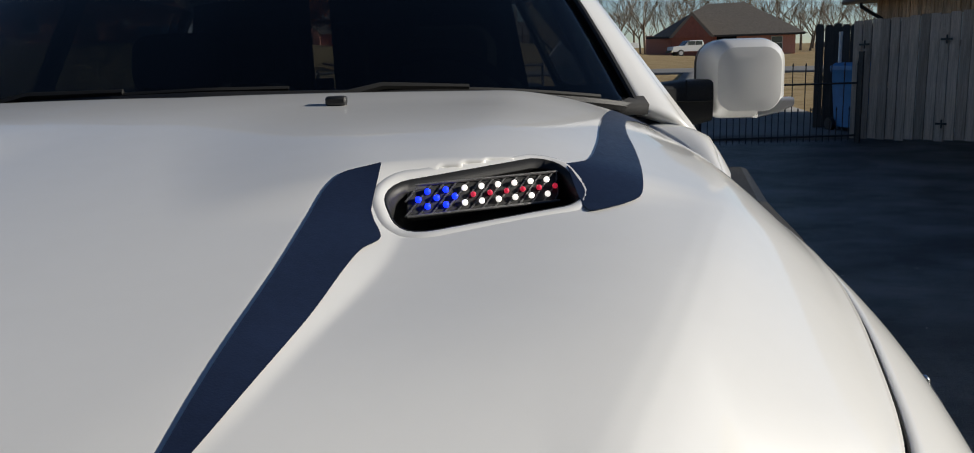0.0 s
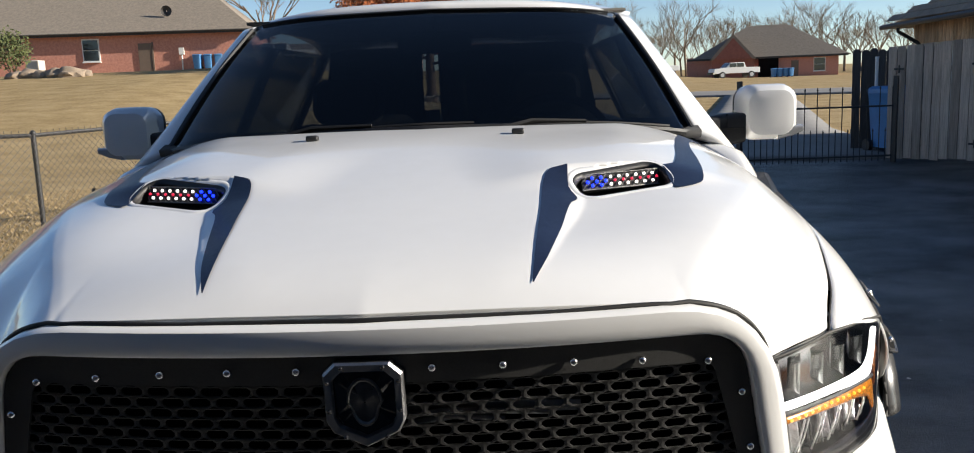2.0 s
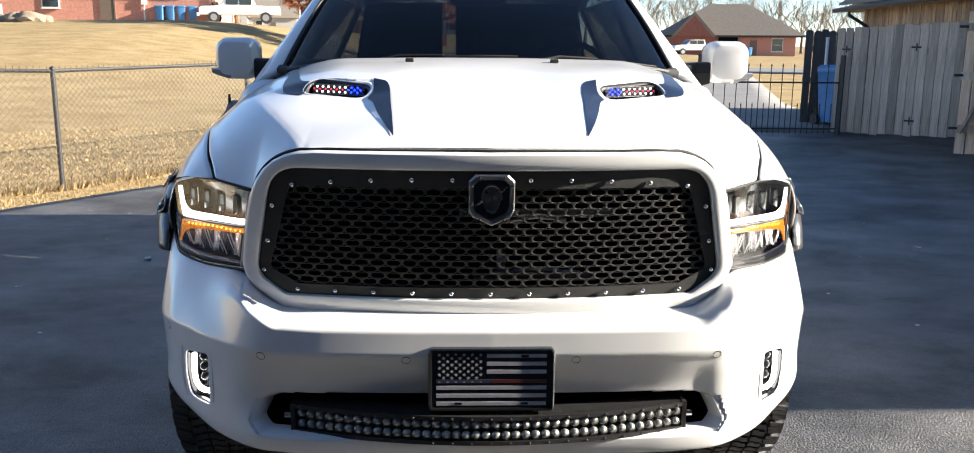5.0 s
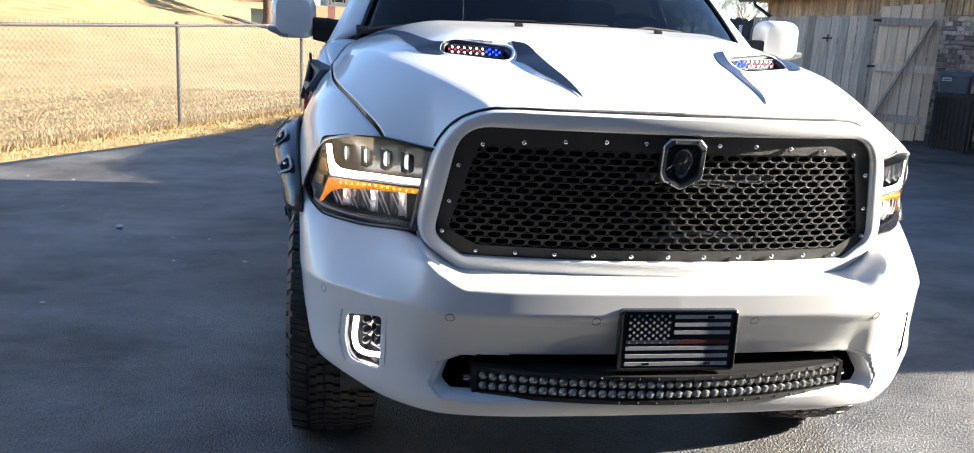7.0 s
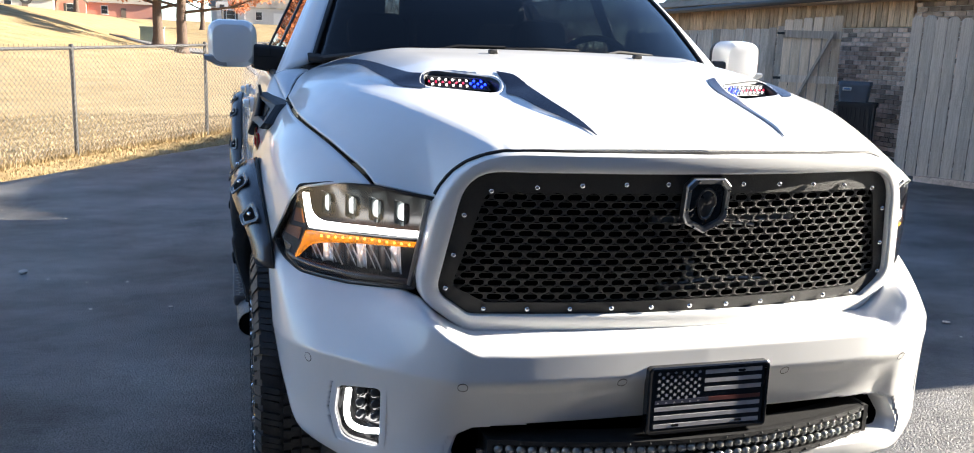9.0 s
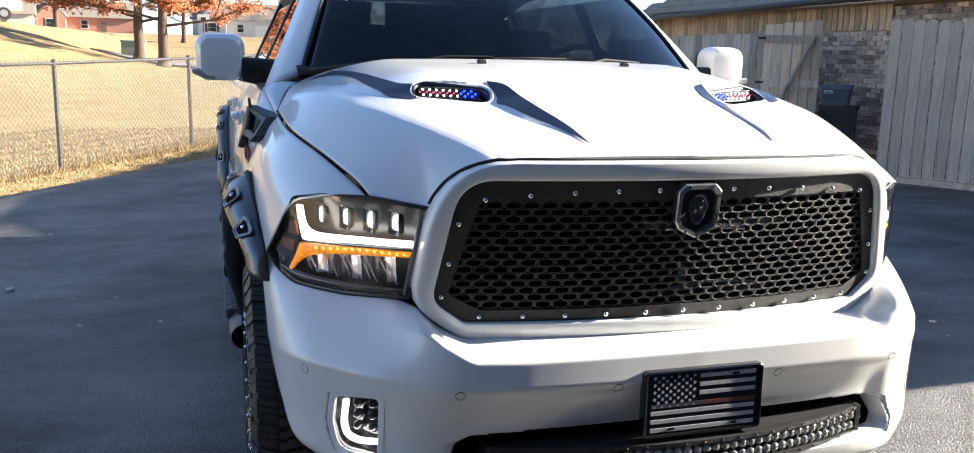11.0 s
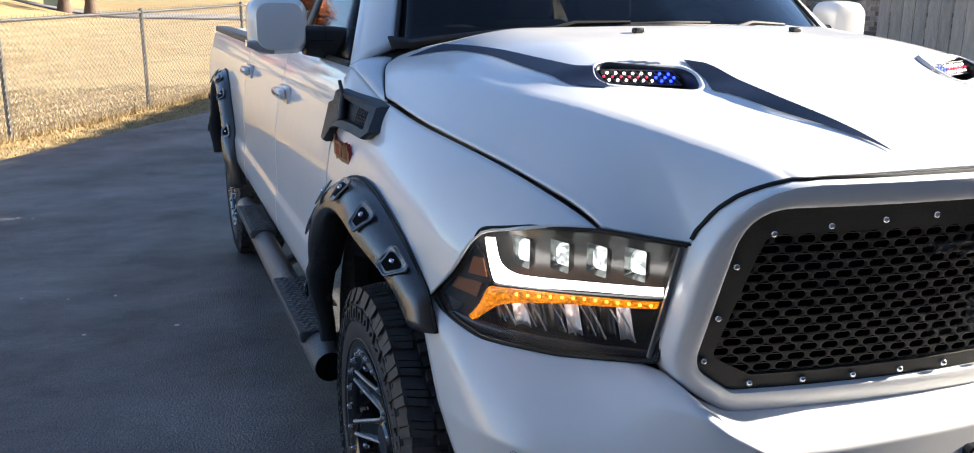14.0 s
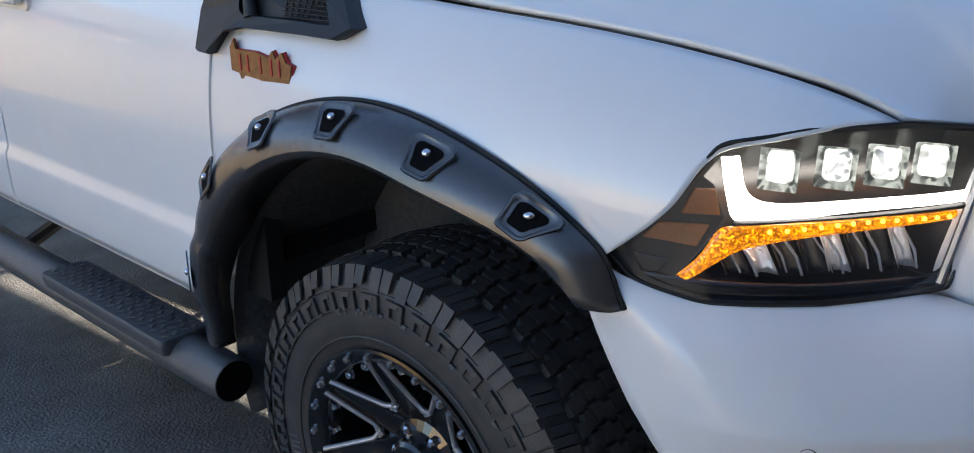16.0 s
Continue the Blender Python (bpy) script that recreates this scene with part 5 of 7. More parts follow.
def side_vent(s):
    def at(y, z, d=0.0):
        return Vector((s * (fender_x(min(y, 1.45), min(z, 1.36)) + 0.004 + d), y, z))
    # bevelled frame with a hook at the lower rear end
    outer = [(1.066, 1.300), (1.128, 1.356), (1.392, 1.378), (1.405, 1.350), (1.452, 1.338), (1.470, 1.305), (1.474, 1.228), (1.438, 1.226), (1.405, 1.268), (1.345, 1.280), (1.200, 1.280), (1.104, 1.279)]
    inner = [(1.125, 1.302), (1.160, 1.340), (1.335, 1.358), (1.345, 1.345), (1.350, 1.338), (1.352, 1.325), (1.352, 1.315), (1.348, 1.308), (1.342, 1.304), (1.320, 1.303), (1.200, 1.302), (1.150, 1.300)]
    ca, cz = 1.25, 1.318
    r0 = [at(y, z, -0.03) for y, z in outer]
    r1 = [at(y, z, 0.014) for y, z in outer]
    r2 = [at(y + (ca - y) * 0.04, z + (cz - z) * 0.08, 0.026) for y, z in outer]
    r3 = [at(y, z, 0.024) for y, z in inner]
    r4 = [at(y + 0.01, z, 0.004) for y, z in inner]
    bm = loft([r0, r1, r2, r3, r4], True)
    bm.faces.new(bm.verts[-len(inner):])
    v = part("fender_vent", bm, BLACK, truck, "black fender vent with a hooked end", smooth=False)
    bm = bmesh.new()
    for k in range(6):
        tube([at(1.135 + 0.006 * k, 1.305 + 0.007 * k, 0.008), at(1.26, 1.305 + 0.008 * k, 0.008)], 0.0018, 5, bm)
    for k in range(9):
        tube([at(1.14 + 0.014 * k, 1.304, 0.009), at(1.15 + 0.014 * k, 1.345, 0.009)], 0.0014, 4, bm)
    tagged(part("vent_mesh", bm, GRILLE, v), kind="stuff")
    if s < 0:
        bm = tube([at(1.325, 1.300, 0.018), at(1.345, 1.362, 0.022), at(1.346, 1.364, 0.022), at(1.366, 1.402, 0.022)], [0.013, 0.009, 0.006, 0.005], 10)
        part("aerial_stub", bm, BLACK, v, "short aerial stub")
    # emblem: one jagged plate over a red edge
    em = empty("fender_emblem", "", "")
    em.parent = truck
    jag = [(0.0, 0.022), (0.012, 0.036), (0.018, 0.020), (0.075, 0.022), (0.110, 0.016), (0.122, 0.030), (0.130, 0.016), (0.148, 0.030), (0.156, 0.014), (0.172, 0.010),
           (0.160, -0.030), (0.150, -0.048), (0.142, -0.034), (0.132, -0.044), (0.124, -0.028), (0.100, -0.026), (0.092, -0.040), (0.084, -0.026), (0.040, -0.024), (0.030, -0.036), (0.022, -0.022), (0.0, -0.020)]
    for mat, grow, d in ((REDEDGE, 1.05, 0.002), (COPPER, 1.0, 0.006)):
        pts = [Vector((s * (fender_x(1.384 - a, 1.218) + d), 1.384 - (0.086 + (a - 0.086) * grow), 1.222 + b * grow - 0.10 * a * 0.3)) for a, b in jag]
        part("emblem_plate", slab(pts, 0.005, (-s, 0, 0)), mat, em, smooth=False)
    for a0, w in ((0.030, 0.004), (0.052, 0.004), (0.088, 0.004), (0.118, 0.004), (0.140, 0.004)):
        c = Vector((s * (fender_x(1.384 - a0, 1.218) + 0.0065), 1.384 - a0, 1.220))
        part("emblem_groove", box((0.002, w, 0.030), c), REDEDGE, em, smooth=False)


mirrored(side_vent)


# ---- step bars ----
def step_bar(s):
    bm = tube([(s * 1.006, y, 0.527) for y in (1.47, 1.50, 2.6, 3.72, 3.76)], [0.048, 0.052, 0.052, 0.052, 0.048], 18)
    b = part("step_bar", bm, GREYBAR, truck, "charcoal tubular step bar")
    # near-black disc stands in for the shade inside the tube's hollow end
    bm = tube([(s * 1.006, 1.4685, 0.527), (s * 1.006, 1.472, 0.527)], 0.0455, 18)
    part("hollow_end_shade", bm, DARK, b)
    for y0, y1 in ((1.64, 2.24), (2.98, 3.52)):
        c = Vector((s * 1.011, (y0 + y1) / 2, 0.569))
        bm = loft([[c + Vector((a * k, b * (1 - (1 - k) * 0.1), d)) for a, b in rounded(0.122, y1 - y0, 0.012, 3)] for d, k in ((-0.022, 0.92), (0.0, 1.0), (0.012, 1.0), (0.016, 0.95))], True, True)
        part("step_pad", bm, TREAD, b, "moulded rubber step pad")
        bm = bmesh.new()
        for i in range(24):
            for j in range(4):
                p = c + Vector((-0.042 + 0.024 * j + 0.012 * (i % 2), y0 - c.y + (i + 0.7) * (y1 - y0) / 24.4, 0.0165))
                m = Matrix.Translation(p) @ Matrix.Rotation(radians(32 if (i + j) % 2 else -32), 4, "Z")
                box((0.017, 0.009, 0.005), m=m, bm=bm)
        tagged(part("pad_grip", bm, GREYBAR, b, smooth=False), kind="stuff")
    for y in (1.65, 2.6, 3.6):
        bm = tube([(s * 0.98, y, 0.527), (s * 0.86, y, 0.58), (s * 0.7, y, 0.62)], 0.022, 8)
        part("bracket", bm, BLACK, b)


mirrored(step_bar)


# ---- wheels ----
R_T, W_T, R_RIM = 0.440, 0.285, 0.262


def tyre_mesh():
    prof = [(-0.125, 0.258), (-0.138, 0.275), (-0.1425, 0.33), (-0.139, 0.39), (-0.126, 0.420), (-0.10, 0.4275), (0, 0.429), (0.10, 0.4275), (0.126, 0.420), (0.139, 0.39), (0.1425, 0.33), (0.138, 0.275), (0.125, 0.258)]
    n = 96
    return loft([[Vector((x, r * math.cos(a), r * math.sin(a))) for x, r in prof] for a in (2 * math.pi * k / n for k in range(n + 1))], False, False)


def polar(x, r, a):
    return Vector((x, r * math.cos(a), r * math.sin(a)))


def lug_poly(bm, pts, r0, r1, drop=0.0):
    """A tread block from an outline of (across, angle); its outer side may drop."""
    cx, ca = sum(p[0] for p in pts) / len(pts), sum(p[1] for p in pts) / len(pts)
    big = max(abs(p[0]) for p in pts)
    lo = [bm.verts.new(polar(x, r0, a)) for x, a in pts]
    hi = [bm.verts.new(polar(cx + (x - cx) * 0.95, r1 - (drop if abs(x) > big - 0.004 else 0), ca + (a - ca) * 0.93)) for x, a in pts]
    bm.faces.new(hi)
    for i in range(len(pts)):
        j = (i + 1) % len(pts)
        bm.faces.new((lo[i], lo[j], hi[j], hi[i]))


def tread_mesh():
    bm = bmesh.new()
    n = 36
    d = 2 * math.pi / n
    for k in range(n):
        a = k * d
        for s in (-1, 1):
            o = a + (0 if s > 0 else d / 2)
            # shoulder lugs with a stepped outline, each slit by two narrow sipes
            lean = 0.030 * s
            for c0, c1, x0, x1, drop in ((0.03, 0.27, 0.080, 0.128, 0.0), (0.295, 0.52, 0.077, 0.130, 0.0), (0.545, 0.80, 0.082, 0.127, 0.0012)):
                lug_poly(bm, [(s * x0, o + d * c0), (s * x1, o + d * c0 + lean), (s * x1, o + d * c1 + lean), (s * x0, o + d * c1)], 0.416, R_T - drop, 0.007)
            # and wrap on to the sidewall, long and short by turns
            for c0, c1, ext in ((0.03, 0.40, 0.026), (0.46, 0.78, 0.016 if k % 2 else 0.021)):
                p0, p1 = o + d * c0 + lean, o + d * c1 + lean
                lo = [polar(s * 0.124, 0.433, p0), polar(s * 0.1400, 0.417 - ext, p0), polar(s * 0.1400, 0.417 - ext, p1), polar(s * 0.124, 0.433, p1)]
                hi = [q + Vector((s * 0.0070, 0, 0)) * (1.0 if m < 1 or m > 2 else 0.8) for m, q in enumerate(lo)]
                vl, vh = [bm.verts.new(q) for q in lo], [bm.verts.new(q) for q in hi]
                bm.faces.new(vh)
                for i in range(4):
                    bm.faces.new((vl[i], vl[(i + 1) % 4], vh[(i + 1) % 4], vh[i]))
            # hooked blocks beside the centre, in two halves parted by a sipe
            for c0 in (0.05, 0.53):
                e0, e1 = o + d * c0, o + d * (c0 + 0.42)
                jog = d * 0.14
                lug_poly(bm, [(s * 0.029, e0), (s * 0.050, e0), (s * 0.052, e0 + jog), (s * 0.072, e0 + jog), (s * 0.072, e1 + jog * 0.4), (s * 0.050, e1 + jog * 0.4), (s * 0.048, e1 - jog * 0.2), (s * 0.029, e1 - jog * 0.2)], 0.418, R_T + 0.001)
        for c0 in (0.0, 0.50):
            e0, e1, jog = a + d * c0, a + d * (c0 + 0.44), d * 0.13
            lug_poly(bm, [(-0.024, e0), (-0.003, e0), (0.003, e0 + jog), (0.024, e0 + jog), (0.024, e1 + jog * 0.5), (0.002, e1 + jog * 0.5), (-0.003, e1 - jog * 0.3), (-0.024, e1 - jog * 0.3)], 0.418, R_T + 0.0015)
    return bm


def sidewall_marks(s=-1):
    """Raised ring, blocks and bars of the sidewall; the maker's words stay plain bars."""
    bm = bmesh.new()
    for r, x in ((0.389, 0.1395), (0.348, 0.1425), (0.292, 0.1405)):
        tube([polar(s * x, r, 2 * math.pi * k / 90) for k in range(91)], 0.0024, 6, bm)
    return bm


def wheel(s, yc, xo, zc):
    w = empty("wheel", "", "")
    w.parent = truck
    w.location, w.scale = (s * (xo - 0.1425), yc, zc), (1, 0.922, 0.922)
    tyre = part("tyre", tyre_mesh(), RUBBER, w, "all-terrain tyre with raised sidewall marks")
    tagged(part("tread", tread_mesh(), RUBBER, w, smooth=False), kind="stuff")
    part("sidewall_ring", sidewall_marks(s), RUBBER, w)
    # raised arches near the shoulder, each with a recess
    bm = bmesh.new()
    for k in range(36):
        a = 2 * math.pi * k / 36
        lug_block_side(bm, s, a, 0.050, 0.352, 0.384)
        lug_block_side(bm, s, a + 0.086, 0.050, 0.346, 0.384)
        lug_block_side(bm, s, a + 0.030, 0.092, 0.374, 0.384)
        lug_block_side(bm, s, a + 0.094, 0.090, 0.346, 0.351)
    tagged(part("sidewall_relief", bm, RUBBER, w, smooth=False), kind="stuff")
    # plain outlined bars where the sidewall carries the maker's words
    bm = bmesh.new()
    for a0, n, h in ((318, 8, 0.030), (150, 9, 0.030), (215, 4, 0.02)):
        for i in range(n):
            a = radians(a0 + 4.6 * i)
            r0, r1 = 0.320 - h / 2, 0.320 + h / 2
            for da in (0, 0.045):
                tube([polar(s * 0.1428, r0, a + da), polar(s * 0.1428, r1, a + da)], 0.0014, 4, bm)
            for r in (r0, r1):
                tube([polar(s * 0.1428, r, a), polar(s * 0.1428, r, a + 0.045)], 0.0014, 4, bm)
    tagged(part("sidewall_band", bm, RUBLET, w, "pale outlined bars on the sidewall"), kind="stuff")
    # tyre size
    for i, ch in enumerate("LT275"):
        if s > 0:
            break
        cu = bpy.data.curves.new("size_mark", "FONT")
        cu.body, cu.size, cu.extrude, cu.align_x = ch, 0.026, 0.0008, "CENTER"
        a = radians(113 - 3.4 * i - (2 if i > 1 else 0))
        cu.materials.append(RUBLET)
        ob = new("size_mark", cu)
        ob.parent = w
        back_way = Vector((-1, 0, 0))
        upw = Vector((0, -math.cos(a), math.sin(a)))
        ob.matrix_local = Matrix.Translation(polar(-0.1432, 0.338, math.pi - a)) @ Matrix((upw.cross(back_way), upw, back_way)).transposed().to_4x4()
    # rim
    n = 72
    prof = [(0.128, 0.262), (0.140, 0.268), (0.1415, 0.262), (0.136, 0.252), (0.128, 0.236), (0.120, 0.230), (0.0, 0.222), (-0.12, 0.235), (-0.128, 0.262)]
    bm = loft([[Vector((s * x, r * math.cos(a), r * math.sin(a))) for x, r in prof] for a in (2 * math.pi * k / n for k in range(n + 1))], False, False)
    rim = part("rim", bm, GLOSS, w, "gloss black rim with milled spokes")
    bm = loft([[Vector((s * x, r * math.cos(a), r * math.sin(a))) for a in (2 * math.pi * k / 40 for k in range(40))] for x, r in ((-0.01, 0.222), (-0.01, 0.17), (0.0, 0.02))], True)
    part("brake_disc", bm, DARK, w)
    for k in range(24):
        a = 2 * math.pi * k / 24
        bm = loft([[Vector((s * d, 0.249 * math.cos(a) + r * math.cos(t), 0.249 * math.sin(a) + r * math.sin(t))) for t in (j * math.pi / 3 for j in range(6))] for r, d in ((0.0078, 0.134), (0.0078, 0.143), (0.005, 0.1462))], True)
        bm.faces.new(bm.verts[-6:])
        part("lip_rivet", bm, STEEL, w)
    for k in range(8):
        m = Matrix.Rotation(2 * math.pi * k / 8 + 0.52, 4, "X")
        rr = [0.072 + 0.168 * q / 6 for q in range(7)]

        def dish(r):
            return 0.012 - 0.48 * max(0, 0.235 - r)

        def half(r):
            return 0.020 + 0.021 * max(0, 0.24 - r) / 0.14

        def edge(r, off, d):
            return m @ Vector((s * d, r, off))
        bm = loft([[edge(r, o * half(r), d + dish(r)) for o, d in ((-1, 0.080), (-1, 0.112), (-0.80, 0.118), (-0.55, 0.110), (0.55, 0.110), (0.80, 0.118), (1, 0.112), (1, 0.080))] for r in rr], True, True)
        part("spoke", bm, GLOSS, w)
        # one bright edge runs in along this spoke, round the foot of the window, and out along the next
        m2 = Matrix.Rotation(2 * math.pi * (k + 1) / 8 + 0.52, 4, "X")
        mm = Matrix.Rotation(2 * math.pi * (k + 0.5) / 8 + 0.52, 4, "X")
        run = [edge(r, half(r) * 0.92, 0.1165 + dish(r)) for r in (0.238, 0.20, 0.165, 0.130)]
        run += [mm @ Vector((s * (0.1165 + dish(0.118)), r, z)) for r, z in ((0.119, 0.010), (0.115, 0.0), (0.119, -0.010))]
        run += [m2 @ Vector((s * (0.1165 + dish(r)), r, -half(r) * 0.92)) for r in (0.130, 0.165, 0.20, 0.238)]
        part("milled_edge", tube(run, 0.0056, 8), MILLED, w, "milled bright edge")
        for sg in (-1, 1):
            q = Matrix.Rotation(2 * math.pi * k / 8 + 0.52 + sg * 0.25, 4, "X")
            bm = loft([[q @ Vector((s * d, 0.222 + r * math.cos(t), r * math.sin(t))) for t in (j * math.pi / 3 for j in range(6))] for r, d in ((0.010, 0.09), (0.010, 0.112), (0.0065, 0.116))], True)
            bm.faces.new(bm.verts[-6:])
            part("rim_bolt", bm, CHROME, w)
    bm = loft([[Vector((s * d, r * math.cos(t), r * math.sin(t))) for t in (j * math.pi / 12 for j in range(24))] for r, d in ((0.092, 0.030), (0.086, 0.062), (0.066, 0.070), (0.056, 0.100), (0.048, 0.106))], True)
    bm.faces.new(bm.verts[-24:])
    hub = part("hub_cap", bm, GLOSS, w, "faceted dark hub cap", smooth=False)
    for k in range(6):
        a = 2 * math.pi * k / 6
        bm = loft([[Vector((s * d, 0.070 * math.cos(a) + r * math.cos(t), 0.070 * math.sin(a) + r * math.sin(t))) for t in (j * math.pi / 3 for j in range(6))] for r, d in ((0.010, 0.05), (0.010, 0.080), (0.006, 0.084))], True)
        bm.faces.new(bm.verts[-6:])
        part("lug_nut", bm, CHROME, w)


def lug_block_side(bm, s, a, span, r0, r1):
    d = span * 0.62
    lo = [polar(s * 0.1400, r0, a), polar(s * 0.1375, r1, a), polar(s * 0.1375, r1, a + d), polar(s * 0.1400, r0, a + d)]
    hi = [q + Vector((s * 0.008, 0, 0)) for q in lo]
    vl, vh = [bm.verts.new(q) for q in lo], [bm.verts.new(q) for q in hi]
    bm.faces.new(vh)
    for i in range(4):
        bm.faces.new((vl[i], vl[(i + 1) % 4], vh[(i + 1) % 4], vh[i]))


for s in (-1, 1):
    wheel(s, 0.968, 1.012, 0.522)
    wheel(s, 4.60, 1.005, 0.452)
bm = bmesh.new()
box((1.4, 0.12, 0.14), (0, 0.97, 0.52), bm=bm)
box((1.4, 0.12, 0.14), (0, 4.60, 0.46), bm=bm)
for x in (-0.42, 0.42):
    box((0.10, 5.0, 0.12), (x, 3.0, 0.69), bm=bm)
box((1.1, 1.0, 0.06), (0, 0.75, 0.66), bm=bm)
part("chassis", bm, DARK, truck, smooth=False)


# ---- ground ----
drive_fall = pchip([-60, -4, 0, 1, 4.6, 6.5, 9, 14, 20], [0.17, 0.155, 0.128, 0.112, 0.046, 0.030, 0.06, 0.18, 0.19])


def ground_z(x, y):
    z = drive_fall(y) + 0.0075 * max(0, y - 14)
    hill = 2.8 * step(2, 18, -x) * step(12, 62, y)
    far = 3.0 * step(60, 190, y) * (1 - step(10, 35, x))
    return z + max(hill, far)


def lawn_z(x, y):
    return ground_z(x, y) + 0.10 * step(0.0, 1.6, drive_edge(y) - x if y < 14 else 0)


drive_edge = pchip([-60, 0, 4, 6, 7, 8.2, 10.8, 12.6, 14.0, 40], [-10, -6.6, -5.3, -4.62, -4.02, -3.15, -1.20, 0.6, 3.7, 3.7])


def ground_sheet(u, v):
    def spread(w):
        k = 2 * w - 1
        return math.copysign(0.12 * abs(k) + 0.88 * abs(k) ** 3.2, k)
    x, y = 500 * spread(u), 12 + 620 * spread(v)
    return Vector((x, y, lawn_z(x, y) - 0.035 - 0.08 * step(0.2, 1.5, x - drive_edge(y)) * (1 - step(14, 16, y))))


ground = tagged(part("ground", sheet(ground_sheet, 160, 160), GRASS), "dry straw-coloured lawn running to the horizon", "ground", kind="structure")


def drive_sheet(u, v):
    y = -22 + 35.6 * v
    x0 = drive_edge(y) + 0.03 * noise.noise((y * 2.1, 0, 0)) + 0.02 * noise.noise((y * 9, 3, 0))
    x = x0 + (11.5 - x0) * u
    return Vector((x, y, ground_z(x, y) + 0.004 * noise.noise((x * 0.8, y * 0.8, 0))))


tagged(part("driveway", sheet(drive_sheet, 60, 200), ASPHALT, thick=0.06), "dark sealed asphalt driveway with scuffs", "driveway", kind="structure")


# grass tufts on the verge between driveway and fence, and beyond the fence
def tufts(name, label, spots, h):
    bm = bmesh.new()
    for x, y in spots:
        z = lawn_z(x, y) - 0.035
        for _ in range(3):
            a, lean, hh = random.uniform(0, 6.28), random.uniform(0.2, 0.9), h * random.uniform(0.5, 1.2)
            dx, dy, w = math.cos(a) * lean * hh, math.sin(a) * lean * hh, 0.006
            ox, oy = random.uniform(-0.03, 0.03), random.uniform(-0.03, 0.03)
            p = [bm.verts.new(q) for q in ((x + ox - w * math.sin(a), y + oy + w * math.cos(a), z), (x + ox + w * math.sin(a), y + oy - w * math.cos(a), z), (x + ox + dx, y + oy + dy, z + hh))]
            bm.faces.new(p)
    return tagged(part(name, bm, BLADE, smooth=False), label, "grass", kind="stuff")


spots = []
for _ in range(26000):
    y = random.uniform(2.0, 14.0)
    d = random.random() ** 1.6 * 7
    spots.append((drive_edge(y) - 0.02 - d, y))
tufts("dry_grass", "dry straw-coloured grass blades along the fence", spots, 0.034)


# ---- chain-link fence ----
POSTS = [(-8.2, 2.8), (-6.55, 5.2), (-4.36, 7.40), (-2.87, 9.66), (-1.43, 11.60), (0.05, 13.55), (1.9, 15.0)]
FENCE_H = 1.28
spots = []
for _ in range(9000):
    i = random.randrange(1, len(POSTS) - 2)
    w, off = random.random(), abs(random.gauss(0, 0.16)) - 0.03
    (xa, ya), (xb, yb) = POSTS[i], POSTS[i + 1]
    spots.append((xa + (xb - xa) * w - off * 0.8, ya + (yb - ya) * w + off * 0.6))
tufts("unmown_grass", "taller unmown dry grass along the foot of the fence", spots, 0.085)


def fence():
    f = empty("chain_link_fence", "black chain-link fence with steel posts beside the driveway", "fence", (POSTS[3][0], POSTS[3][1], 0))
    o = Vector(f.location)
    ground_at = [lawn_z(x, y) - 0.035 for x, y in POSTS]
    for (x, y), z in zip(POSTS, ground_at):
        p = Vector((x, y, z)) - o
        part("fence_post", tube([p + Vector((0, 0, -0.05)), p + Vector((0, 0, FENCE_H + 0.02))], 0.026, 10), POST, f)
        bm = bmesh.new()
        bmesh.ops.create_uvsphere(bm, u_segments=10, v_segments=6, radius=0.031)
        bmesh.ops.translate(bm, vec=p + Vector((0, 0, FENCE_H + 0.02)), verts=bm.verts)
        part("post_cap", bm, POST, f)
    for i in range(len(POSTS) - 1):
        a, b = Vector((*POSTS[i], ground_at[i])) - o, Vector((*POSTS[i + 1], ground_at[i + 1])) - o
        up = Vector((0, 0, 1))
        part("top_rail", tube([a + up * FENCE_H, b + up * FENCE_H], 0.020, 8), POST, f)
        side = (b - a).cross(up).normalized() * 0.028
        n = int((b - a).length / 0.033)
        bm = bmesh.new()
        for k in range(n):
            # zig-zag wires that hook into their neighbours
            pts, rows = [], 36
            for j in range(rows + 1):
                t = (k + (j + k) % 2 + 0.02) / n
                q = a.lerp(b, min(t, 1.0)) + up * (0.02 + FENCE_H * j / rows)
                pts.append(q + side + (b - a).cross(up).normalized() * 0.003 * (1 if j % 2 else -1))
            pts.append(pts[-1] + up * 0.03)
            tube(pts, 0.0030, 4, bm, False)
        tagged(part("wire_mesh", bm, GALV, f, "woven steel wire mesh", smooth=False), kind="stuff")


fence()


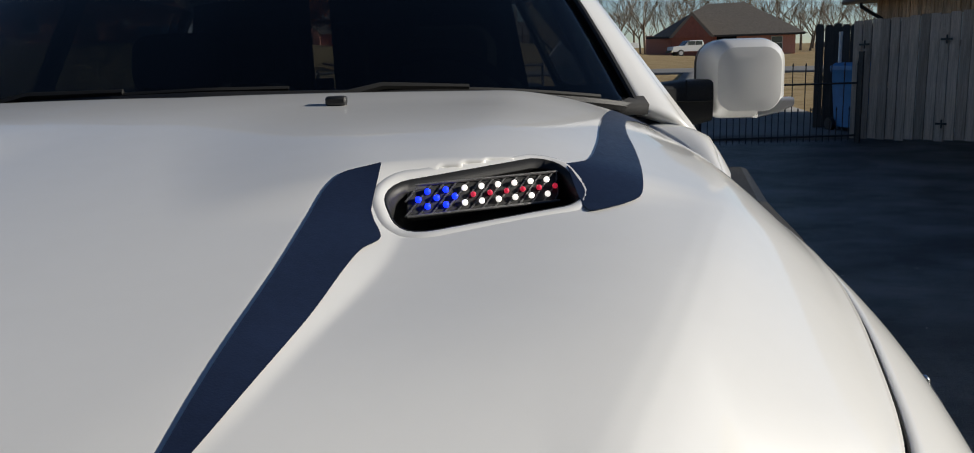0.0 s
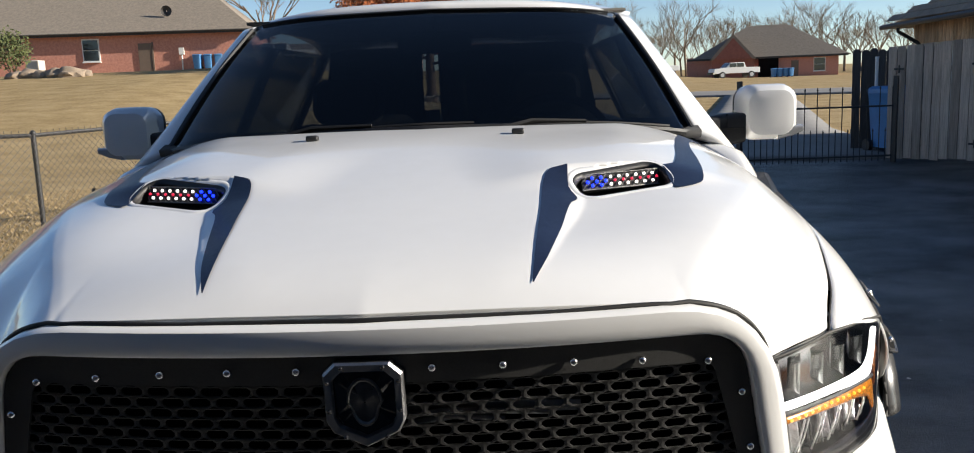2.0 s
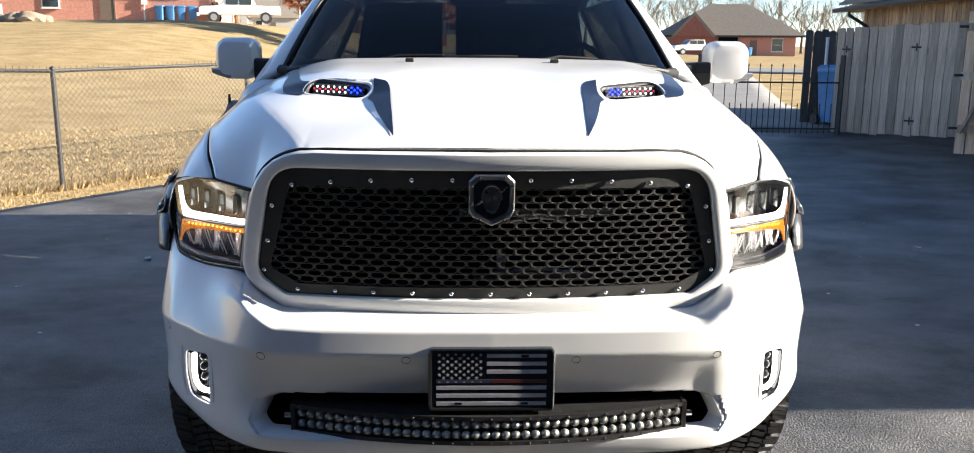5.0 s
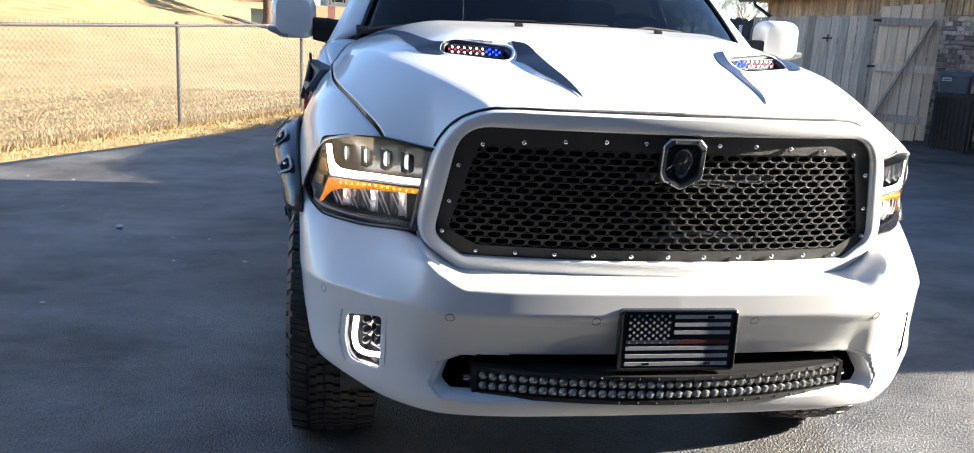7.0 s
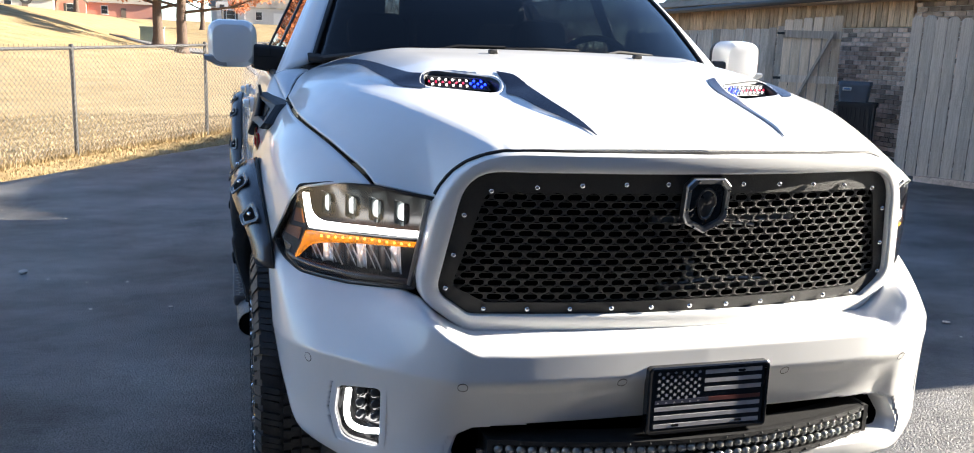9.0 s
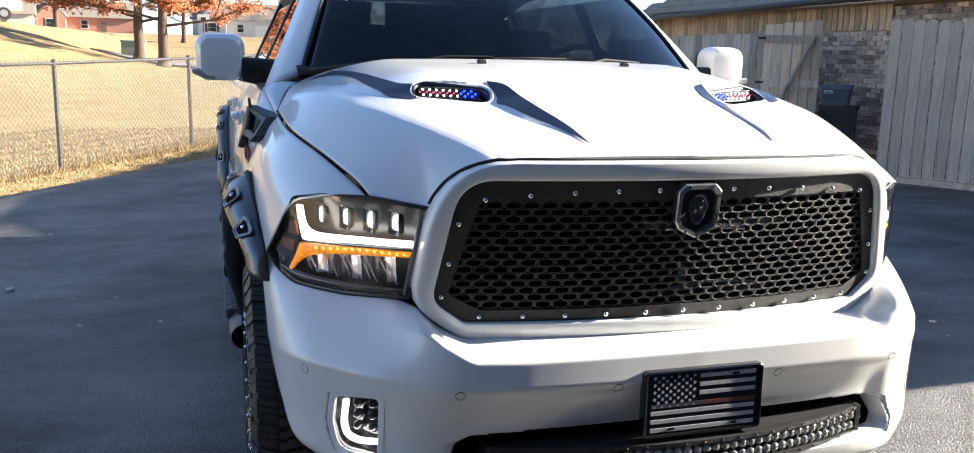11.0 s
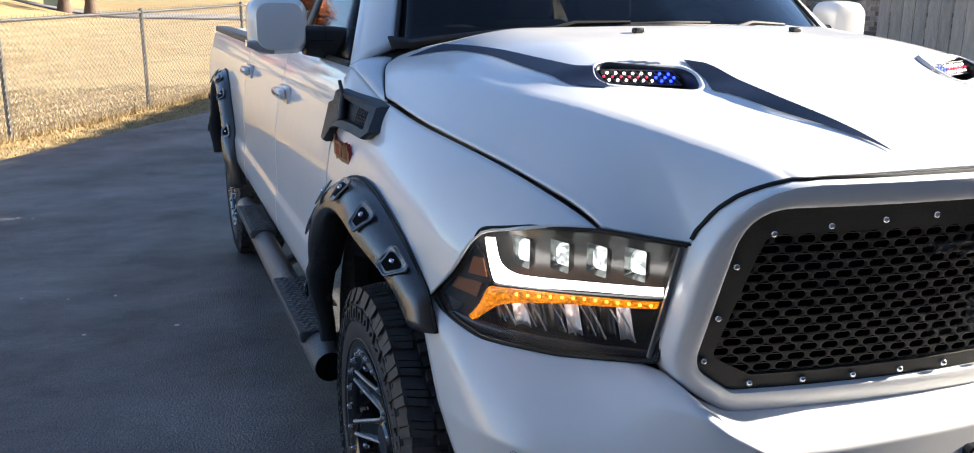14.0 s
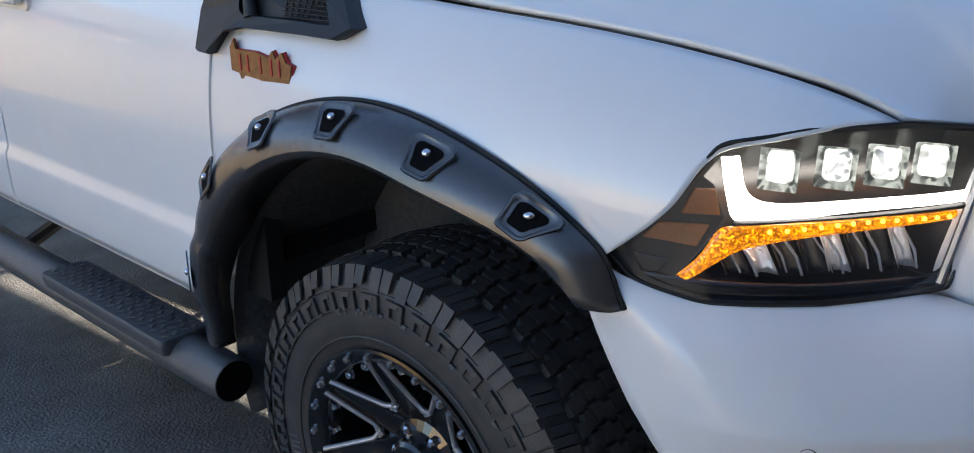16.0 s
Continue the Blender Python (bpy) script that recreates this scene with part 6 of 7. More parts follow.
# ---- wooden privacy fence, iron gate and wooden door ----
def board_run(parent, p0, p1, h, mat, width=0.14, dog=0.035, wav=0.02, th=0.018, lift=0.04, rise=0.0):
    a, b = Vector((*p0, 0)), Vector((*p1, 0))
    L = (b - a).length
    n = int(L / (width - 0.001))
    d = (b - a).normalized()
    nrm = Vector((-d.y, d.x, 0))
    mesh = None
    for k in range(n):
        p = a + d * ((k + 0.5) * L / n)
        z = ground_z(p.x, p.y) + lift
        if mesh is None:
            w = width / 2 - 0.003
            outl = [(-w, 0), (w, 0), (w, h - dog), (w - dog, h), (-w + dog, h), (-w, h - dog)]
            bm = slab([(x, 0, zz) for x, zz in outl], th, (0, 1, 0))
            ob = part("fence_board", bm, mat, parent, smooth=False)
            mesh = ob.data
        else:
            ob = new("fence_board", mesh)
            ob.parent = parent
        off = parent.location
        m = Matrix.Translation(p + nrm * random.uniform(-0.004, 0.004) + Vector((0, 0, z + rise * k / n + random.uniform(-wav, wav))) - off)
        ob.matrix_local = m @ Matrix.Rotation(math.atan2(d.y, d.x), 4, "Z") @ Matrix.Rotation(random.uniform(-0.006, 0.006), 4, "Y")


def rail(parent, p0, p1, z, mat, back, size=(0.04, 0.09)):
    a, b = Vector((*p0, ground_z(*p0) + z)), Vector((*p1, ground_z(*p1) + z))
    d = (b - a)
    nrm = Vector((-d.y, d.x, 0)).normalized() * back
    m = Matrix.Translation((a + b) / 2 + nrm - parent.location) @ Matrix.Rotation(math.atan2(d.y, d.x), 4, "Z")
    part("rail", box((d.length, size[0], size[1]), m=m), mat, parent, smooth=False)


def run(name, label, p0, p1, h, mat, dog=0.035, rise=0.0):
    f = empty(name, label, "fence", (*p0, 0))
    board_run(f, p0, p1, h, mat, dog=dog, rise=rise)
    for z in (0.35, h / 2, h - 0.3):
        rail(f, p0, p1, z, mat, 0.045)
    return f


GATE_L, GATE_R = (4.05, 12.75), (6.38, 12.72)
hinged = run("wooden_fence", "weathered grey wooden privacy fence beside the driveway", (6.42, 13.0), (7.60, 11.15), 1.76, WOODGREY, 0.008, 0.14)
run("wooden_fence", "weathered grey wooden privacy fence with a hinged panel", (7.60, 11.15), (7.98, 10.45), 1.92, WOODGREY, 0.008)
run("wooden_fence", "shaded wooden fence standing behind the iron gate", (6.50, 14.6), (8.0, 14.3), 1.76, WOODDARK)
run("wooden_fence", "tan wooden privacy fence with dog-eared boards", (7.45, 7.97), (8.75, 6.05), 2.08, WOODTAN)
run("wooden_fence", "tan wooden privacy fence running along the driveway", (8.75, 6.0), (8.55, 1.15), 2.12, WOODTAN)
part_b = part("fence_footing", box((2.06, 0.16, 0.10), m=Matrix.Translation((8.17, 6.86, ground_z(8, 7) + 0.03)) @ Matrix.Rotation(math.atan2(-1.67, 1.13), 4, "Z")), BRICK, None, smooth=False, bevel=0.01)
tagged(part_b, "low brick footing under the tan wooden fence", "footing")


def wooden_door(p0, p1, h, lift=0.12):
    d = empty("wooden_gate", "open wooden gate with grey battens and a diagonal brace", "gate", (*p0, 0))
    board_run(d, p0, p1, h, WOOD, 0.125, dog=0.012, wav=0.004, lift=lift, rise=0.10)
    for z in (0.36, h * 0.56, h - 0.20):
        rail(d, p0, p1, z + lift, WOODGREY, -0.032, (0.04, 0.105))
    a, b = Vector((*p0, ground_z(*p0) + lift + 0.30)), Vector((*p1, ground_z(*p1) + lift + h - 0.16))
    a, b = a.lerp(Vector((*p1, a.z)), 0.08), b.lerp(Vector((*p0, b.z)), 0.14)
    nrm = Vector((-(b - a).y, (b - a).x, 0)).normalized() * -0.070
    m = Matrix.Translation((a + b) / 2 + nrm - d.location) @ Vector((b - a)).to_track_quat("X", "Z").to_matrix().to_4x4()
    part("brace", box(((b - a).length, 0.105, 0.036), m=m), WOODGREY, d, smooth=False)
    for z in (0.36, h * 0.56, h - 0.20):
        part("hinge", box((0.16, 0.02, 0.035), m=Matrix.Translation(Vector((*p0, ground_z(*p0) + z + lift)) + nrm - d.location)), POST, d, smooth=False)


wooden_door((6.83, 9.86), (7.45, 9.31), 1.93)


def iron_gate():
    g = empty("iron_gate", "black wrought-iron driveway gate with pointed pickets", "gate", (*GATE_L, 0))
    a, b = Vector(GATE_L), Vector(GATE_R)
    z0 = ground_z(5, 12.7) + 0.06
    o = Vector(g.location)

    def at(t, z):
        p = a.lerp(b, t)
        return Vector((p.x, p.y, z0 + z)) - o
    for z in (0.06, 0.84):
        part("gate_rail", tube([at(-0.02, z), at(1.02, z)], 0.016, 6), POST, g)
    picket = None
    n = 24
    for k in range(n + 1):
        h = 1.16 if k % 2 == 0 else 0.50
        pts = [(0, 0, -0.02), (0, 0, h - 0.06), (0, 0, h - 0.045), (0, 0, h)]
        if k < 2:
            ob = part("picket", tube(pts, [0.0075, 0.0075, 0.014, 0.001], 6), POST, g)
            picket = (picket or []) + [ob.data]
        else:
            ob = new("picket", picket[k % 2])
            ob.parent = g
        ob.location = at(k / n, 0)
    for t in (-0.02, 1.02):
        part("gate_post", tube([at(t, -0.05), at(t, 1.30)], 0.045, 4), POST, g, smooth=False)


iron_gate()


# ---- brick house beside the driveway ----
def wall_bricks(parent, p0, p1, z0, z1, openings=()):
    a, b = Vector((*p0, 0)), Vector((*p1, 0))
    d = (b - a).normalized()
    L = (b - a).length
    bl, bh, g = 0.200, 0.064, 0.010
    nrm = Vector((d.y, -d.x, 0))
    bm = box((bl, 0.05, bh))
    first = None
    rows = int((z1 - z0) / (bh + g))
    turn = Matrix.Rotation(math.atan2(d.y, d.x), 4, "Z")
    count = 0
    rest = bmesh.new()
    for r in range(rows):
        x = (0 if r % 2 else -0.105) + 0.1
        while x < L:
            p = a + d * x + nrm * random.uniform(-0.002, 0.004)
            p.z = z0 + (r + 0.5) * (bh + g)
            if count < 300 and r > 6:
                if first is None:
                    ob = part("brick", bm, BRICK, parent, smooth=False)
                    first = ob.data
                else:
                    ob = new("brick", first)
                    ob.parent = parent
                ob.matrix_local = Matrix.Translation(p - parent.location) @ turn
                count += 1
            else:
                box((bl, 0.05, bh), m=Matrix.Translation(p - parent.location) @ turn, bm=rest)
            x += bl + g
    tagged(part("brickwork", rest, BRICK_ISLAND, parent, smooth=False), kind="stuff")


BRICK_ISLAND = material("brown_brick_rest", (0.56, 0.41, 0.31), 0.9, color2=(0.24, 0.175, 0.14), scale=9, bump=0.4, bump_scale=90, island=0.6)
FRIEZE = material("stained_frieze_board", (0.62, 0.42, 0.26), 0.85, color2=(0.27, 0.18, 0.11), scale=6, stretch=(5, 5, 0.8), bump=0.5, bump_scale=45, island=0.35)
house = empty("brick_house", "brown brick house with a shingled hip roof behind the fence", "house", (8.9, 8.0, 0))
ho = Vector(house.location)


def hpart(name, bm, mat, label="", **k):
    bmesh.ops.translate(bm, vec=-ho, verts=bm.verts)
    return part(name, bm, mat, house, label, **k)


hpart("wall_core", box((6.4, 16.1, 2.42), (12.17, 9.45, 1.25)), MORTAR, smooth=False)
wall_bricks(house, (8.95, 13.8), (8.95, 8.0), 0.1, 2.10)
wall_bricks(house, (8.95, 9.55), (8.95, 6.2), 2.10, 2.48)
hpart("frieze_board", box((0.05, 7.9, 0.42), (8.93, 13.55, 2.32)), FRIEZE, "stained wooden frieze boards", smooth=False)
bm = bmesh.new()
for k in range(56):
    box((0.02, 0.125 + random.uniform(-0.012, 0.004), 0.42), (8.895 + random.uniform(-0.004, 0.004), 9.65 + 0.14 * k, 2.32), bm=bm)
tagged(hpart("frieze_planks", bm, FRIEZE, smooth=False), kind="stuff")
ev, rz = 2.56, 5.45
bm = bmesh.new()
c = [(8.45, 1.0, ev + 0.16), (8.45, 17.8, ev - 0.06), (15.9, 17.8, ev), (15.9, 1.0, ev), (12.2, 6.3, rz), (12.2, 7.2, rz)]
vs = [bm.verts.new(p) for p in c]
for f in ((0, 1, 5, 4), (1, 2, 5), (2, 3, 4, 5), (3, 0, 4)):
    bm.faces.new([vs[i] for i in f])
hpart("roof", bm, ROOF, smooth=False, thick=0.06)
bm = bmesh.new()
for k in range(20):
    t = k / 20
    a, b = Vector(c[0]).lerp(Vector(c[4]), t), Vector(c[1]).lerp(Vector(c[5]), t)
    box(((0.21), (b - a).length, 0.012), m=Matrix.Translation((a + b) / 2 + Vector((0.06, 0, 0.05))) @ Matrix.Rotation(-0.66, 4, "Y"), bm=bm)
tagged(hpart("shingle_course", bm, ROOF, smooth=False), kind="stuff")
hpart("gutter", tube([(8.40, 0.95, 2.70), (8.40, 17.9, 2.48)], 0.055, 8), POST, "dark gutter")
hpart("soffit", box((0.55, 16.7, 0.02), (8.70, 9.4, 2.51)), WOOD, smooth=False)
hpart("downspout", tube([(8.42, 17.2, 2.50), (8.44, 17.2, 2.36), (8.80, 17.1, 2.12), (8.86, 17.1, 2.0), (8.86, 17.1, 0.2)], 0.04, 6), POST)


def wheelie_bin(x, y, z, mat, label, group="", turn=0.0, category="bin"):
    b = empty("wheelie_bin", label, category, (x, y, z), group)
    b.rotation_euler = (0, 0, turn)
    bm = loft([[(a * k, c2 * k, h) for a, c2 in rounded(0.56, 0.60, 0.05, 3)] for h, k in ((0.08, 0.80), (0.5, 0.90), (0.98, 1.0), (1.0, 1.06), (1.03, 1.06))], True, True)
    part("bin_body", bm, mat, b)
    bm = loft([[(a * k, c2 * k, h) for a, c2 in rounded(0.60, 0.66, 0.06, 3)] for h, k in ((1.03, 1.0), (1.07, 0.99), (1.12, 0.80))], True, True)
    part("bin_lid", bm, mat, b)
    for sx in (-1, 1):
        bm = tube([(sx * 0.24, 0.26, 0.11), (sx * 0.31, 0.26, 0.11)], 0.11, 14)
        part("bin_wheel", bm, BLACK, b)
    part("bin_handle", tube([(-0.22, 0.36, 0.98), (0.22, 0.36, 0.98)], 0.018, 6), mat, b)
    return b


def ribbed_bin(x, y, z, turn):
    b = empty("ribbed_bin", "black ribbed plastic bin standing against the brick wall", "bin", (x, y, z))
    b.rotation_euler = (0, 0, turn)
    bm = loft([[(a * k, c2 * k, h) for a, c2 in rounded(0.58, 0.46, 0.05, 3)] for h, k in ((0.0, 0.86), (0.80, 0.96), (0.80, 1.03), (0.86, 1.03), (0.86, 0.97))], True, True)
    part("bin_body", bm, POST, b)
    for k in range(9):
        for side in (-1, 1):
            part("bin_rib", slab([(-0.26 + 0.065 * k - 0.012, side * 0.205, 0.04), (-0.26 + 0.065 * k + 0.012, side * 0.205, 0.04), (-0.26 + 0.065 * k + 0.012, side * 0.234, 0.79), (-0.26 + 0.065 * k - 0.012, side * 0.234, 0.79)], 0.018, (0, side, 0)), POST, b, smooth=False)


def storage_box(x, y, z, turn):
    b = empty("storage_box", "grey-blue plastic storage box lying on the black bin", "storage box", (x, y, z))
    b.rotation_euler = (0, 0, turn)
    bm = loft([[(a * k, c2 * k, h) for a, c2 in rounded(0.46, 0.36, 0.04, 3)] for h, k in ((0.0, 0.90), (0.25, 0.98), (0.25, 1.05), (0.30, 1.05), (0.315, 1.0))], True, True)
    part("box_body", bm, BOXGREY, b)
    part("box_latch", box((0.13, 0.02, 0.055), (-0.10, -0.186, 0.20)), TRIMPAINT, b, "pale latch", bevel=0.006)
    part("latch_grip", box((0.09, 0.012, 0.020), (-0.10, -0.199, 0.20)), BLUEBIN, b, "blue grip", bevel=0.003)


BOXGREY = material("grey_blue_plastic", (0.10, 0.125, 0.16), 0.4, vary=0.25, scale=9)
bin_z = ground_z(8.35, 9.75)
ribbed_bin(8.36, 9.95, bin_z, -0.75)
storage_box(8.32, 9.99, bin_z + 0.862, -0.75)


wheelie_bin(6.95, 14.0, ground_z(6.9, 14) + 0.04, BLUEBIN, "blue wheeled bin standing behind the iron gate", turn=0.2)
pole = empty("plastic_pole", "white plastic pole leaning on the dark fence", "pole", (6.75, 14.2, ground_z(6.7, 14.2)))
part("pole_shaft", tube([(0, 0, 0.05), (0.02, 0.05, 1.62)], 0.03, 8), TRIMPAINT, pole)
part("pole_cap", tube([(0.02, 0.05, 1.62), (0.02, 0.05, 1.66)], 0.036, 8), TRIMPAINT, pole)
# iron hinges and a latch on the hinged panels of the fence
for x, y, z in ((6.52, 12.82, 1.62), (7.18, 11.78, 1.66), (7.18, 11.78, 0.50), (7.72, 10.92, 1.15)):
    o = Vector((x - 0.03, y - 0.03, z)) - hinged.location
    turn = Matrix.Rotation(math.atan2(-1.85, 1.18), 4, "Z")
    bm = box((0.16, 0.012, 0.03), m=Matrix.Translation(o) @ turn)
    tube([o + Vector((0, -0.01, -0.06)), o + Vector((0, -0.01, 0.06))], 0.012, 6, bm)
    part("hinge", bm, POST, hinged, "black iron strap hinge", smooth=False)


DARKBRICK = material("dark_brown_brick", (0.13, 0.085, 0.065), 0.9, color2=(0.08, 0.055, 0.045), scale=9, bump=0.4, bump_scale=90)
# unseen front added behind the camera: closes the driveway, keeps sky off the truck
back = empty("garage", "unseen brown brick garage added to close the driveway and block skylight", "garage", (0, -3.5, 0))
part("sky_block_wall", box((19, 0.3, 4.6), (-2.5, -0.15, 2.42)), DARKBRICK, back, smooth=False)
# unseen wing added only to shade the ground ahead of the truck
part("shade_wing", box((0.3, 2.6, 3.4), (6.6, 1.30, 1.7)), DARKBRICK, back, smooth=False)
bm = bmesh.new()
vs = [bm.verts.new(p) for p in ((-12.5, 0.5, 4.6), (7.0, 0.5, 4.6), (7.0, -5.5, 7.4), (-12.5, -5.5, 7.4))]
bm.faces.new(vs)
part("garage_roof", bm, ROOF, back, smooth=False, thick=0.1)
for x in (-2.6, 2.9):
    d = part("garage_door", box((4.6, 0.08, 2.2), (x, 0.05, 1.24)), WOODDARK, back, "unseen dark sectional door, added to darken reflections", smooth=False)
    for k in range(4):
        part("door_panel", box((4.4, 0.04, 0.46), (x, 0.10, 0.45 + 0.54 * k)), WOODDARK, d, smooth=False, bevel=0.012)



# unseen tan wall added on the sunlit side: closes the lawn, warms paint reflections
TANWALL = material("tan_siding", (0.50, 0.41, 0.30), 0.85, vary=0.2, scale=2, stretch=(1, 1, 6), bump=0.3, bump_scale=20)
tagged(part("reflect_wall_west", box((0.3, 13, 2.0), (-18.0, 1.0, 1.0)), TANWALL, smooth=False), "unseen plain tan wall closing the lawn, added for warm reflections", "wall", kind="structure")


# ---- distance: street, houses, parked vehicles, trees ----
def along(az, dist, z=None):
    """A place at a bearing (degrees from straight ahead) and distance from the truck's front."""
    x, y = dist * math.sin(radians(az)), -1.5 + dist * math.cos(radians(az))
    return Vector((x, y, ground_z(x, y) - 0.02 if z is None else z))


def strip_road(name, label, pts, width, mat, lift=0.05):
    def fn(u, v):
        k = v * (len(pts) - 1)
        i = min(int(k), len(pts) - 2)
        p = Vector(pts[i]).lerp(Vector(pts[i + 1]), k - i)
        d = (Vector(pts[i + 1]) - Vector(pts[i])).normalized()
        q = p + Vector((-d.y, d.x)) * width * (u - 0.5)
        return Vector((q.x, q.y, ground_z(q.x, q.y) + lift))
    return tagged(part(name, sheet(fn, 6, 60), mat, thick=0.12), label, "road", kind="structure")


strip_road("road", "worn grey street beyond the gate", [(-6, 62), (10, 52), (30, 44), (70, 34), (130, 26)], 9, CONC)
strip_road("driveway_apron", "worn grey drive beyond the gate", [(5.4, 13.4), (6.5, 20), (10, 32), (14, 46)], 3.2, CONC, 0.06)


def far_window(parent, at, w, h, name="window"):
    """A framed two-sash window in a wall that faces -y."""
    x, y, z = at
    fr = part(name, box((w + 0.16, 0.10, h + 0.16), (x, y, z)), TRIMPAINT, parent, smooth=False)
    for k in (-1, 1):
        part("pane", box((w, 0.05, h / 2 - 0.04), (x, y - 0.045, z + k * h / 4)), PANE, fr, smooth=False)
    part("sill", box((w + 0.24, 0.18, 0.06), (x, y - 0.06, z - h / 2 - 0.1)), TRIMPAINT, fr, smooth=False)


def hip_roof(w, d, z, rise, over, ridge, bm=None):
    bm = bm or bmesh.new()
    W, D = w / 2 + over, d / 2 + over
    c = [(-W, -D, z), (W, -D, z), (W, D, z), (-W, D, z), (-ridge / 2, 0, z + rise), (ridge / 2, 0, z + rise)]
    v = [bm.verts.new(p) for p in c]
    for f in ((0, 1, 5, 4), (1, 2, 5), (2, 3, 4, 5), (3, 0, 4), (3, 2, 1, 0)):
        bm.faces.new([v[i] for i in f])
    return bm


ROCK = material("weathered_rock", (0.30, 0.235, 0.17), 0.95, color2=(0.20, 0.155, 0.115), scale=2.5, bump=0.6, bump_scale=12)


def red_house():
    p = along(-24.0, 71.0)
    h = empty("red_brick_house", "long red brick house with a brown shingled roof on the rise", "house", p)
    h.rotation_euler = (0, 0, radians(7))
    w, d = 40.0, 12.0
    part("wall", box((w, d, 3.1), (-9.0, d / 2, 1.25)), REDBRICK, h, smooth=False)
    bm = hip_roof(w, d, 0, 4.6, 0.5, 30)
    bmesh.ops.translate(bm, vec=(-9.0, d / 2, 2.78), verts=bm.verts)
    part("roof", bm, ROOF, h, smooth=False)
    part("fascia", box((w + 1.1, 0.06, 0.22), (-9.0, -0.52, 2.74)), BLACK2, h, smooth=False)
    part("gutter", tube([(-29.5, -0.58, 2.80), (11.5, -0.58, 2.80)], 0.07, 6), BLACK2, h)
    far_window(h, (-0.4, -0.03, 1.65), 1.05, 1.5)
    dr = part("back_door", box((0.95, 0.12, 2.05), (3.4, -0.02, 1.02)), DOORP, h, "brown back door", smooth=False)
    part("door_frame", box((0.10, 0.16, 2.15), (3.95, -0.03, 1.05)), DOORP, dr, smooth=False)
    part("meter_box", box((0.35, 0.2, 0.5), (6.0, -0.1, 1.4)), TRIMPAINT, h, smooth=False)
    part("meter_pipe", tube([(6.0, -0.1, 0.0), (6.0, -0.1, 1.2)], 0.06, 6), TRIMPAINT, h)
    part("downspout", tube([(10.8, -0.1, 0), (10.8, -0.1, 2.5), (10.4, -0.5, 2.75)], 0.06, 6), BLACK2, h)
    bm = loft([[(4.9 + r * math.cos(a), 1.2 - 0.15 * k, 4.4 + r * math.sin(a)) for a in (j * math.pi / 10 for j in range(20))] for k, r in ((0, 0.05), (0.5, 0.3), (1, 0.40))], True)
    dish = part("satellite_dish", bm, BLACK2, h)
    part("dish_arm", tube([(4.9, 1.2, 4.3), (4.9, 1.6, 3.6)], 0.03, 6), BLACK2, h)


BLACK2 = material("dark_trim", (0.04, 0.035, 0.03), 0.6, vary=0.2, scale=4)
DOORP = material("brown_door_paint", (0.16, 0.115, 0.085), 0.6, vary=0.15, scale=6)
red_house()
for k in range(4):
    p = along(-18.4 + 0.62 * k, 69.0)
    wheelie_bin(p.x, p.y, p.z, BLUEBIN, "blue wheeled bin beside the red brick house", "bins by the red house", 0.1 * k)
acp = along(-27.3, 68.5)
ac = empty("air_conditioner", "grey outdoor air-conditioning unit by the brick wall", "air conditioner", acp)
part("casing", box((0.9, 0.9, 0.95), (0, 0, 0.5)), SIDING, ac, bevel=0.05)
part("fan_grille", tube([(0, 0, 0.97), (0, 0, 1.0)], 0.36, 16), BLACK2, ac)
part("louvre_panel", box((0.75, 0.03, 0.7), (0, -0.46, 0.5)), PEWTER, ac, smooth=False)


def shrub(at, r, mat, label):
    s = empty("shrub", label, "shrub", at)
    bm = bmesh.new()
    for _ in range(9):
        a = random.uniform(0, 6.28)
        tube([(0, 0, 0), (0.4 * r * math.cos(a), 0.4 * r * math.sin(a), 0.6 * r), (0.8 * r * math.cos(a), 0.8 * r * math.sin(a), 1.2 * r)], [0.03, 0.02, 0.008], 5, bm)
    part("stems", bm, BARK, s)
    bm = bmesh.new()
    leaf_cloud(bm, Vector((0, 0, r)), r, 1400, 0.10)
    tagged(part("leaves", bm, mat, s, smooth=False), kind="stuff")


def leaf_cloud(bm, c, r, n, size):
    for _ in range(n):
        d = Vector((random.gauss(0, 1), random.gauss(0, 1), random.gauss(0, 0.9))).normalized() * r * random.uniform(0.45, 1.05) * (0.8 + 0.3 * noise.noise((_ * 0.01, r, c.x)))
        p = c + d
        a = Vector((random.uniform(-1, 1), random.uniform(-1, 1), random.uniform(-1, 1))).normalized() * size * random.uniform(0.6, 1.3)
        b = a.orthogonal().normalized() * size * 0.6
        v = [bm.verts.new(q) for q in (p - a, p + b, p + a, p - b)]
        bm.faces.new(v)


shrub(along(-28.5, 66.0), 1.7, GREENLEAF, "green shrub beside the air-conditioning unit")
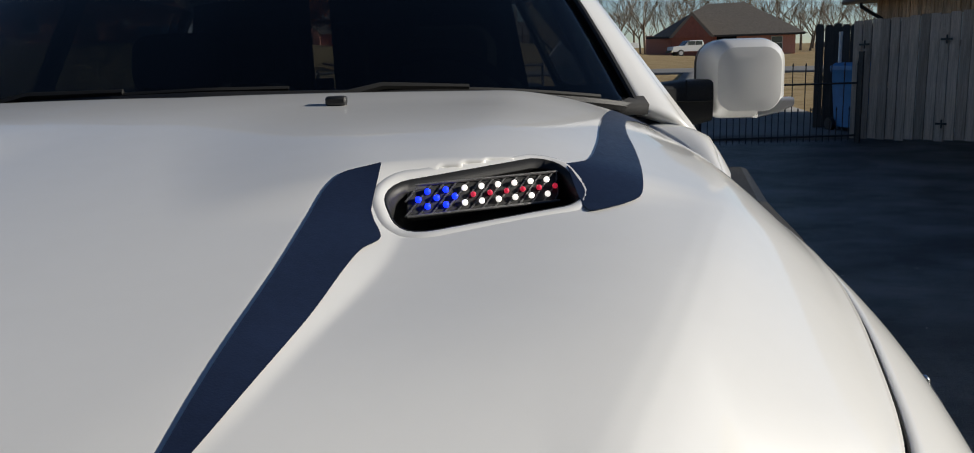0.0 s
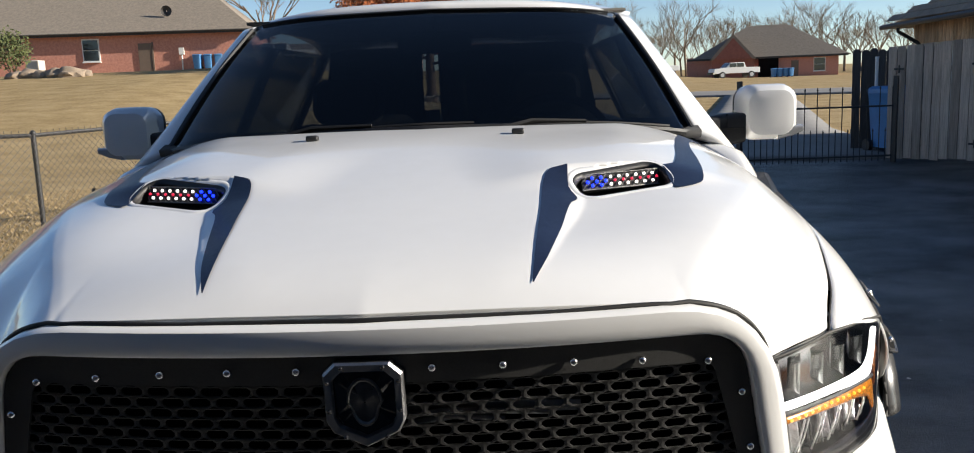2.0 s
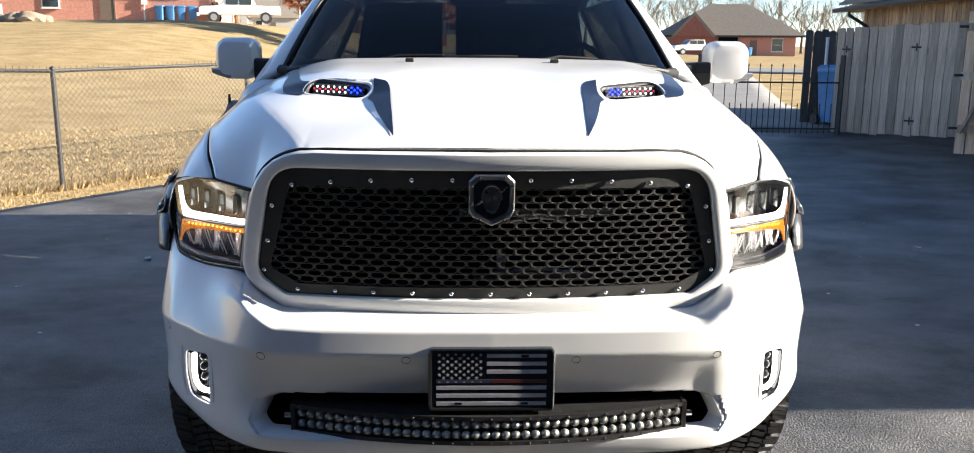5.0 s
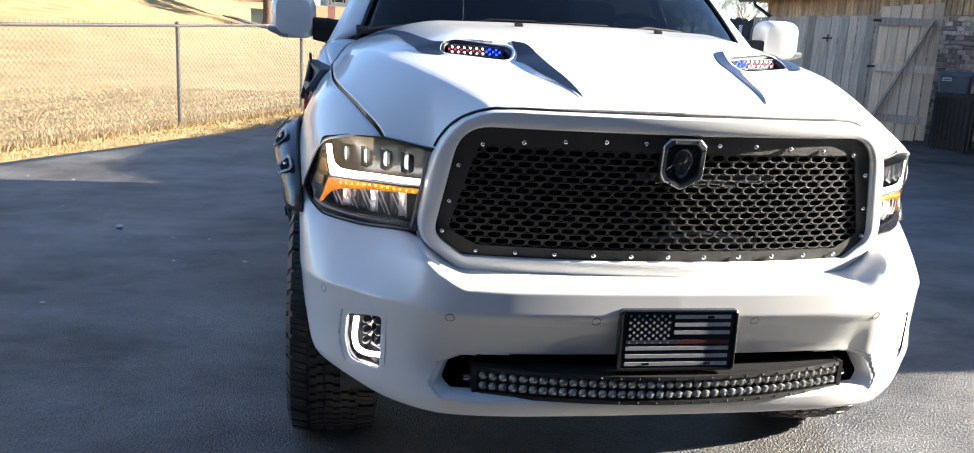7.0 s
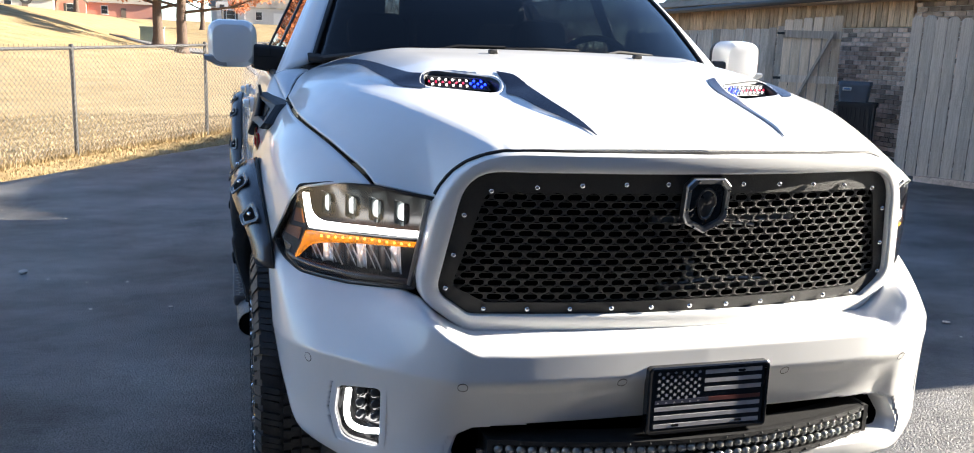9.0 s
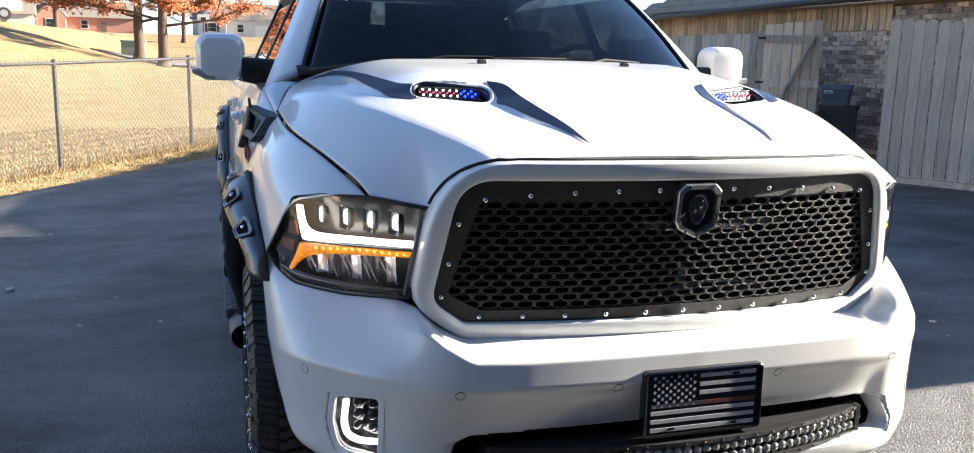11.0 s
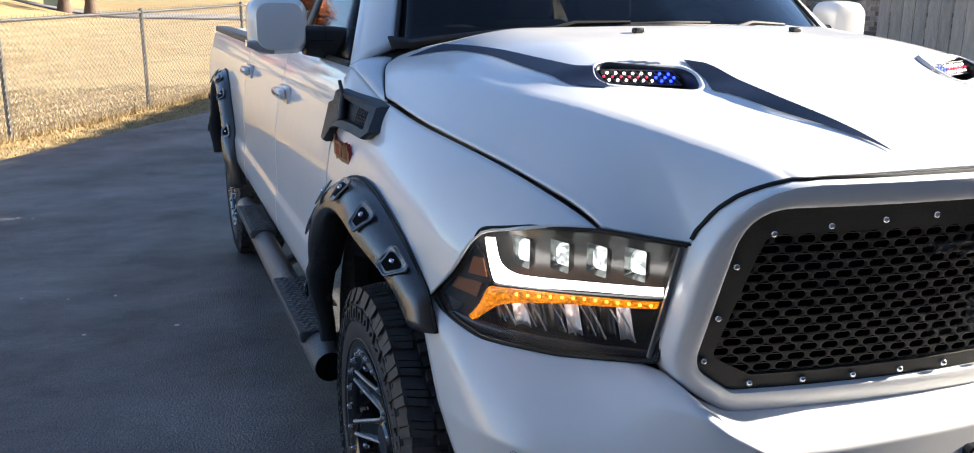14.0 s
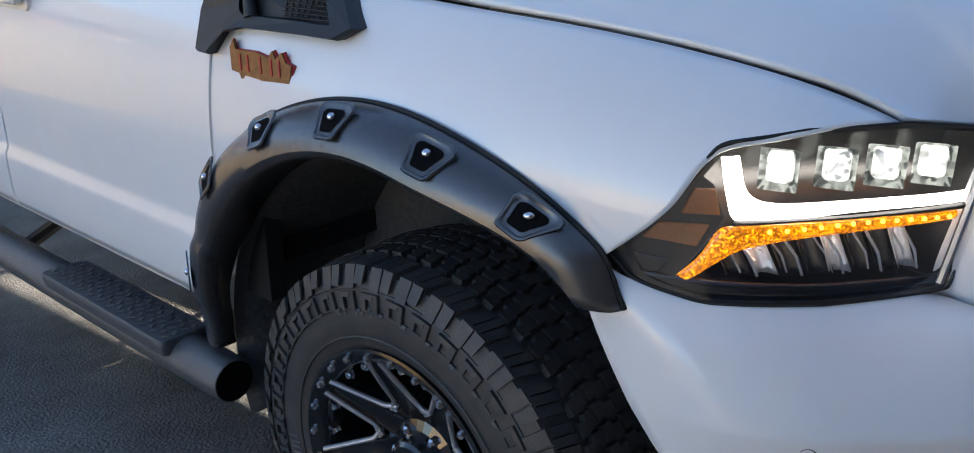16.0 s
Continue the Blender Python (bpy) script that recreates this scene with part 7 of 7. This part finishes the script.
for az, dist, r in ((-27.6, 60.0, 0.75), (-26.9, 59.0, 0.6), (-26.2, 58.5, 0.7), (-25.4, 58.0, 0.8), (-24.8, 58.2, 0.55), (-28.3, 60.0, 0.6)):
    bm = bmesh.new()
    bmesh.ops.create_icosphere(bm, subdivisions=3, radius=r)
    for v in bm.verts:
        v.co *= 1 + 0.35 * noise.noise(v.co * 2.2 + Vector((az, 0, 0)))
        v.co.z *= 0.55
    rk = part("garden_rock", bm, ROCK, None)
    rk.location = along(az, dist) + Vector((0, 0, r * 0.15))
    tagged(rk, "weathered brown rock in the dry grass bank", "rock", "rocks on the rise")


def branch(bm, p, d, length, r, depth, spread=0.5, droop=0.0, tips=None):
    n = 3
    pts, rs = [p], [r]
    q, w = p.copy(), d.copy()
    for k in range(n):
        w = (w + Vector((random.uniform(-1, 1), random.uniform(-1, 1), random.uniform(-0.6, 0.8) - droop)) * 0.14).normalized()
        q = q + w * length / n
        pts.append(q.copy())
        rs.append(r * (1 - 0.45 * (k + 1) / n))
    tube(pts, rs, 6 if depth > 2 else 4 if depth > 1 else 3, bm, False)
    if tips is not None and depth <= 1:
        tips += pts[1:]
    if depth <= 0:
        return
    for _ in range(3 if depth > 1 else 8):
        t = random.uniform(0.45, 1.0)
        b = pts[0].lerp(pts[-1], t)
        side = Vector((random.uniform(-1, 1), random.uniform(-1, 1), random.uniform(-0.2, 0.7)))
        branch(bm, b, (w + side * spread * 1.6).normalized(), length * random.uniform(0.55, 0.75), r * 0.5, depth - 1, spread, droop, tips)


def bare_tree(at, h, label, group="", r=0.2):
    t = empty("bare_tree", label, "tree", at, group)
    bm = bmesh.new()
    top = Vector((random.uniform(-0.3, 0.3), random.uniform(-0.3, 0.3), h * 0.32))
    tube([(0, 0, -0.2), (0, 0, 0.3), top * 0.6, top], [r * 1.5, r * 1.1, r, r * 0.85], 8, bm)
    part("trunk", bm, TWIG, t)
    bm = bmesh.new()
    for k in range(5):
        a = 6.28 * k / 5 + random.uniform(-0.4, 0.4)
        branch(bm, top * random.uniform(0.75, 1.0), Vector((0.7 * math.cos(a), 0.7 * math.sin(a), 0.9)).normalized(), h * 0.36, r * 0.5, 3)
    tagged(part("crown", bm, TWIG, t, smooth=False), kind="stuff")
    return t


bare_tree(along(-13.9, 78), 9.0, "bare leafless tree by the red house")
trees = []
for az, dist, h in ((9.5, 150, 8), (10.6, 165, 9), (11.8, 158, 10), (13.0, 172, 9.5), (14.3, 160, 12), (15.6, 170, 12.5), (16.8, 165, 11.5), (18.3, 158, 13), (19.4, 150, 14), (20.6, 160, 13), (21.9, 155, 12), (23.2, 165, 11), (24.5, 160, 10), (12.4, 195, 12), (17.5, 195, 14), (22.5, 195, 13), (8.2, 170, 9), (6.5, 180, 8)):
    if len(trees) < 5:
        trees.append(bare_tree(along(az, dist), h, "bare leafless tree behind the far house", "far bare trees", 0.15))
    else:
        src = random.choice(trees)
        copy_thing(src, Matrix.Translation(along(az, dist)) @ Matrix.Rotation(random.uniform(0, 6.28), 4, "Z"))


# the thicket of bare trees along the skyline
for k in range(34):
    az, dist = 4.5 + 0.85 * k + random.uniform(-0.4, 0.4), random.uniform(140, 205)
    copy_thing(random.choice(trees), Matrix.Translation(along(az, dist)) @ Matrix.Rotation(random.uniform(0, 6.28), 4, "Z") @ Matrix.Scale(random.uniform(0.95, 1.45), 4))


def right_house():
    p = along(16.6, 122)
    h = empty("far_brick_house", "brick house with a brown hip roof and a front gable", "house", p)
    h.rotation_euler = (0, 0, radians(-14))
    part("wall", box((19, 10, 3.0), (0, 5, 1.3)), REDBRICK, h, smooth=False)
    bm = hip_roof(19, 10, 0, 4.4, 0.5, 5)
    bmesh.ops.translate(bm, vec=(1.0, 5, 2.5), verts=bm.verts)
    part("roof", bm, ROOF, h, smooth=False)
    part("gable_wall", box((5.2, 3.0, 2.6), (-3.6, -1.2, 1.2)), REDBRICK_SHADED, h, smooth=False)
    bm = bmesh.new()
    loft([[(-6.5, y, 2.4), (-3.6, y, 5.6), (-0.7, y, 2.4)] for y in (-3.0, 4.0)], True, True, bm)
    part("gable_roof", bm, ROOF, h, smooth=False)
    bm = bmesh.new()
    loft([[(-6.0, y, 2.4), (-3.6, y, 5.1), (-1.2, y, 2.4)] for y in (-3.06, -2.9)], True, True, bm)
    part("gable_face", bm, REDBRICK_SHADED, h, smooth=False)
    far_window(h, (7.2, -0.04, 1.4), 1.3, 1.6)
    part("back_door", box((0.9, 0.1, 2.0), (4.2, -0.03, 1.0)), DOORP, h, smooth=False)
    # the porch's shade, put in as a near-black box on the wall
    part("porch_shade", box((2.5, 0.5, 2.4), (0.9, -0.2, 1.2)), DARK, h, smooth=False)
    part("fascia", box((20, 0.08, 0.25), (0.6, -0.5, 2.5)), BLACK2, h, smooth=False)


# the same red brick again, darker: the gable's shade is in its colour
REDBRICK_SHADED = material("shaded_red_brick", (0.30, 0.11, 0.08), 0.9, color2=(0.22, 0.08, 0.06), scale=3)
right_house()
for k in range(4):
    p = along(17.35 + 0.33 * k, 116)
    wheelie_bin(p.x, p.y, p.z, BLUEBIN, "blue wheeled bin in front of the far house", "bins by the far house", 0.2)


def parked_pickup(at, turn, label, group="far pickups"):
    t = empty("parked_pickup", label, "pickup truck", at, group)
    t.rotation_euler = (0, 0, turn)
    side = [(-2.9, 0.55), (-2.9, 1.05), (-2.75, 1.18), (-1.4, 1.25), (-0.85, 1.85), (0.9, 1.88), (1.15, 1.28), (2.9, 1.25), (2.95, 0.6)]
    bm = loft([[(x, y * k, z) for x, z in side] for y, k in ((-0.95, 1), (-0.9, 1), (0.9, 1), (0.95, 1))], True, True)
    part("body", bm, WHITE, t, smooth=False, bevel=0.04)
    for y in (-0.965, 0.965):
        for x0, x1 in ((-0.95, -0.1), (0.0, 0.85)):
            part("side_window", box((x1 - x0, 0.02, 0.45), ((x0 + x1) / 2, y, 1.55)), PANE, t, smooth=False)
        for x in (-1.85, 1.85):
            wh = part("wheel", tube([(x, y - 0.14 * (1 if y > 0 else -1), 0.40), (x, y + 0.03 * (1 if y > 0 else -1), 0.40)], 0.40, 18), RUBBER, t)
            part("hub", tube([(x, y + 0.02 * (1 if y > 0 else -1), 0.40), (x, y + 0.045 * (1 if y > 0 else -1), 0.40)], 0.24, 14), MILLED, wh)
    part("bumper", box((0.2, 1.9, 0.25), (-2.95, 0, 0.6)), CHROME, t, smooth=False)
    part("windscreen", box((0.05, 1.6, 0.62), m=Matrix.Translation((-1.14, 0, 1.56)) @ Matrix.Rotation(radians(42), 4, "Y")), PANE, t, smooth=False)
    return t


parked_pickup(along(15.0, 113), radians(8), "white pickup parked before the far house")
parked_pickup(along(10.2, 116), radians(8), "white pickup parked by the street")
parked_pickup(along(-13.7, 69), radians(10), "white pickup parked beside the red brick house")


# two rust-leaved oaks on the lawn, pale houses beyond
def oak(at, h, label, seed):
    random.seed(seed)
    t = empty("oak_tree", label, "tree", at, "rust-leaved trees")
    bm = bmesh.new()
    tube([(0, 0, -0.2), (0, 0, 0.15), (0.03, 0, 0.7), (0.0, 0.05, 2.2), (0.1, 0, 4.0), (0.05, 0, h * 0.8)], [0.55, 0.40, 0.30, 0.27, 0.22, 0.05], 12, bm)
    part("trunk", bm, BARK, t)
    bm, tips = bmesh.new(), []
    for k in range(16):
        a = 2.4 * k
        z = 2.3 + (h * 0.72 - 2.3) * k / 16
        branch(bm, Vector((0.03, 0, z)), Vector((math.cos(a), math.sin(a), 0.22 + 0.02 * k)).normalized(), 3.6 - 0.12 * k, 0.09, 2, 0.5, 0.05, tips)
    part("branchwork", bm, BARK, t)
    bm = bmesh.new()
    for p in tips:
        leaf_cloud(bm, p, 0.55, 14, 0.10)
    tagged(part("foliage", bm, RUSTLEAF, t, "rust-brown winter leaves", smooth=False), kind="stuff")


oak(along(-5.35, 58), 10, "oak with rust-brown winter leaves on the lawn", 5)
oak(along(-4.05, 55), 10, "oak with rust-brown winter leaves near its neighbour", 9)
oak(along(-9.2, 120), 9, "oak with rust-brown leaves among the far houses", 12)
oak(along(-2.2, 125), 10, "oak with rust-brown leaves by the pale house", 14)
random.seed(3)
up_ = along(-5.55, 64)
ub = empty("utility_box", "green utility box standing on the lawn by the oaks", "utility box", up_)
GREENBOX = material("faded_green_paint", (0.20, 0.24, 0.19), 0.6, vary=0.2, scale=3)
part("box_body", box((1.5, 0.9, 1.0), (0, 0, 0.48)), GREENBOX, ub, bevel=0.04)
part("box_lid", box((1.6, 1.0, 0.12), (0, 0, 1.02)), GREENBOX, ub, bevel=0.03)


def gable_house(az, dist, w, d, hh, rise, mat, label, turn=0.0, garage=False):
    p = along(az, dist)
    h = empty("far_house", label, "house", p, "far houses")
    h.rotation_euler = (0, 0, turn)
    part("wall", box((w, d, hh + 0.4), (0, d / 2, hh / 2 - 0.2)), mat, h, smooth=False)
    bm = bmesh.new()
    loft([[(x, -0.5, hh), (x, d / 2, hh + rise), (x, d + 0.5, hh)] for x in (-w / 2 - 0.5, w / 2 + 0.5)], True, True, bm)
    part("roof", bm, ROOF, h, smooth=False)
    bm = bmesh.new()
    gx = -w * 0.28
    loft([[(gx - 3.2, y, hh - 0.2), (gx, y, hh + rise * 0.95), (gx + 3.2, y, hh - 0.2)] for y in (-2.4, d / 2)], True, True, bm)
    part("gable_roof", bm, ROOF, h, smooth=False)
    bm = bmesh.new()
    loft([[(gx - 2.7, y, 0), (gx - 2.7, y, hh - 0.2), (gx, y, hh + rise * 0.8), (gx + 2.7, y, hh - 0.2), (gx + 2.7, y, 0)] for y in (-2.5, 0)], True, True, bm)
    part("gable_wall", bm, mat, h, smooth=False)
    far_window(h, (gx, -2.54, 1.6), 1.6, 1.7)
    for sx in (-1, 1):
        part("shutter", box((0.4, 0.08, 1.8), (gx + sx * 1.15, -2.56, 1.6)), BLACK2, h, smooth=False)
    far_window(h, (w * 0.02, -0.04, 1.6), 1.2, 1.6)
    if garage:
        part("garage_door", box((4.2, 0.1, 2.3), (w * 0.30, -0.05, 1.15)), TRIMPAINT, h, smooth=False)
    else:
        part("front_door", box((1.0, 0.1, 2.1), (w * 0.2, -0.05, 1.05)), DOORP, h, smooth=False)


PALE = material("pale_grey_siding", (0.55, 0.54, 0.53), 0.8, vary=0.12, scale=1.5)
gable_house(1.2, 190, 18, 10, 3.2, 3.6, PALE, "pale grey house with gables and a garage", radians(-3), True)
gable_house(-7.6, 200, 20, 10, 3.0, 3.4, REDBRICK, "low brick house among the oaks", radians(4))
gable_house(-12.6, 190, 16, 10, 3.0, 3.8, SIDING, "tan house with a steep roof", radians(8))
gable_house(-10.2, 215, 18, 10, 3.0, 3.4, REDBRICK, "brick house far up the lawn", radians(2))
gable_house(4.8, 230, 22, 10, 3.0, 3.6, SIDING, "far tan house on the street", radians(-6))
hp = along(-1.05, 120)
hoop = empty("basketball_hoop", "basketball hoop on a pole by a brick pillar", "basketball hoop", hp)
part("pole", tube([(0, 0, 0), (0, 0, 3.0)], 0.09, 8), BLACK2, hoop)
part("backboard", box((1.5, 0.06, 1.0), (0, -0.3, 3.3)), TRIMPAINT, hoop, smooth=False)
part("target_square", box((0.6, 0.02, 0.45), (0, -0.34, 3.2)), BLACK2, hoop, smooth=False)
part("rim", tube([(0.23 * math.cos(a), -0.65 + 0.23 * math.sin(a), 2.9) for a in (k * math.pi / 8 for k in range(17))], 0.02, 5), REDLINE, hoop)
pillar_ob = empty("brick_pillar", "short brick mailbox pillar on the lawn", "pillar", along(-1.0, 110))
part("shaft", box((0.9, 0.9, 1.4), (0, 0, 0.7)), REDBRICK, pillar_ob, smooth=False)
part("cap", box((1.05, 1.05, 0.12), (0, 0, 1.44)), MORTAR, pillar_ob, smooth=False)

# small litter on the asphalt
for i in range(46):
    if i < 6:
        x, y, r = ((-2.35, 4.2, 0.030), (-3.4, 1.6, 0.016), (2.9, 2.2, 0.018), (3.6, 4.6, 0.02), (2.6, 6.4, 0.018), (-2.9, 3.4, 0.012))[i]
    else:
        x, y, r = (random.uniform(-4.6, -1.4), random.uniform(0.4, 6.5), random.uniform(0.005, 0.011)) if i < 30 else (random.uniform(1.2, 5.5), random.uniform(-0.8, 8), random.uniform(0.006, 0.012))
    bm = bmesh.new()
    bmesh.ops.create_icosphere(bm, subdivisions=1, radius=r)
    bmesh.ops.scale(bm, vec=(1.4, 1, 0.4), verts=bm.verts)
    st = part("pebble", bm, MORTAR, None, smooth=False)
    st.location = (x, y, ground_z(x, y) + r * 0.35)
    st.rotation_euler = (0, 0, random.uniform(0, 6.28))
    tagged(st, "pale pebble lying on the asphalt", "pebble", "pebbles on the driveway")
